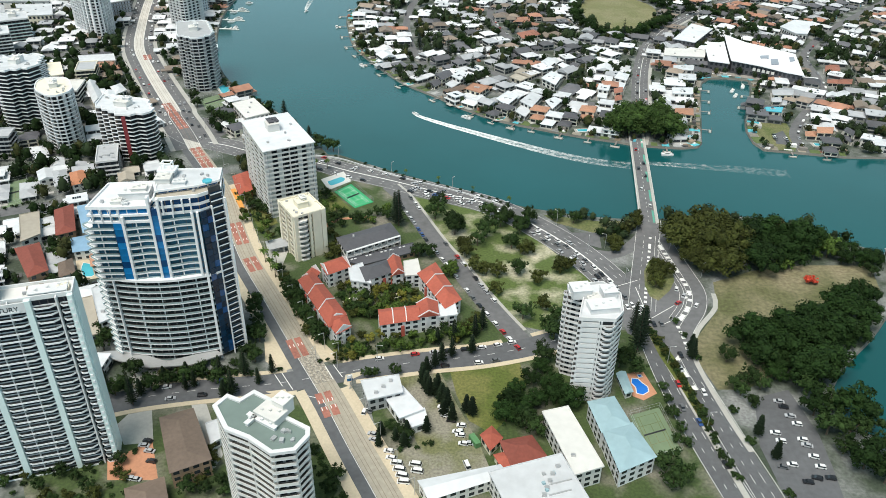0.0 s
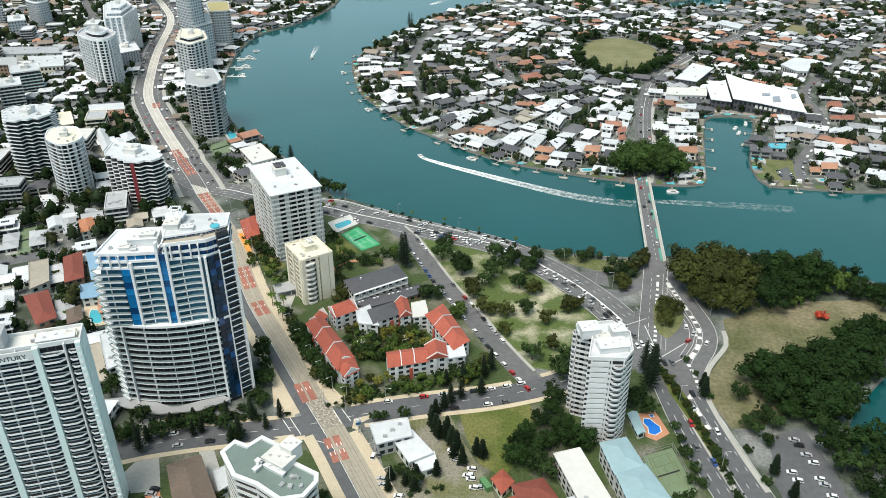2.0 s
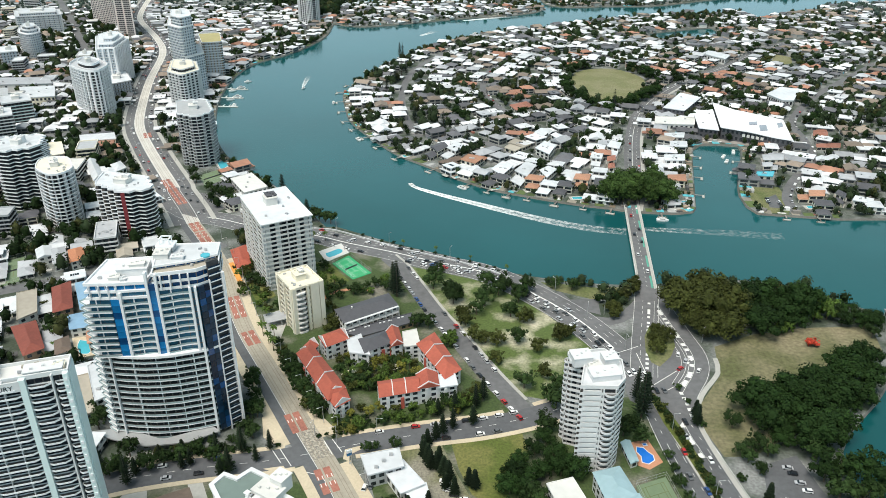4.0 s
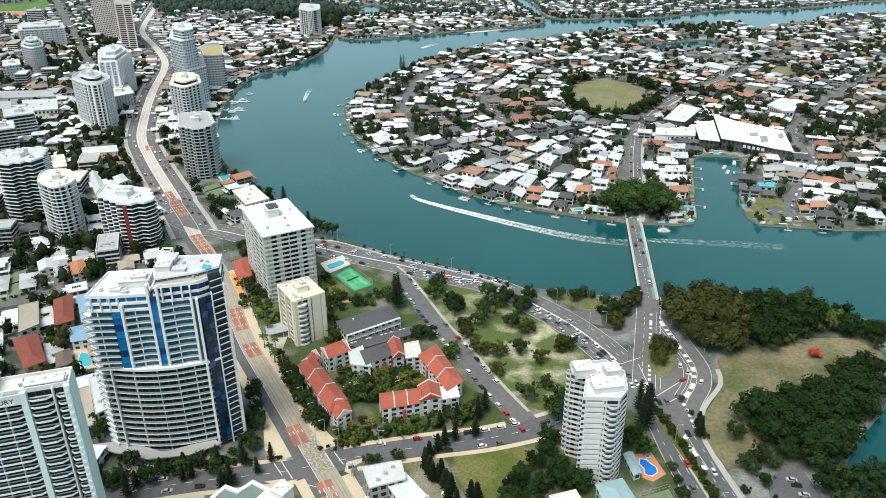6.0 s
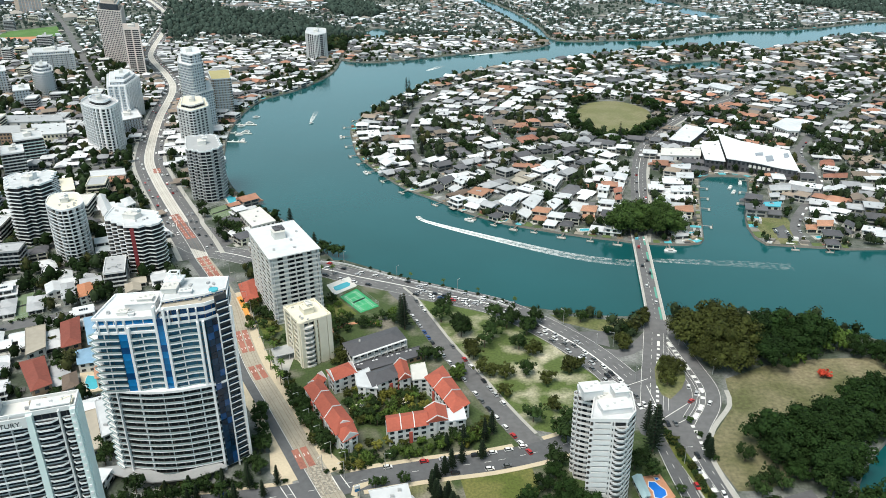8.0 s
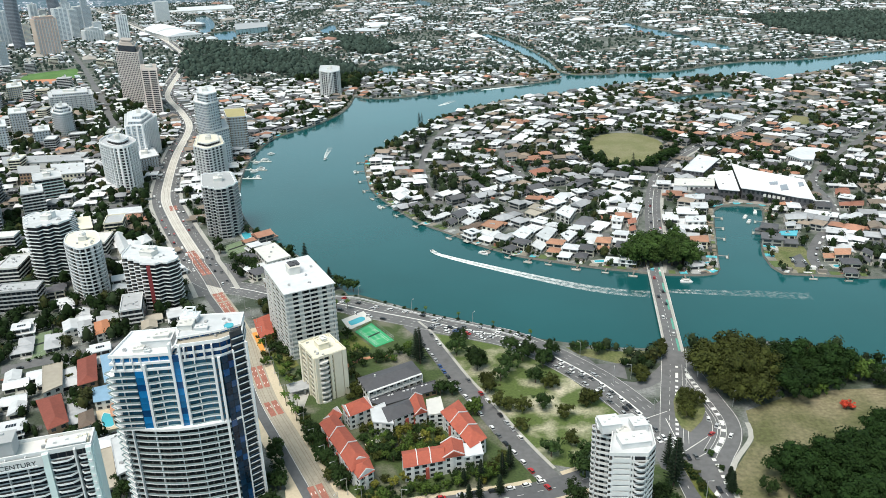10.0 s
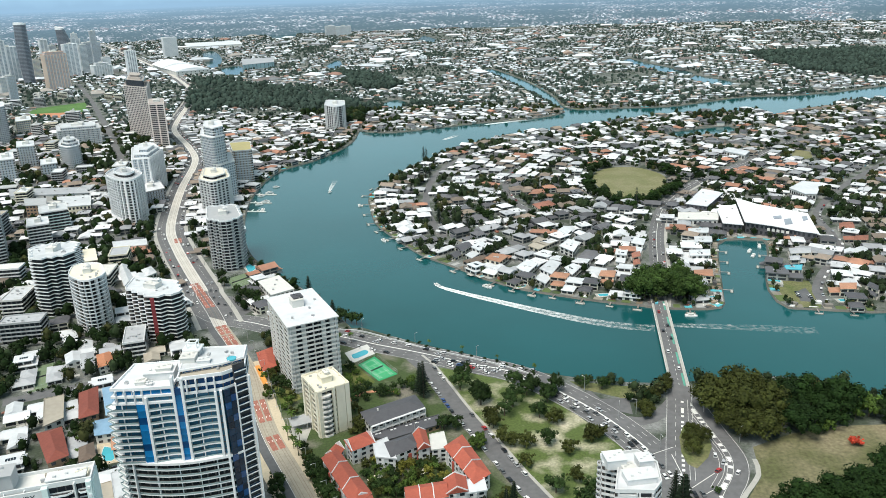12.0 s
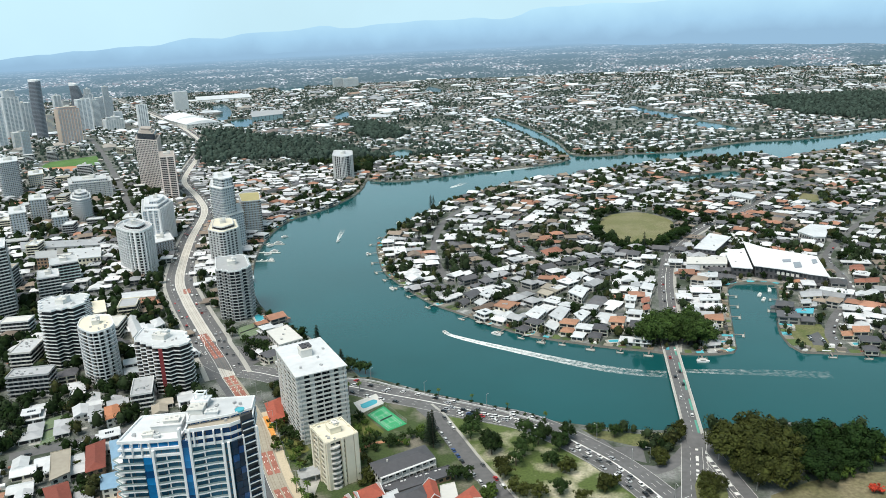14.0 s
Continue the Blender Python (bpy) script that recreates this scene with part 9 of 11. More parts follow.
plant_along("big", smooth([(150.0, 850.0), (149.0, 890.0), (148.0, 930.0), (158.0, 960.0), (176.0, 990.0), (205.0, 1002.0), (238.0, 990.0), (252.0, 962.0)], 4), -3.0, 15, 0.75, 34, 0.3)
plant_list("pine", [(-56.2, 1065.1), (-51.3, 1043.7), (17.3, 1062.4), (-54.9, 919.6), (-48.4, 942.1), (-43.5, 959.6), (-62.6, 877.4), (24.3, 682.8), (-26.3, 755.8), (2.3, 721.2), (37.1, 731.3), (343.0, 1142.8), (449.2, 1199.4), (184.2, 799.6)], 1.15)
plant_list("big", [(69.8, 769.2), (85.6, 781.0), (15.7, 783.0), (24.7, 766.3), (474.5, 1129.4), (449.4, 1106.3), (430.4, 1076.4), (460.2, 1067.9), (269.2, 914.8), (285.5, 936.9), (284.6, 908.8), (339.7, 901.6), (358.7, 917.5), (477.0, 991.5), (501.6, 1023.8), (482.5, 960.0), (-98.6, 910.0), (367.4, 745.4), (379.0, 754.9)], 0.85)


# ---------------------------------------------------------------- houses
def verandas(pane, slab, q, z, fh, depth=1.1):
    """Wide dark openings on every side of a floor, and a ledge over the longer ones."""
    n = len(q)
    for i in range(n):
        a, b = Vector(q[i]), Vector(q[(i + 1) % n])
        ln = (b - a).length
        if ln < 3.5:
            continue
        d = (b - a) / ln
        out = Vector((d.y, -d.x))
        ang = math.atan2(d.y, d.x)
        k = max(1, round(ln / 5.5))
        for j in range(k):
            p = a + d * (ln * (j + 0.5) / k)
            pane.box(p.x, p.y, z + 0.25, ln / k * (0.82 if i % 2 == 0 else 0.55), 0.16, fh * 0.68, ang)
        if i % 2 == 0:
            p = (a + b) / 2 + out * depth / 2
            slab.box(p.x, p.y, z - 0.1, ln * 0.94, depth, 0.2, ang)
            p = (a + b) / 2 + out * depth
            slab.box(p.x, p.y, z + 0.1, ln * 0.94, 0.08, 0.75, ang)


def quad_at(x, y, w, d):
    return ccw([(x - w / 2, y - d / 2), (x + w / 2, y - d / 2), (x + w / 2, y + d / 2), (x - w / 2, y + d / 2)])


def house_proto(label, w, d, floors, roof, wall, kind, solar=False, wing=None):
    top = thing("house", label, "house", group="suburban houses")
    h = 2.9 * floors
    if kind == "flat":
        blocks = [(quad_at(0, -4.2, w, d), 2.9), (quad_at(-w * 0.08, d * 0.06 - 4.2, w * 0.8, d * 0.78), h)]
    else:
        blocks = [(quad_at(0, -4.7, w, d), h)]
    if wing:
        wx, wy, ww, wd, wh = wing
        blocks.append((quad_at(wx, wy - 4.4, ww, wd), wh))
    pane, slab = Shape(), Shape()
    for q, z in blocks:
        s = Shape()
        s.prism(q, 0, z)
        s.link("wall", M[wall], top)
        s = Shape()
        if kind == "flat":
            s.prism(grown(q, 0.9), z, z + 0.32)
        else:
            hip_roof(s, q, z, 1.8, 0.7, 0, kind == "gable")
        s.link("roof", M[roof], top)
        for f in range(round(z / 2.9)):
            verandas(pane, slab, q, 2.9 * f, 2.9)
    pane.link("window_panes", M["glass"], top)["kind"] = "stuff"
    slab.box(w * 0.2, -d / 2 - 6.4, 0.0, w * 0.5, 3.6, 0.18)
    slab.link("terrace", M["concrete"], top)["kind"] = "stuff"
    if solar:
        s = Shape()
        z = h + 0.33
        for k in range(4):
            s.box(-2.9 + 1.3 * k, -3.6, z, 1.1, 2.6, 0.12)
        s.link("solar_panel", M["darkglass"], top)
    return top


def villa(label, foot, roof, wall, kind, floors):
    """A waterfront house: a tall part, a lower wing, roofs with wide eaves, glazed verandas."""
    q = [Vector(p) for p in grown(ccw(foot), -0.7)]
    if (q[1] - q[0]).length < (q[2] - q[1]).length:
        q = q[1:] + q[:1]
    c = centre([tuple(p) for p in q])
    q = [p - Vector(c) for p in q]
    def piece(u0, u1, v0, v1):
        at = lambda u, v: tuple(q[0].lerp(q[1], u).lerp(q[3].lerp(q[2], u), v))
        return ccw([at(u0, v0), at(u1, v0), at(u1, v1), at(u0, v1)])
    top = thing("house", label, "house", pose(c[0], c[1], 0), group="waterfront houses")
    s = lot_rnd.uniform(0.52, 0.66)
    lo = 0.5 if floors > 1 else 0.85
    blocks = [(piece(0.0, s, 0.05, 0.95), floors), (piece(s, 1.0, 0.1, 0.92), 1)]
    if lot_rnd.random() < 0.5:
        blocks = [(piece(1 - s, 1.0, 0.05, 0.95), floors), (piece(0.0, 1 - s, 0.1, 0.8), 1)]
    pane, slab = Shape(), Shape()
    for b, n in blocks:
        z = 3.0 * n + 0.02 * n
        w = Shape()
        w.prism(b, 0, z)
        w.link("wall", M[wall], top)
        r = Shape()
        if kind == "flat":
            r.prism(grown(b, 0.9), z, z + 0.35)
            ring_wall(r, grown(b, 0.9), 0.25, z + 0.35, z + 0.55)
        else:
            hip_roof(r, b, z, 1.9, 0.7, 0, kind == "gable")
        cap = r.link("roof", M[roof], top)
        for k in range(n):
            verandas(pane, slab, b, 3.0 * k, 3.0, 1.6)
    pane.link("window_panes", M["glass"], top)["kind"] = "stuff"
    b = blocks[0][0]
    m = centre(b)
    if kind == "flat":
        for k in range(3):
            u = Shape()
            u.box(0, 0, 0, lot_rnd.uniform(0.8, 1.8), lot_rnd.uniform(0.8, 2.6), lot_rnd.uniform(0.2, 0.8))
            u.link("roof_unit", M[lot_rnd.choice(("grey", "darkglass", "metal"))], cap, at=pose(m[0] + lot_rnd.uniform(-3, 3), m[1] + lot_rnd.uniform(-3, 3), 3.02 * floors + 0.35, 0, 0, lot_rnd.uniform(0, 90)))
    slab.link("terrace", M["concrete"], top)["kind"] = "stuff"


lot_rnd = random.Random(20)
for roof, kind, h, foot in WATERSIDE:
    villa("%s-roofed waterfront house with glazed verandas" % LOOKS[roof], foot, roof, "offwhite" if roof == "roofwhite" else "cream", kind, 2 if h > 4 else 1)

HOUSES = [
    house_proto('white flat-roofed modern house with solar panels', 13, 13, 2, 'roofwhite', 'white', 'flat', True, (1.5, 11.4, 10.0, 10.5, 2.9)),
    house_proto('white metal-roofed house among garden trees', 13, 11, 1, 'roofwhite', 'offwhite', 'hip', False, (-2, 11.0, 9.0, 11.5, 2.9)),
    house_proto('white-roofed two-storey house among garden trees', 12.5, 11, 2, 'roofwhite', 'offwhite', 'hip', False, (2, 10.8, 9.0, 11.5, 2.9)),
    house_proto('white gabled house with a low wing', 12.5, 10, 1, 'roofwhite', 'cream', 'gable', False, (-2.5, 10.3, 8.0, 11.5, 2.9)),
    house_proto('pale grey-roofed house among garden trees', 13, 11, 1, 'roofgrey', 'offwhite', 'hip', False, (2.4, 10.8, 8.5, 11.5, 2.9)),
    house_proto('grey-roofed two-storey house among garden trees', 12.5, 10.5, 2, 'roofgrey', 'offwhite', 'gable', False, (-2.2, 10.4, 9.0, 11.5, 2.9)),
    house_proto('charcoal-roofed house among garden trees', 13, 11.5, 1, 'roofdark', 'offwhite', 'hip', False, (-2.5, 11.0, 8.5, 11.5, 2.9)),
    house_proto('charcoal-roofed two-storey house among garden trees', 12.5, 11, 2, 'roofdark', 'cream', 'hip', False, (2.2, 10.8, 9.0, 11.0, 2.9)),
    house_proto('orange tile-roofed house among garden trees', 13, 11.5, 2, 'subtile', 'cream', 'hip', False, (-2, 11.0, 9.0, 10.5, 2.9)),
    house_proto('terracotta-roofed house among garden trees', 13, 11, 1, 'subclay', 'cream', 'hip', False, (2, 10.8, 9.0, 11.5, 2.9)),
    house_proto('brown tile-roofed house among garden trees', 12.5, 11, 1, 'roofbrown', 'brownwall', 'hip', False, (-2, 10.8, 9.0, 11.5, 2.9)),
    house_proto('sandy-roofed house among garden trees', 13, 10, 1, 'rooftan', 'offwhite', 'gable', False, (2, 10.2, 9.0, 11.5, 2.9)),
    house_proto('flat white-roofed house with a side wing', 12.5, 12, 2, 'roofwhite', 'offwhite', 'flat', False, (-1.5, 11.2, 10.0, 11.0, 2.9)),
]
WEIGHTS = [13, 9, 10, 8, 8, 7, 7, 6, 3, 3, 4, 3, 12]

lot_rnd = random.Random(21)
RESERVED = [[(59.0, 429.7), (134.1, 421.1), (121.1, 364.8), (70.8, 381.7)], PARK, EAST_PARK, LAWN_LOT, YARD, grown(ccw(OVAL), 15), FIELD, CLAY, SCRUB, WOOD_A, WOOD_B, WOOD_C, RIGHT_LOT, POINT] + [grown(ccw(g), 7) for g in GREENS] + FAR_WOODS + TOWER_FEET + LOW_FEET
OPEN_TOWN = [[(-160.4, 165.1), (-205.2, 248.2), (-91.3, 273.7), (-143.2, 450.3), (-90.0, 491.7), (-32.3, 458.4), (59.7, 401.0), (96.0, 341.5), (123.6, 413.5), (258.5, 384.3), (181.3, 171.4)], [(-205.1, 561.7), (-173.4, 553.5), (-185.5, 637.0), (-207.4, 661.4), (-224.8, 640.8)], [(119.9, 530.2), (166.3, 526.5), (184.0, 601.8), (136.7, 586.7)]]


def free_mask(xs, ys, water_gap, road_gap=2.0):
    ok = (np.abs(xs) < 0.70 * ys + 60) & (ys > 200) & (np.hypot(xs, ys) < 4600)
    for poly in WATERS:
        ok &= ~inside(poly, xs, ys)
        near, _ = nearest(poly + poly[:1], xs, ys)
        ok &= near > water_gap
    for pts, half in ROAD_LINES:
        near, _ = nearest(pts, xs, ys)
        ok &= near > half + road_gap
    for poly in RESERVED:
        ok &= ~inside(poly, xs, ys)
    return ok


def lots():
    """House sites: rows along the banks and roads first, then the rest of the land; the deep side of a lot runs away from the street."""
    sites = []
    far_line, left_line = smooth(FAR_BANK, 12), smooth(LEFT_BANK, 12)[8:]
    streets = (ISLE_RD, ISLE_RD2, ISLE_ST, ISLE_ST2, ISLE_ST3, LEFT_ST, LEFT_ST3, TRAM_FAR[30:])
    for line, side_offs, step in ((ISLE_S, (19, 61, 90, 132, 161, 203), 15.6), (far_line, (19, 58, 86), 16.5), (left_line, (19, 52), 17)) + tuple((p, (23, 52), 15.6) for p in streets):
        for off in side_offs:
            run = 0.0
            sd = sides(line)
            for (x0, y0, d0, n0), (x1, y1, d1, n1) in zip(sd, sd[1:]):
                run += math.hypot(x1 - x0, y1 - y0)
                if run < step:
                    continue
                run = 0.0
                for sg in (1, -1):
                    sites.append((x0 + n0.x * off * sg, y0 + n0.y * off * sg, math.atan2(d0.y, d0.x) + (math.pi if sg < 0 else 0)))
    base = np.array(sites)
    g_s = []
    y = 260.0
    while y < 4600:
        w = 0.70 * y + 60
        step = 9.0 if y < 1500 else 21.0
        x = -w
        while x < w:
            g_s.append((x + lot_rnd.uniform(-4, 4), y + lot_rnd.uniform(-4, 4)))
            x += step
        y += step * 1.02
    gxy = np.array(g_s)
    # the streets give the rest of the houses their direction
    best, ang = np.full(len(gxy), 1e9), np.zeros(len(gxy))
    for line in (ISLE_S, far_line, left_line) + streets:
        dist, a = nearest(line, gxy[:, 0], gxy[:, 1])
        ang, best = np.where(dist < best, a, ang), np.minimum(dist, best)
    wild = np.array([math.floor(3 * (1 + noise.noise((p[0] / 350, p[1] / 350, 5)))) * 0.5 + (0 if lot_rnd.random() < 0.6 else math.pi / 2) for p in gxy])
    ang = np.where(best < 170, ang, wild)
    allp = np.concatenate([base, np.c_[gxy, ang]])
    ok = free_mask(allp[:, 0], allp[:, 1], 9.5, 5.0)
    for poly in OPEN_TOWN:
        ok &= ~inside(poly, allp[:, 0], allp[:, 1])
    allp = allp[ok]
    cells, res = {}, []
    for x, y, a in allp:
        near_by = y < 1500
        e = 7.0 if near_by else 0.0
        ends = [(x - math.sin(a) * e * k, y + math.cos(a) * e * k) for k in ((-1, 1) if near_by else (0,))]
        gap = (12.3 if near_by else 13.9) ** 2
        clear = True
        for px, py in ends:
            c = (int(px // 14), int(py // 14))
            if any((px - u) ** 2 + (py - v) ** 2 < gap for i in (-1, 0, 1) for j in (-1, 0, 1) for u, v in cells.get((c[0] + i, c[1] + j), ())):
                clear = False
                break
        if clear:
            for px, py in ends:
                cells.setdefault((int(px // 14), int(py // 14)), []).append((px, py))
            res.append((x, y, a))
    return res


LOTS = lots()
LOTS.sort(key=lambda p: math.hypot(p[0], p[1]))
keep = []
for x, y, a in LOTS:
    # patches of woodland break up the suburbs
    r = math.hypot(x, y)
    if x < -180 and 440 < y < 720 and lot_rnd.random() < 0.4:
        continue
    if r > 1560 and nearest(FAR_BANK, [x], [y])[0][0] > 95 and (noise.noise((x / 240, y / 240, 2.0)) > 0.3 or lot_rnd.random() < 0.2 + 0.1 * (r - 1560) / 1000):
        continue
    keep.append((x, y, a))
LOTS = keep
NEAR_LOTS, FAR_LOTS = LOTS[:108], LOTS[108:]
first = set()
for x, y, a in NEAR_LOTS:
    proto = lot_rnd.choices(HOUSES, WEIGHTS)[0]
    m = pose(x, y, 0.02, 0, 0, math.degrees(a) + lot_rnd.choice((0, 180)) + lot_rnd.uniform(-3, 3))
    if proto.name in first:
        copy_thing(proto, m)
    else:
        first.add(proto.name)
        proto.matrix_basis = m
for proto in HOUSES:
    if proto.name not in first:
        for ob in list(proto.children):
            bpy.data.objects.remove(ob)
        bpy.data.objects.remove(proto)


def far_houses(sites):
    """The suburbs beyond, sorted by the colour of their roofs; the closer ones have two or three parts, eaves and windows."""
    bins = {k: Shape() for k in ("white", "grey", "dark", "tan", "orange", "plain")}
    walls, panes = Shape(), Shape()

    def block(shape, at, u0, v0, w, d, z0, h, style, glaze):
        q = [at(u0 - w / 2, v0 - d / 2), at(u0 + w / 2, v0 - d / 2), at(u0 + w / 2, v0 + d / 2), at(u0 - w / 2, v0 + d / 2)]
        for i in range(4):
            a, b = q[i], q[(i + 1) % 4]
            walls.face([(*a, z0), (*b, z0), (*b, h), (*a, h)])
            if glaze:
                n = Vector((b[1] - a[1], a[0] - b[0])).normalized() * 0.08
                for k in range(max(1, round((h - z0) / 2.9))):
                    for t0, t1 in ((0.08, 0.44), (0.54, 0.9)) if i % 2 else ((0.1, 0.9),):
                        e, f = [(a[0] + (b[0] - a[0]) * t + n.x, a[1] + (b[1] - a[1]) * t + n.y) for t in (t0, t1)]
                        z = z0 + 2.9 * k
                        panes.face([(*e, z + 0.5), (*f, z + 0.5), (*f, z + 2.3), (*e, z + 2.3)])
        o = 0.7
        q = [at(u0 - w / 2 - o, v0 - d / 2 - o), at(u0 + w / 2 + o, v0 - d / 2 - o), at(u0 + w / 2 + o, v0 + d / 2 + o), at(u0 - w / 2 - o, v0 + d / 2 + o)]
        k = len(shape.v)
        if style == "flat":
            shape.v += [(*p, h) for p in q] + [(*p, h + 0.45) for p in q]
            f = [(k + i, k + (i + 1) % 4, k + 4 + (i + 1) % 4, k + 4 + i) for i in range(4)] + [(k + 4, k + 5, k + 6, k + 7)]
        else:
            rise = 0.2 * min(w, d) + 0.2
            if w >= d:
                u = (w / 2 - d / 2) if style == "hip" else w / 2 + o
                r0, r1 = at(u0 - u, v0), at(u0 + u, v0)
            else:
                u = (d / 2 - w / 2) if style == "hip" else d / 2 + o
                r0, r1 = at(u0, v0 - u), at(u0, v0 + u)
            shape.v += [(*p, h) for p in q] + [(*r0, h + rise), (*r1, h + rise)]
            f = [(k, k + 1, k + 5, k + 4), (k + 2, k + 3, k + 4, k + 5), (k + 1, k + 2, k + 5), (k + 3, k, k + 4)] if w >= d else [(k + 1, k + 2, k + 5, k + 4), (k + 3, k, k + 4, k + 5), (k, k + 1, k + 4), (k + 2, k + 3, k + 5)]
        shape.f += f
        shape.m += [0] * len(f)

    for x, y, a in sites:
        r = math.hypot(x, y)
        a += lot_rnd.uniform(-0.06, 0.06) + lot_rnd.choice((0, math.pi))
        c, sn = math.cos(a), math.sin(a)

        def at(u, v):
            return (x + c * u - sn * v, y + sn * u + c * v)

        # past this line the roofs carry the haze in their colours
        if y >= 1500:
            w, d, h = lot_rnd.uniform(10, 16.5), lot_rnd.uniform(8, 11), lot_rnd.choice((3.0, 3.2, 5.8))
            if r > 2100 and lot_rnd.random() < 0.03:
                w, d, h = lot_rnd.uniform(30, 80), lot_rnd.uniform(20, 34), 8.0
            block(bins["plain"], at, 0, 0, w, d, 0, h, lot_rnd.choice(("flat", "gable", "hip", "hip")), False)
            continue
        # fewer white, more grey, charcoal and brown roofs on the eastern isle
        key = lot_rnd.choices(("white", "grey", "dark", "tan", "orange"), (29, 23, 25, 16, 7) if x > 250 else (45, 20, 19, 11, 5))[0]
        shape = bins[key]
        style = lot_rnd.choices(("flat", "gable", "hip"), (4.5, 1.2, 2.3) if key == "white" else (1.0, 1.2, 4))[0]
        w, d = lot_rnd.uniform(11.8, 14.4), lot_rnd.uniform(20, 27)
        cut = lot_rnd.uniform(0.45, 0.65) * d
        tall = 5.8 if lot_rnd.random() < 0.6 else 3.0
        glaze = r < 1150
        block(shape, at, 0, -d / 2 + cut / 2, w, cut, 0, tall, style, glaze)
        block(shape, at, lot_rnd.uniform(-1.6, 1.6), cut / 2 + 0.2, w * lot_rnd.uniform(0.55, 0.9), d - cut, 0, 2.95, style, glaze)
        if lot_rnd.random() < 0.5:
            block(shape, at, lot_rnd.choice((-1, 1)) * w * 0.3, -d / 2 - 1.6, w * 0.4, 4.0, 0, 2.7, "flat" if style == "flat" else "gable", False)
        if r < 1000 and style == "flat":
            for _ in range(lot_rnd.randint(1, 4)):
                u, v = lot_rnd.uniform(-w * 0.35, w * 0.35), -d / 2 + cut * lot_rnd.uniform(0.2, 0.8)
                bx, by = at(u, v)
                (panes if lot_rnd.random() < 0.5 else bins["grey"]).box(bx, by, tall + 0.45, lot_rnd.uniform(0.8, 3.2), lot_rnd.uniform(0.8, 1.8), lot_rnd.uniform(0.15, 0.7), a)
    for key, label in (("plain", "pale and grey haze-tinted roofs over the far plain"), ("white", "white metal roofs of suburban houses"), ("grey", "grey roofs of suburban houses"), ("dark", "charcoal roofs of suburban houses"), ("tan", "brown and sandy roofs of suburban houses"), ("orange", "terracotta and orange tiled roofs of suburban houses")):
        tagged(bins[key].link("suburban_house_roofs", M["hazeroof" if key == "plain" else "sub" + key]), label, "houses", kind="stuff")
    tagged(walls.link("suburban_house_walls", M["farwall"]), "rendered walls of distant suburban houses", "houses", kind="stuff")
    tagged(panes.link("suburban_house_windows", M["glass"]), "dark windows and solar panels of suburban houses", "houses", kind="stuff")


far_houses(FAR_LOTS)


def yard_clutter():
    """Sheds, carports, patios, water tanks and parked vehicles between the houses."""
    rng = np.random.default_rng(9)
    near = np.array([(x, y, a) for x, y, a in LOTS if math.hypot(x, y) < 1500])
    q = np.repeat(near, 4, axis=0)
    m = len(q)
    t = rng.uniform(0, 2 * np.pi, m)
    r = rng.uniform(9.0, 14.5, m)
    xs, ys = q[:, 0] + r * np.cos(t), q[:, 1] + r * np.sin(t)
    ok = free_mask(xs, ys, 3.0, 1.0)
    s = Shape()
    for x, y, a in zip(xs[ok], ys[ok], q[ok][:, 2]):
        if rng.random() < 0.45:
            s.box(x, y, 0.0, rng.uniform(3, 7), rng.uniform(2.0, 4.5), rng.uniform(0.08, 0.3), a)
        else:
            s.box(x, y, 0.0, rng.uniform(1.4, 4.6), rng.uniform(1.2, 3.0), rng.uniform(0.8, 2.8), a)
    g = Shape()
    for x, y, d, nn in sides(smooth(ISLE_BANK, 7.5)) + sides(smooth(LEFT_BANK, 8))[14:] + sides(smooth(FAR_BANK, 9)):
        if y > 1150 and rng.random() < 0.6:
            continue
        side = nn if not inside(RIVER, [x + nn.x * 6], [y + nn.y * 6])[0] else -nn
        dep = rng.uniform(5, 8.5)
        g.box(x + side.x * (0.8 + dep / 2), y + side.y * (0.8 + dep / 2), 0.0, rng.uniform(4, 7.2), dep, rng.uniform(0.06, 0.35), math.atan2(d.y, d.x))
    tagged(g.link("waterfront_gardens", M["garden"]), "lawns, timber decks and pool terraces along the waterfront", "gardens", kind="stuff")
    for x, y, d, nn in sides(ISLE_S):
        for _ in range(3):
            side = nn if not inside(RIVER, [x + nn.x * 6], [y + nn.y * 6])[0] else -nn
            u = rng.uniform(2.5, 8.5)
            if rng.random() < 0.75:
                s.box(x + side.x * u + rng.uniform(-3, 3), y + side.y * u + rng.uniform(-3, 3), 0.0, rng.uniform(2, 6), rng.uniform(1.5, 4), rng.choice((0.12, 0.2, 0.9, 2.2)), math.atan2(d.y, d.x))
    tagged(s.link("yard_clutter", M["clutter"]), "sheds, carports, patios and parked cars in gardens", "garden clutter", kind="stuff")


yard_clutter()


WEST_TOWN = [(-368.9, 511.0), (-198.7, 490.1), (-183.8, 463.4), (-209.5, 406.4), (-239.4, 371.5), (-275.5, 362.1)]


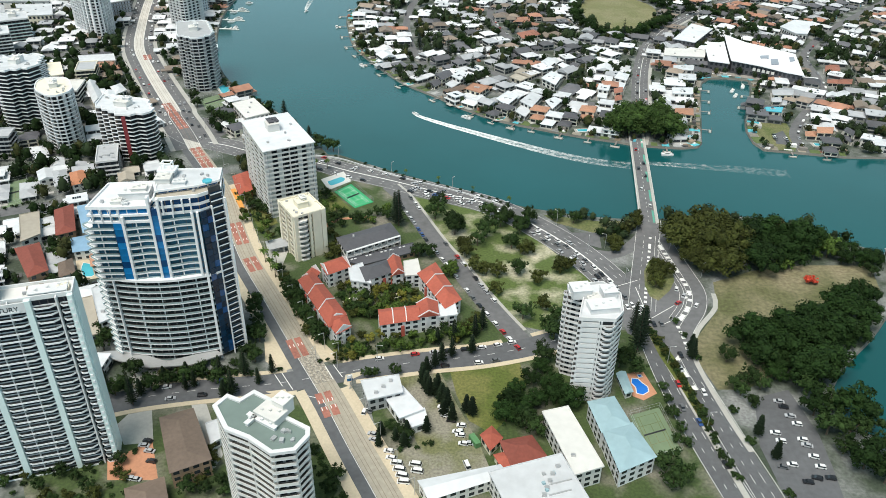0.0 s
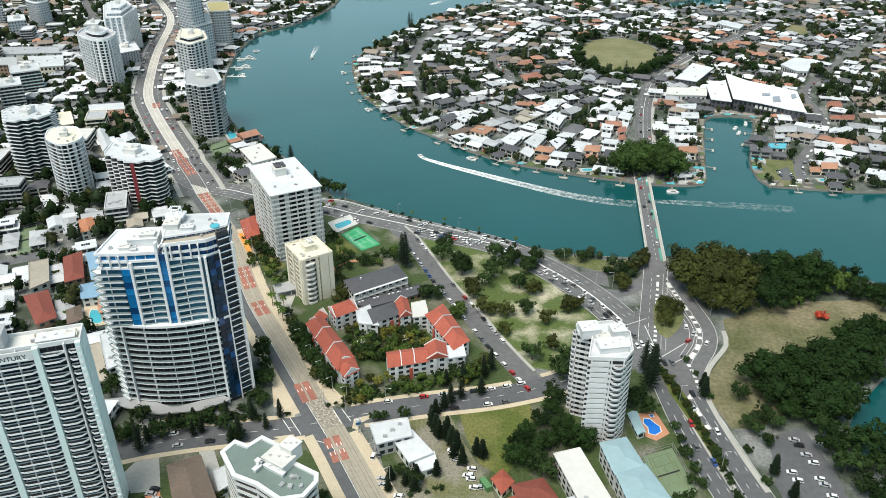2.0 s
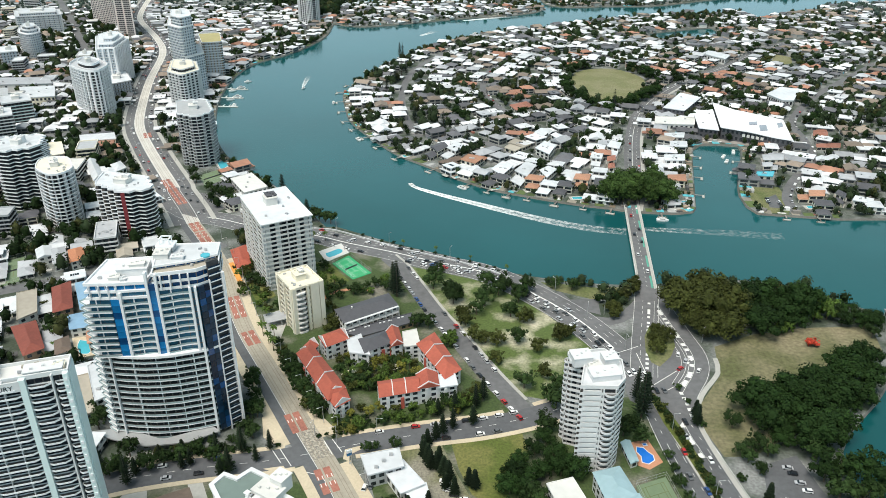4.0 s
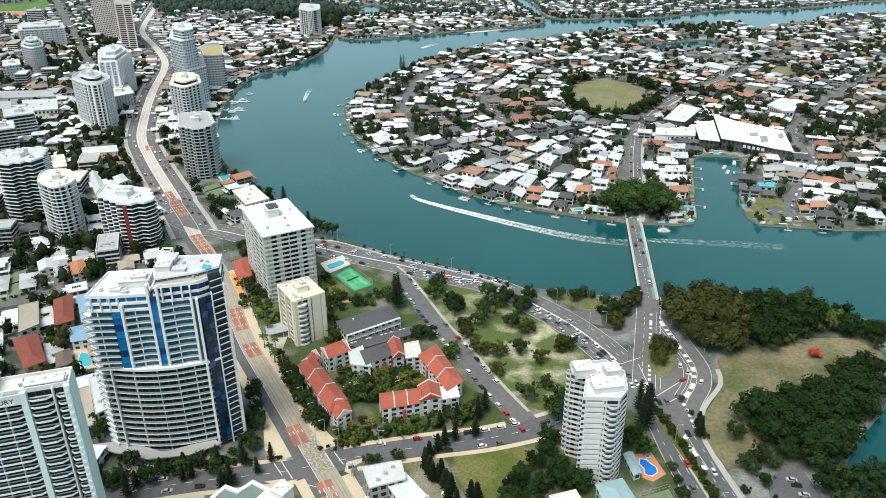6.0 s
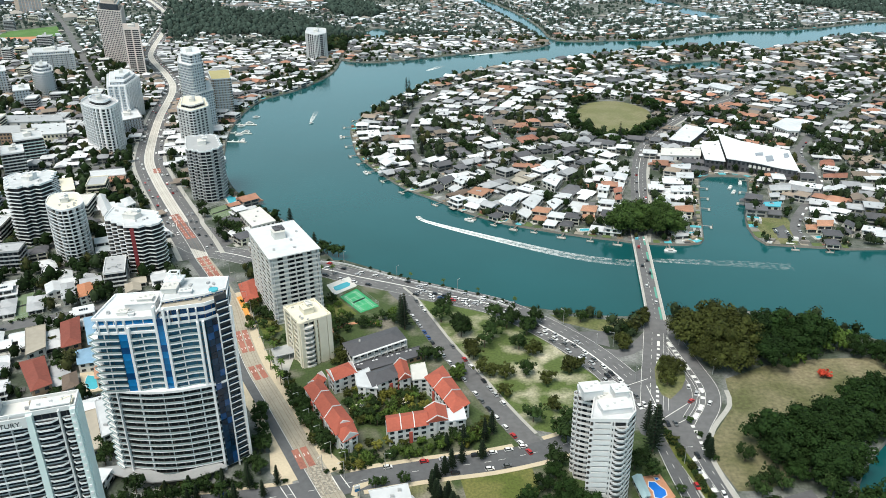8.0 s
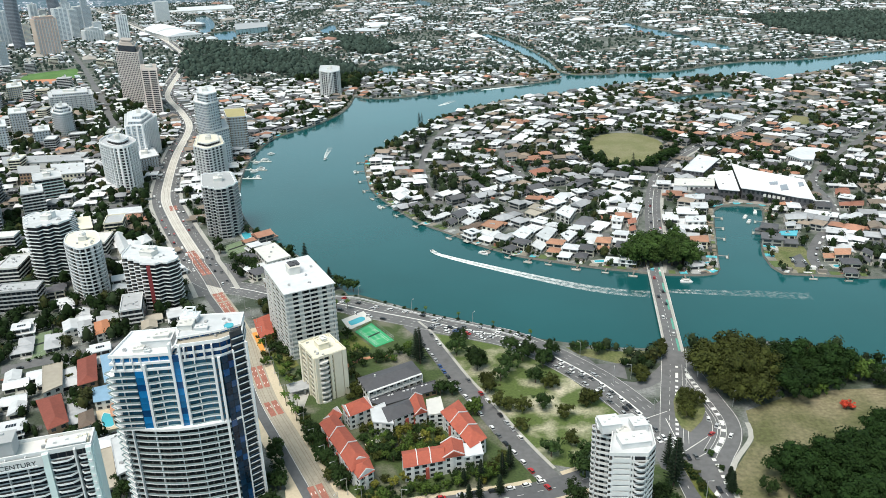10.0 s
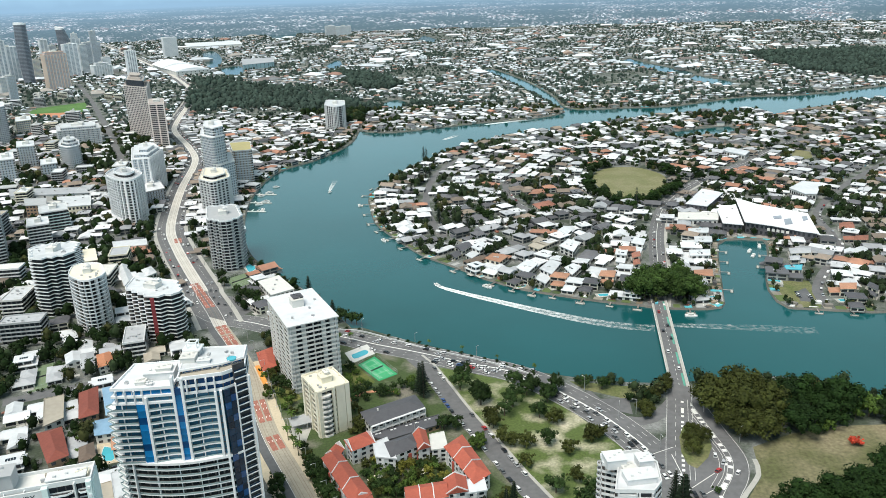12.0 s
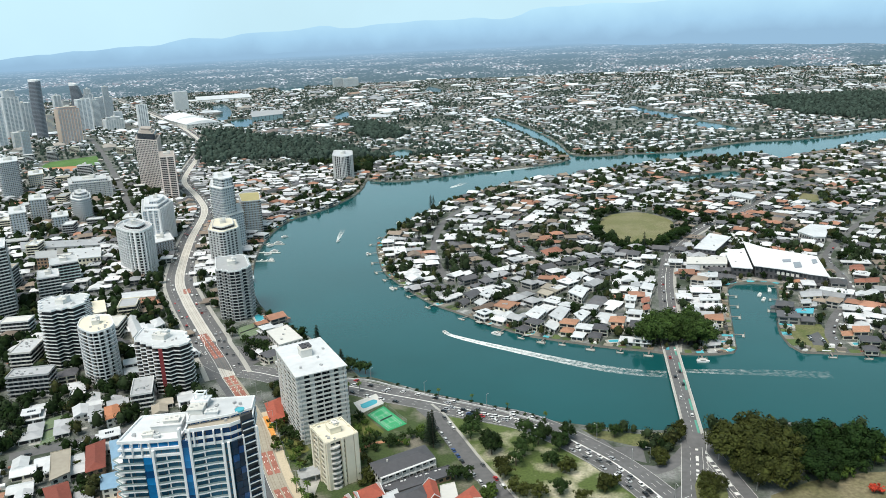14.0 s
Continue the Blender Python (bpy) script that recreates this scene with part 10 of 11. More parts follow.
def far_trees():
    """Trees between the houses and the woods beyond, as sheets of leaf clumps."""
    rng = np.random.default_rng(5)
    pts = []
    cells = {}
    for x, y, a in LOTS:
        for e in (-9.0, 0, 9.0) if y < 1500 else (0,):
            px, py = x - math.sin(a) * e, y + math.cos(a) * e
            cells.setdefault((int(px // 20), int(py // 20)), []).append((px, py))
    n = 86000
    dist = np.sqrt(rng.uniform(330 ** 2, 4600 ** 2, n))
    # closer ground gets its share of smaller trees
    dist = np.where(rng.random(n) < 0.26, rng.uniform(380, 1800, n), dist)
    az = rng.uniform(-0.62, 0.62, n)
    xs, ys = dist * np.sin(az), dist * np.cos(az)
    ok = np.ones(n, bool)
    for poly in WATERS:
        ok &= ~inside(poly, xs, ys)
        near, _ = nearest(poly + poly[:1], xs, ys)
        ok &= near > 3.5
    for line, half in ROAD_LINES:
        near, _ = nearest(line, xs, ys)
        ok &= near > half + 1.5
    for poly in [PARK, EAST_PARK, OVAL, FIELD, grown(ccw(CLAY), 9), SCRUB, RIGHT_LOT, POINT] + GREENS + TOWER_FEET + LOW_FEET + OPEN_TOWN:
        ok &= ~inside(poly, xs, ys)
    wood = np.zeros(n, bool)
    for poly in FAR_WOODS:
        wood |= inside(poly, xs, ys)
    sites = []
    for x, y, w, r in zip(xs[ok], ys[ok], wood[ok], dist[ok]):
        c = (int(x // 20), int(y // 20))
        gap = 4.0 if w else 6.0
        clump = noise.noise((x / 38, y / 38, 4.0)) + 0.6 * noise.noise((x / 170, y / 170, 6.0))
        if not w and clump < 0.02 and rng.random() < (0.45 if x > 250 and r < 1500 else 0.72):
            continue
        if clump > 0.25:
            gap = 4.8
        if any((x - a) ** 2 + (y - b) ** 2 < gap * gap for i in (-1, 0, 1) for j in (-1, 0, 1) for a, b in cells.get((c[0] + i, c[1] + j), ())):
            continue
        sites.append((x, y, rng.uniform(4, 7) if w else rng.uniform(1.8, 4.4) + max(0.0, 2.2 * clump), 56 if r < 650 else 27 if r < 900 else 11 if r < 1600 else 3))
    for poly in FAR_WOODS:
        px_, py_ = [p[0] for p in poly], [p[1] for p in poly]
        m = 1700
        wx, wy = rng.uniform(min(px_), max(px_), m), rng.uniform(min(py_), max(py_), m)
        good = inside(poly, wx, wy) & np.array([noise.noise((x / 90, y / 90, 7.0)) > -0.25 for x, y in zip(wx, wy)])
        for q in WATERS:
            good &= ~inside(q, wx, wy)
        sites += [(x, y, rng.uniform(5, 9), 5) for x, y in zip(wx[good], wy[good])]
    for x, y, d, nn in sides(ISLE_S) + sides(smooth(LEFT_BANK, 6))[10:] + sides(smooth(FAR_BANK, 9)):
        side = nn if not inside(RIVER, [x + nn.x * 6], [y + nn.y * 6])[0] else -nn
        for _ in range(2):
            if rng.random() < 0.6:
                u, e = rng.uniform(3, 9), rng.uniform(-3, 3)
                sites.append((x + side.x * u + d.x * e, y + side.y * u + d.y * e, rng.uniform(1.1, 3.2), 30))
    # the town west of the tramway is well treed
    tx, ty = rng.uniform(-620, -120, 5200), rng.uniform(420, 1500, 5200)
    town = free_mask(tx, ty, 4.0, 1.0) & (inside(MID, tx, ty) | inside(WEST_TOWN, tx, ty))
    for x, y in zip(tx[town], ty[town]):
        c = (int(x // 20), int(y // 20))
        if not any((x - a) ** 2 + (y - b) ** 2 < 36 for i in (-1, 0, 1) for j in (-1, 0, 1) for a, b in cells.get((c[0] + i, c[1] + j), ())):
            sites.append((x, y, rng.uniform(2.6, 6.0), 52 if math.hypot(x, y) < 700 else 18))
    sites = np.array(sites)
    olive = rng.random(len(sites)) < 0.12
    deep = rng.random(len(sites)) < np.where(sites[:, 0] < -120, 0.75, 0.25)
    # beyond this range the crowns take the haze-tinted leaves
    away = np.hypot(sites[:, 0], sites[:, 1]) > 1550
    for pick, mk, label in ((~olive & ~away & deep, "leafdeep", "deep green trees of the suburbs"), (~olive & ~away & ~deep, "leaftown", "dark green trees of the suburbs"), (olive & ~away, "leafolive", "olive green trees of the suburbs"), (away, "leafhaze", "trees of the far suburbs in a haze-tinted grey-green")):
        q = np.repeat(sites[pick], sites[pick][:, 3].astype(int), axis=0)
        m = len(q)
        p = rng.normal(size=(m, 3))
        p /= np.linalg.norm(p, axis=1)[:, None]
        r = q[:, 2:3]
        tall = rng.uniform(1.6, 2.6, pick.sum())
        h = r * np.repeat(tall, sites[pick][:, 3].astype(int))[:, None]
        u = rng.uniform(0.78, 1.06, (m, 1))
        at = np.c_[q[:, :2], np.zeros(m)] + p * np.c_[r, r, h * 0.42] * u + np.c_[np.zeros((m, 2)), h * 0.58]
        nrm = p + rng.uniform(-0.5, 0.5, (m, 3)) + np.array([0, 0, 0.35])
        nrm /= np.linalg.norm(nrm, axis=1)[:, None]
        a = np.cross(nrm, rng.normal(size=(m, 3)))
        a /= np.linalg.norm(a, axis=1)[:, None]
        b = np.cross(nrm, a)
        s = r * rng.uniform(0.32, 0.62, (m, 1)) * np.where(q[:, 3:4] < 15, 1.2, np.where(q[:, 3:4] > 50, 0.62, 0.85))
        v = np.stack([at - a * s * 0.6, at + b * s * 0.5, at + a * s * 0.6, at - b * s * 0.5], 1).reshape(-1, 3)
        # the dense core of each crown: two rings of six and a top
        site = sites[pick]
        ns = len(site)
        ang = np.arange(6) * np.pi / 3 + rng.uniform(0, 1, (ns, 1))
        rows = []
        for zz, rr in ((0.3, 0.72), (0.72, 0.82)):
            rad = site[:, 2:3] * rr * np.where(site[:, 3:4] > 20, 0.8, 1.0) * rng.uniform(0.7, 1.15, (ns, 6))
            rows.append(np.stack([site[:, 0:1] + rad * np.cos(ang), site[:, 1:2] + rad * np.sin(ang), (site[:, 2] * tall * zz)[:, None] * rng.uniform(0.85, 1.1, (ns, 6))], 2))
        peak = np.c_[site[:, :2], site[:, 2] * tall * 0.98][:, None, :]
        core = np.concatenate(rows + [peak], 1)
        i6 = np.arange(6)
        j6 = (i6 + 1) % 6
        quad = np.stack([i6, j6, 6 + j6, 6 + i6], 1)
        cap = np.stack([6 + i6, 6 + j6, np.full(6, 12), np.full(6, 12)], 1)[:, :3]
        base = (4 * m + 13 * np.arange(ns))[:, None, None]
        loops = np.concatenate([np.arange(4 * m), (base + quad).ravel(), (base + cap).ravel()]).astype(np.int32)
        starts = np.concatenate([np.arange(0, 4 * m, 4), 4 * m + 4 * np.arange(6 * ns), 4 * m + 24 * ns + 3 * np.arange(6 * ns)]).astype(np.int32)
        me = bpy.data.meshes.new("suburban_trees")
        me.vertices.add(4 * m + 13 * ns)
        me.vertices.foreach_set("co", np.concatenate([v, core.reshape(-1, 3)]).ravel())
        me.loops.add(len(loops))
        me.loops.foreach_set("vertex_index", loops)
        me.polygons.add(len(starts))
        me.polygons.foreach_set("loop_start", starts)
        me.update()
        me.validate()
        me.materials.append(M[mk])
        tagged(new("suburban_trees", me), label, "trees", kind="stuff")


far_trees()


# ---------------------------------------------------------------- cars
def car_proto(kind, colour, label, far=False):
    top = thing("van" if kind == "van" else "car", label, "van" if kind == "van" else "car")
    ln, w, h = {"sedan": (4.6, 1.8, 1.45), "hatch": (4.2, 1.8, 1.5), "van": (5.0, 1.95, 2.0)}[kind]
    zb = 0.85 if kind != "van" else 1.05
    a, b = {"sedan": (-0.32, 0.2), "hatch": (-0.46, 0.2), "van": (-0.48, 0.36)}[kind]
    s = Shape()
    prof = [(-ln / 2, 0.3), (ln / 2, 0.3), (ln / 2, zb - 0.25), (ln / 2 - 0.25, zb - 0.08), (b * ln + 0.35, zb), (a * ln - 0.2, zb), (-ln / 2 + 0.05, zb - 0.1)]
    for sg in (-1, 1):
        q = [(x, sg * w / 2, z) for x, z in prof]
        s.face(q if sg < 0 else q[::-1])
    for (x0, z0), (x1, z1) in zip(prof, prof[1:] + prof[:1]):
        s.face([(x0, -w / 2, z0), (x0, w / 2, z0), (x1, w / 2, z1), (x1, -w / 2, z1)])
    s.box((a + b) / 2 * ln + 0.02, 0, h - 0.07, (b - a) * ln - 0.75, w - 0.42, 0.07)
    body = s.link("body", M["car" + colour], top)
    s = Shape()
    lo = [(a * ln - 0.15, -w / 2 + 0.06), (b * ln + 0.3, -w / 2 + 0.06), (b * ln + 0.3, w / 2 - 0.06), (a * ln - 0.15, w / 2 - 0.06)]
    hi = [(a * ln + 0.3, -w / 2 + 0.22), (b * ln - 0.35, -w / 2 + 0.22), (b * ln - 0.35, w / 2 - 0.22), (a * ln + 0.3, w / 2 - 0.22)]
    for i in range(4):
        j = (i + 1) % 4
        s.face([(*lo[i], zb), (*lo[j], zb), (*hi[j], h - 0.06), (*hi[i], h - 0.06)])
    s.link("window_glass", M["carglass"], body)
    wheel = Shape()
    n = 8
    ring = [(0.32 * math.cos(2 * math.pi * i / n), 0.32 + 0.32 * math.sin(2 * math.pi * i / n)) for i in range(n)]
    wheel.v = [(x, -0.1, z) for x, z in ring] + [(x, 0.1, z) for x, z in ring]
    wheel.f = [(i, (i + 1) % n, n + (i + 1) % n, n + i) for i in range(n)] + [tuple(range(n)), tuple(range(2 * n - 1, n - 1, -1))]
    wheel.m = [0] * len(wheel.f)
    if far:
        four = Shape()
        for x in (-ln * 0.3, ln * 0.32):
            for y in (-w / 2 + 0.08, w / 2 - 0.08):
                k = len(four.v)
                four.v += [(p[0] + x, p[1] + y, p[2]) for p in wheel.v]
                four.f += [tuple(i + k for i in f) for f in wheel.f]
                four.m += wheel.m
        four.link("wheel_set", M["tyre"], top)["kind"] = "stuff"
        return top
    wm = wheel.mesh("wheel", M["tyre"])
    for x in (-ln * 0.3, ln * 0.32):
        for y in (-w / 2 + 0.08, w / 2 - 0.08):
            part("wheel", wm, top, at=pose(x, y, 0))
    return top


KINDS = (("white", "hatch", "white hatchback car on the asphalt"), ("silver", "sedan", "silver sedan car on the asphalt"), ("black", "hatch", "black hatchback car on the asphalt"), ("grey", "sedan", "dark grey sedan car on the asphalt"), ("red", "hatch", "small red car on the asphalt"), ("blue", "sedan", "dark blue sedan on the asphalt"))
CARS = {c: car_proto(k, c, t) for c, k, t in KINDS}
FAR_CARS = {c: car_proto(k, c, t, True) for c, k, t in KINDS}
VAN = car_proto("van", "white", "white van parked on the ground")
cars_used = set()
DISTANT = []
car_rnd = random.Random(12)


def put_car(x, y, deg, colour=None, z=0.1):
    if math.hypot(x, y) > 620:
        DISTANT.append((x, y, deg, z))
        return None
    proto = VAN if colour == "van" else (CARS if math.hypot(x, y) < 300 else FAR_CARS)[colour or car_rnd.choices(list(CARS), [10, 5, 5, 4, 1.3, 1])[0]]
    m = pose(x, y, z, 0, 0, deg)
    if proto.name in cars_used:
        return copy_thing(proto, m)
    cars_used.add(proto.name)
    proto.matrix_basis = m
    return proto


def cars_along(pts, off, gap, fill, seed, back=False, lo=0.0, hi=1.0, z=0.1):
    rnd = random.Random(seed)
    sd = sides(smooth(pts, 1.0))
    sd = sd[int(len(sd) * lo):int(len(sd) * hi)]
    run = gap
    for (x0, y0, d0, n0), (x1, y1, d1, n1) in zip(sd, sd[1:]):
        run += math.hypot(x1 - x0, y1 - y0)
        if run >= gap:
            run = rnd.uniform(-0.25, 0.1) * gap
            if rnd.random() < fill:
                put_car(x0 + n0.x * off, y0 + n0.y * off, math.degrees(math.atan2(d0.y, d0.x)) + (180 if back else 0), z=z)


cars_along(RIVER_RD, 2.0, 6.8, 0.95, 1, lo=0.5, hi=0.97)
cars_along(RIVER_RD, 5.3, 7.0, 0.9, 2, lo=0.48, hi=0.97)
cars_along(RIVER_RD, 8.6, 11, 0.7, 3, lo=0.2, hi=0.9)
cars_along(RIVER_RD, -2.2, 22, 0.6, 4, True, lo=0.25, hi=0.95)
cars_along(RIVER_RD, -5.6, 12, 0.65, 5, True, lo=0.25, hi=0.75)
cars_along(RIVER_RD, -9.0, 24, 0.5, 6, True, lo=0.25, hi=0.7)
cars_along(PARKING_ST, -4.5, 6.0, 0.92, 7, hi=0.92)
cars_along(PARKING_ST, 4.5, 6.4, 0.6, 8, lo=0.12)
cars_along(CROSS, -5.2, 7.0, 0.75, 9, lo=0.63, hi=0.93)
cars_along(CROSS, 5.2, 7.0, 0.7, 10, lo=0.72, hi=0.93)
cars_along(CROSS, -4.0, 11, 0.6, 11, lo=0.18, hi=0.42)
cars_along(CROSS, 4.0, 13, 0.6, 12, lo=0.18, hi=0.40)
cars_along(EAST_A, -3.5, 20, 0.55, 13, lo=0.1)
cars_along(EAST_A, 0.2, 26, 0.5, 14, lo=0.1)
cars_along(EAST_B, 0.0, 26, 0.6, 15)
cars_along(EAST_B, 3.8, 30, 0.5, 16)
cars_along(TRAM_FAR, 6.8, 14, 0.6, 17, hi=0.5)
cars_along(TRAM_FAR, 11, 16, 0.6, 18, hi=0.5)
cars_along(TRAM_FAR, -7, 16, 0.45, 19, True, hi=0.5)
cars_along(TRAM_FAR, -11, 20, 0.45, 20, True, hi=0.4)
cars_along(ISLE_RD, -2, 20, 0.5, 21, hi=0.5)
cars_along(ISLE_RD, 5.2, 11, 0.5, 22, True, hi=0.35)
cars_along(ISLE_RD2, 2.6, 12, 0.5, 23, hi=0.5)
cars_along(SLIP, -2.2, 15, 0.6, 24, lo=0.3, hi=0.8)
for (x, y), deg, col in zip([(124.5, 338.1), (126.8, 331.9), (122.2, 325.1), (131.1, 323.3)], (75, 62, 40, 60), ("white", "silver", "red", "white")):
    put_car(x, y, deg, col, 0.12)
cars_along(LEFT_ST, 3.5, 9, 0.5, 25)
cars_along(ISLE_ST, 2.5, 12, 0.6, 26)
a, b = (Vector(p) for p in [(126.4, 415.0), (145.3, 542.0)])
for u, off in ((0.12, 2), (0.3, -2), (0.46, 2), (0.55, -2), (0.62, 2), (0.8, -2)):
    d = (b - a).normalized()
    p = a.lerp(b, u) + Vector((d.y, -d.x)) * off
    put_car(p.x, p.y, math.degrees(math.atan2(d.y, d.x)), z=1.06)
for spots, deg, col in (
    ([(-20.4, 219.5), (-19.3, 215.9)], 172, "white"), ([(-16.9, 213.0), (-15.8, 209.9), (-14.5, 206.8), (-13.7, 203.7)], 172, "van"), ([(-9.5, 212.6), (-8.7, 209.2)], 172, "van"), ([(10.7, 212.7)], 110, "van"),
    ([(-6.6, 260.2), (-5.5, 258.0), (7.7, 231.0), (8.4, 228.8), (9.5, 224.1)], 175, "white"), ([(0.8, 245.2), (2.1, 242.5), (3.3, 239.8), (4.7, 237.2)], 170, None), ([(-32.3, 241.7), (-29.5, 242.8)], 75, None), ([(-27.5, 228.7), (-26.8, 225.5), (-14.0, 227.4)], 160, "silver"),
    ([(147.6, 252.1), (148.3, 248.6), (149.2, 243.1), (150.3, 238.4), (139.2, 233.0), (139.9, 228.5), (149.1, 229.3), (149.7, 226.2), (150.0, 220.1), (150.5, 214.8), (152.1, 209.1), (135.5, 214.5), (139.7, 215.7), (146.8, 209.0), (142.5, 206.9)], 165, None),
    ([(-6.5, 261.0), (-5.7, 257.7), (1.4, 243.4), (2.4, 240.1), (8.9, 234.4), (7.0, 230.5), (11.5, 224.4), (-12.8, 238.4), (-9.2, 236.8)], 168, None),
    ([(252.6, 550.5), (251.8, 546.8), (251.0, 542.6), (258.6, 539.5), (259.4, 544.0)], 100, None),
    ([(-188.5, 333.5), (-183.2, 335.2), (-248.4, 404.9), (-243.9, 410.0), (-240.3, 413.0), (-118.0, 222.9), (-115.5, 217.5), (-113.0, 212.2), (-118.7, 220.4), (-117.9, 203.5), (-116.0, 203.0)], 170, None)):
    for x, y in spots:
        put_car(x, y, deg + car_rnd.uniform(-6, 6), col, 0.06)



def distant_cars():
    s = Shape()
    for x, y, deg, z in DISTANT:
        a = radians(deg)
        s.box(x, y, z + 0.3, 4.4, 1.8, 0.6, a)
        s.box(x - 0.2 * math.cos(a), y - 0.2 * math.sin(a), z + 0.9, 2.4, 1.6, 0.5, a)
    tagged(s.link("distant_cars", M["farcar"]), "small distant cars on the roads", "cars", kind="stuff")


distant_cars()

# ---------------------------------------------------------------- on the water
def jetty_proto():
    top = thing("jetty", "grey timber jetty with a floating pontoon", "jetty", group="private jetties")
    s = Shape()
    s.box(0, -3.5, -0.3, 1.2, 8, 0.25)
    s.link("gangway", M["timber"], top)
    s = Shape()
    s.box(0, -8.4, WATER_Z + 0.1, 7, 2.2, 0.5)
    s.link("pontoon", M["concrete"], top)
    pile = Shape()
    pile.tube(0, 0, -3, 1.0, 0.18, 0.18, 6)
    pm = pile.mesh("pile", M["timber"])
    for x, y in ((-3.2, -9.7), (3.2, -9.7)):
        part("pile", pm, top, at=pose(x, y, 0))
    return top


def boat_proto(name, label, ln, w):
    top = thing(name, label, "boat")
    s = Shape()
    hull = [(-ln / 2, -w / 2), (ln * 0.15, -w / 2), (ln * 0.4, -w * 0.3), (ln / 2, 0), (ln * 0.4, w * 0.3), (ln * 0.15, w / 2), (-ln / 2, w / 2)]
    s.prism(ccw(hull), -0.4, ln * 0.1)
    s.link("hull", M["white"], top)
    s = Shape()
    s.prism(ccw([(-ln * 0.25, -w * 0.35), (ln * 0.15, -w * 0.3), (ln * 0.15, w * 0.3), (-ln * 0.25, w * 0.35)]), ln * 0.1, ln * 0.1 + ln * 0.11)
    cabin = s.link("cabin", M["offwhite"], top)
    s = Shape()
    s.prism(ccw([(-ln * 0.2, -w * 0.36), (ln * 0.17, -w * 0.31), (ln * 0.17, w * 0.31), (-ln * 0.2, w * 0.36)]), ln * 0.13, ln * 0.17)
    s.link("window_glass", M["glass"], cabin)
    return top


JETTY = jetty_proto()
YACHT = boat_proto("motor_yacht", "white motor yacht moored on the water", 9, 3.0)
SPEEDBOAT = boat_proto("speedboat", "white speedboat running across the river", 7, 2.4)
jet_rnd = random.Random(4)
k = 0
sd = sides(ISLE_S)
run = 0.0
for i in range(1, len(sd)):
    x, y, d, n = sd[i]
    run += math.hypot(x - sd[i - 1][0], y - sd[i - 1][1])
    if run < 26 or y > 1250 or x > 0.62 * y or x > 225 or (x > 170 and y < 700):
        continue
    run = jet_rnd.uniform(-8, 4)
    w = n if inside(RIVER, [x + n.x * 12], [y + n.y * 12])[0] else -n
    if not inside(RIVER, [x + w.x * 15], [y + w.y * 15])[0]:
        continue
    m = pose(x, y, 0, 0, 0, math.degrees(math.atan2(w.y, w.x)) + 90)
    if k == 0:
        JETTY.matrix_basis = m
    else:
        copy_thing(JETTY, m)
    if k % 4 == 1:
        q = m @ Vector((0, -11.6, 0))
        mm = pose(q.x, q.y, WATER_Z + 0.2, 0, 0, math.degrees(math.atan2(w.y, w.x)) + 90)
        if k == 1:
            YACHT.matrix_basis = mm
        else:
            copy_thing(YACHT, mm)
    k += 1
for x, y in [(228.2, 644.5), (221.5, 623.0), (215.3, 598.9), (260.4, 636.6), (249.8, 609.0), (276.4, 662.8), (164.6, 519.4), (111.5, 529.8), (94.3, 535.5), (80.0, 540.9), (199.1, 562.7), (63.9, 548.9), (47.4, 557.1), (34.8, 565.1), (17.5, 576.2), (255.0, 520.5), (273.3, 517.0), (284.2, 515.1)]:
    p = min(sd, key=lambda q: (q[0] - x) ** 2 + (q[1] - y) ** 2)
    w = p[3] if inside(RIVER, [p[0] + p[3].x * 9], [p[1] + p[3].y * 9])[0] else -p[3]
    copy_thing(JETTY, pose(p[0], p[1], 0, 0, 0, math.degrees(math.atan2(w.y, w.x)) + 90)).scale = (0.8, 0.8, 1.0)
MARINA = [(-293.0, 1056.3), (-278.0, 1068.2)] + [(-285.1, 1006.7), (-267.4, 1017.2)]
for (x, y), deg in zip([(252.2, 640.4), (253.2, 652.6), (265.9, 663.9), (253.0, 690.4), (262.0, 689.4), (-243.5, 888.6), (-237.5, 903.8), (-232.1, 864.0), (-236.6, 849.9), (-227.1, 827.4), (-235.4, 931.4)], (60, 60, 70, 0, 5, 20, 25, 20, 10, 80, 15)):
    copy_thing(YACHT, pose(x, y, WATER_Z + 0.2, 0, 0, deg))
for line in ([(-255.7, 898.3), (-226.9, 894.2)], [(-251.0, 859.1), (-223.4, 855.4)], [(-243.3, 822.6), (-221.4, 819.8)], [(243.7, 696.8), (278.0, 682.4)], [(-274.3, 885.1), (-264.3, 883.7)]):
    a, b = Vector(line[0]), Vector(line[1])
    s = Shape()
    m, d = (a + b) / 2, b - a
    s.box(0, 0, 0, d.length, 2.2, 0.5)
    for u in (-0.3, 0.0, 0.3):
        s.box(d.length * u, 4, 0, 1.2, 7, 0.45)
    tagged(s.link("marina_jetty", M["offwhite"], at=pose(m.x, m.y, WATER_Z + 0.15, 0, 0, math.degrees(math.atan2(d.y, d.x)))), "pale floating marina walkway", "jetty")


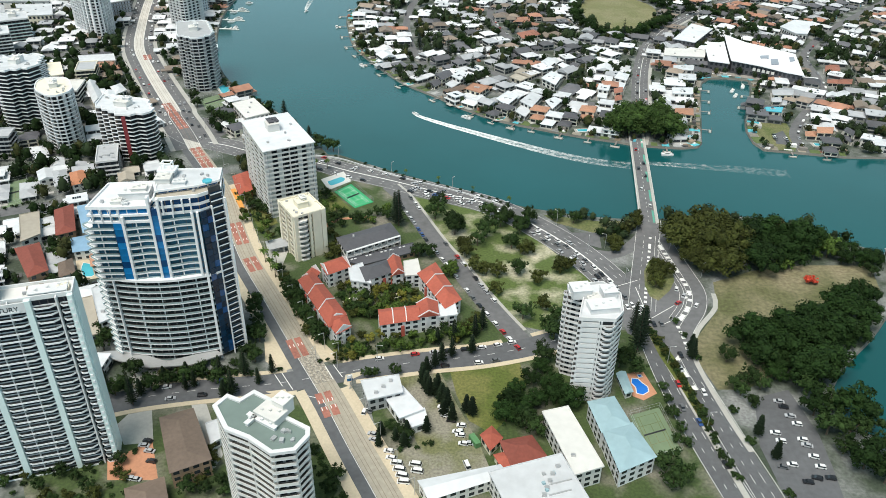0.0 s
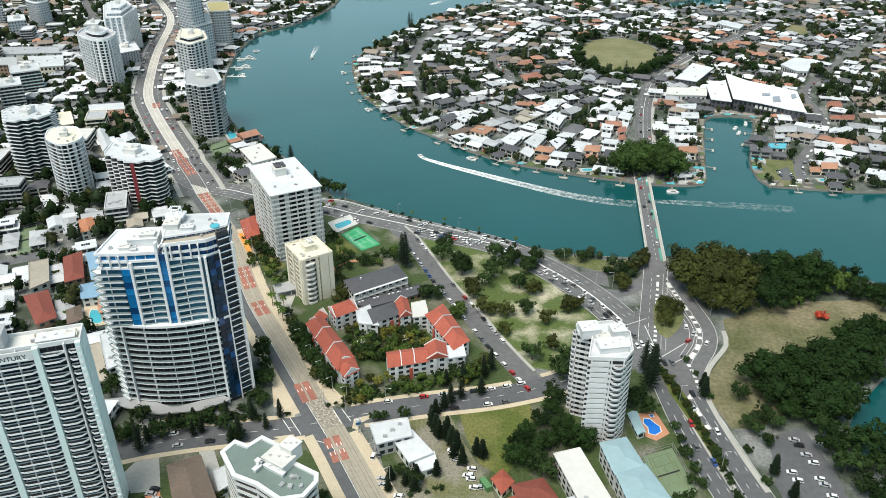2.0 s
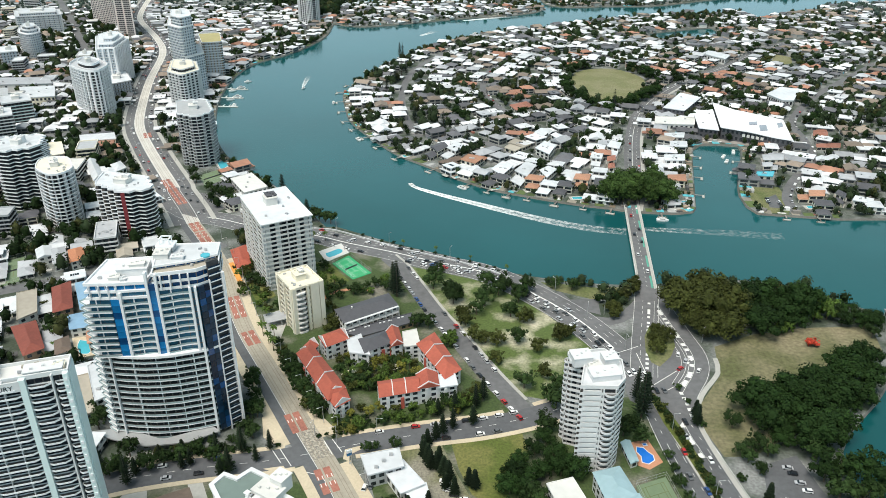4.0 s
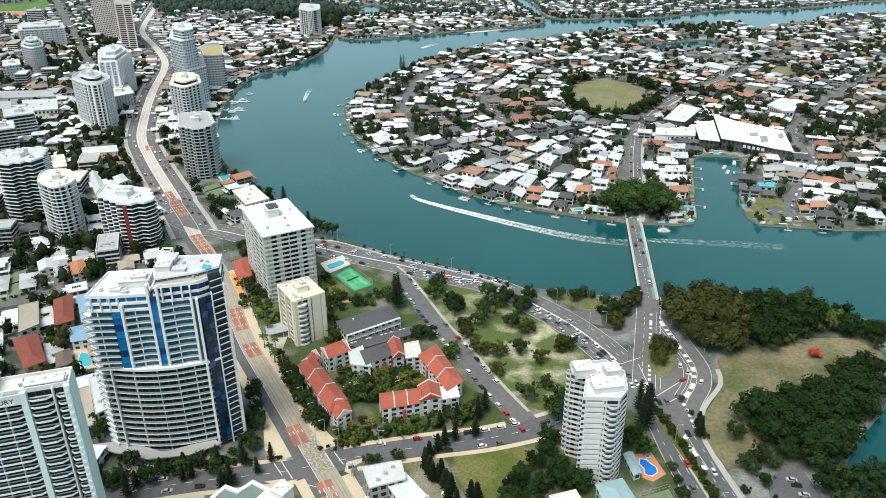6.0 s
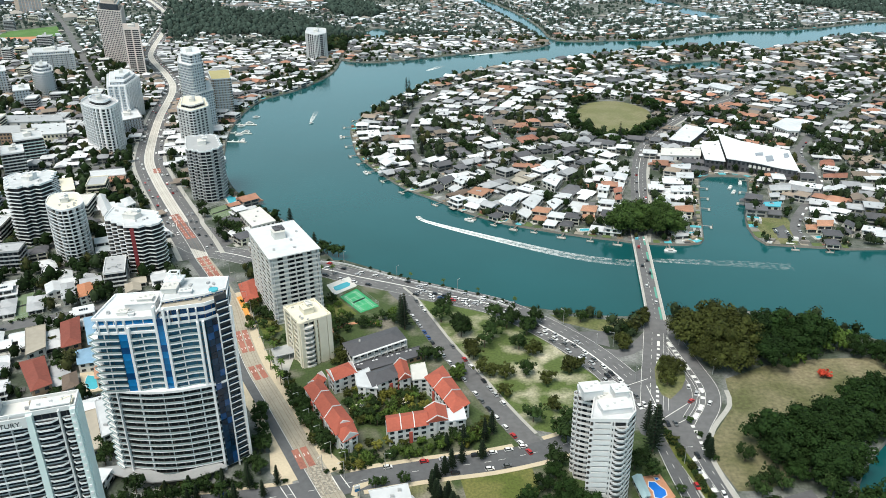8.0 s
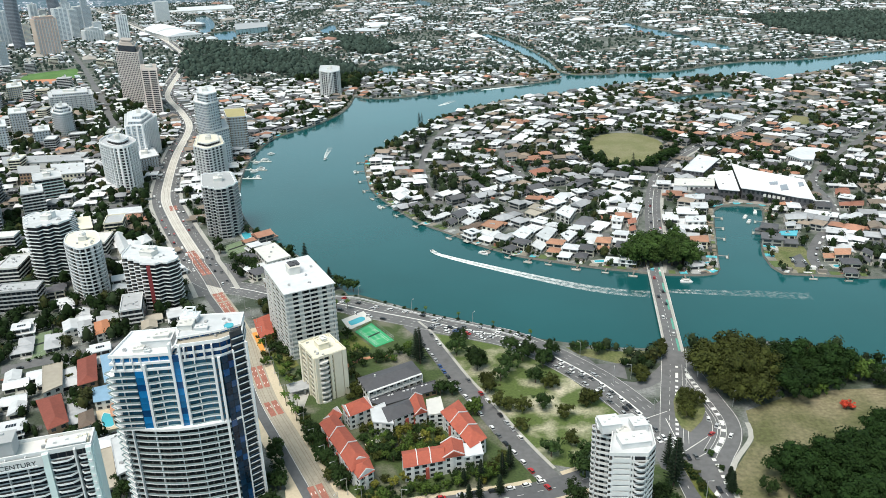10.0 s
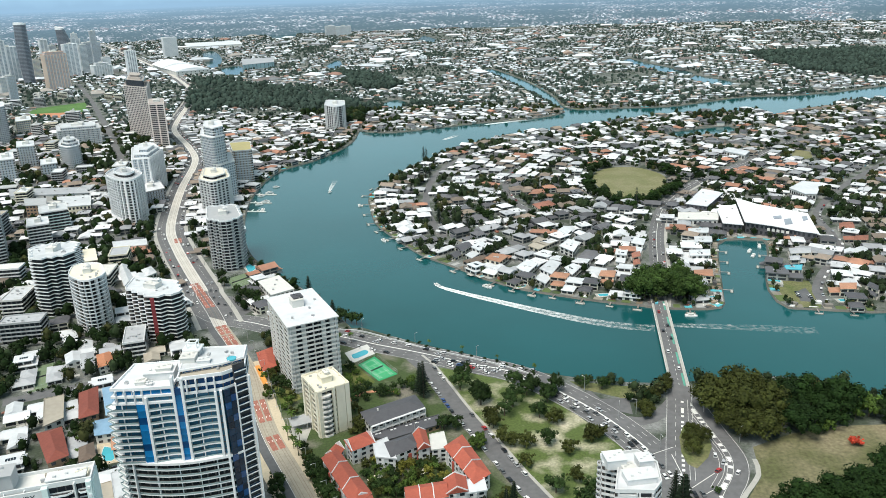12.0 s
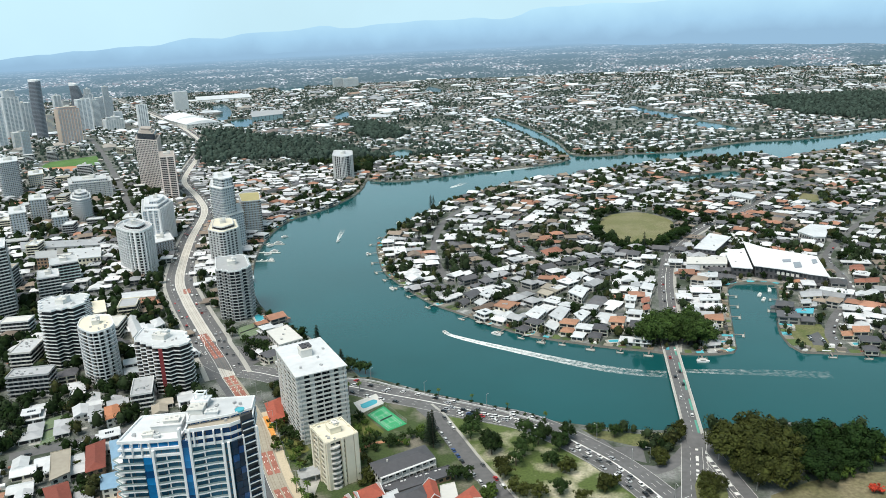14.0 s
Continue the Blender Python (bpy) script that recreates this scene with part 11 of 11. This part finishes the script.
def foam_material(cover):
    """Foam torn open by the water, with more or less of it left."""
    m = bpy.data.materials.new("torn_foam")
    m.use_nodes = True
    nd, ln = m.node_tree.nodes, m.node_tree.links
    b = nd["Principled BSDF"]
    b.inputs["Base Color"].default_value, b.inputs["Roughness"].default_value = (0.8, 0.84, 0.84, 1), 0.9
    tc, n1, rg = nd.new("ShaderNodeTexCoord"), nd.new("ShaderNodeTexNoise"), nd.new("ShaderNodeMapRange")
    n1.inputs["Scale"].default_value, n1.inputs["Detail"].default_value = 0.45, 8
    rg.inputs[1].default_value, rg.inputs[2].default_value = 0.5 + 0.28 * (0.5 - cover) * 2 - 0.26, 0.5 + 0.28 * (0.5 - cover) * 2 + 0.3
    ln.new(tc.outputs["Object"], n1.inputs["Vector"])
    ln.new(n1.outputs["Fac"], rg.inputs[0])
    rg.inputs[4].default_value = min(1.0, 0.35 + 0.75 * cover)
    ln.new(rg.outputs[0], b.inputs["Alpha"])
    return m


FOAMS = [foam_material(0.97 - 0.075 * k) for k in range(12)]


def wake(name, pts, w0, w1, first, label):
    """Foam behind a boat: a band that widens and breaks up."""
    line = sides(smooth(pts, 3.0))
    s = Shape()
    m = len(line) - 1
    for i in range(m):
        (x0, y0, d0, n0), (x1, y1, d1, n1) = line[i], line[i + 1]
        wa, wb = w0 + (w1 - w0) * (i / m) ** 0.6, w0 + (w1 - w0) * ((i + 1) / m) ** 0.6
        for lo, hi, step in ((-1.0, -0.35, 0), (-0.35, 0.35, 1), (0.35, 1.0, 0)):
            k = min(len(FOAMS) - 1, 2 * first + 2 * step + int(10.5 * (i / m) ** 1.5))
            s.face([(x0 + n0.x * wa * lo, y0 + n0.y * wa * lo, WATER_Z + 0.06), (x0 + n0.x * wa * hi, y0 + n0.y * wa * hi, WATER_Z + 0.06),
                    (x1 + n1.x * wb * hi, y1 + n1.y * wb * hi, WATER_Z + 0.06), (x1 + n1.x * wb * lo, y1 + n1.y * wb * lo, WATER_Z + 0.06)][::-1], k)
    tagged(s.link(name, FOAMS), label, "wake", kind="stuff")


MAIN_WAKE = [(-24.4, 586.4), (-17.2, 578.6)] + [(1.5, 564.6), (19.1, 552.6), (48.4, 533.1), (80.0, 513.6), (106.7, 501.2), (131.7, 495.0)]
wake("wake", MAIN_WAKE, 1.6, 5.5, 0, "white foam wake trailing behind the speedboat")
wake("wake", [(146.0, 499.4), (174.2, 496.1), (204.9, 491.8), (240.2, 485.6)], 2.5, 6.0, 4, "thin fading foam beyond the bridge")
wake("wake", [(-164.3, 904.0), (-165.2, 932.3), (-165.5, 962.1)], 1.0, 3.5, 1, "short white wake on the upper river")
wake("wake", [(39.3, 1349.7), (70.2, 1366.4), (133.5, 1394.7)], 2.5, 7, 0, "long white wake on the upper river")
wake("wake", [(-30.7, 1219.8), (-6.0, 1259.8)], 2.5, 6, 1, "white wake on the upper river")
a, b = Vector(MAIN_WAKE[1]), Vector(MAIN_WAKE[0])
SPEEDBOAT.matrix_basis = pose(b.x, b.y, WATER_Z + 0.25, 0, 0, math.degrees(math.atan2(b.y - a.y, b.x - a.x)))
x, y = [(-162.7, 898.3)][0]
copy_thing(SPEEDBOAT, pose(x, y, WATER_Z + 0.25, 0, 0, -110))
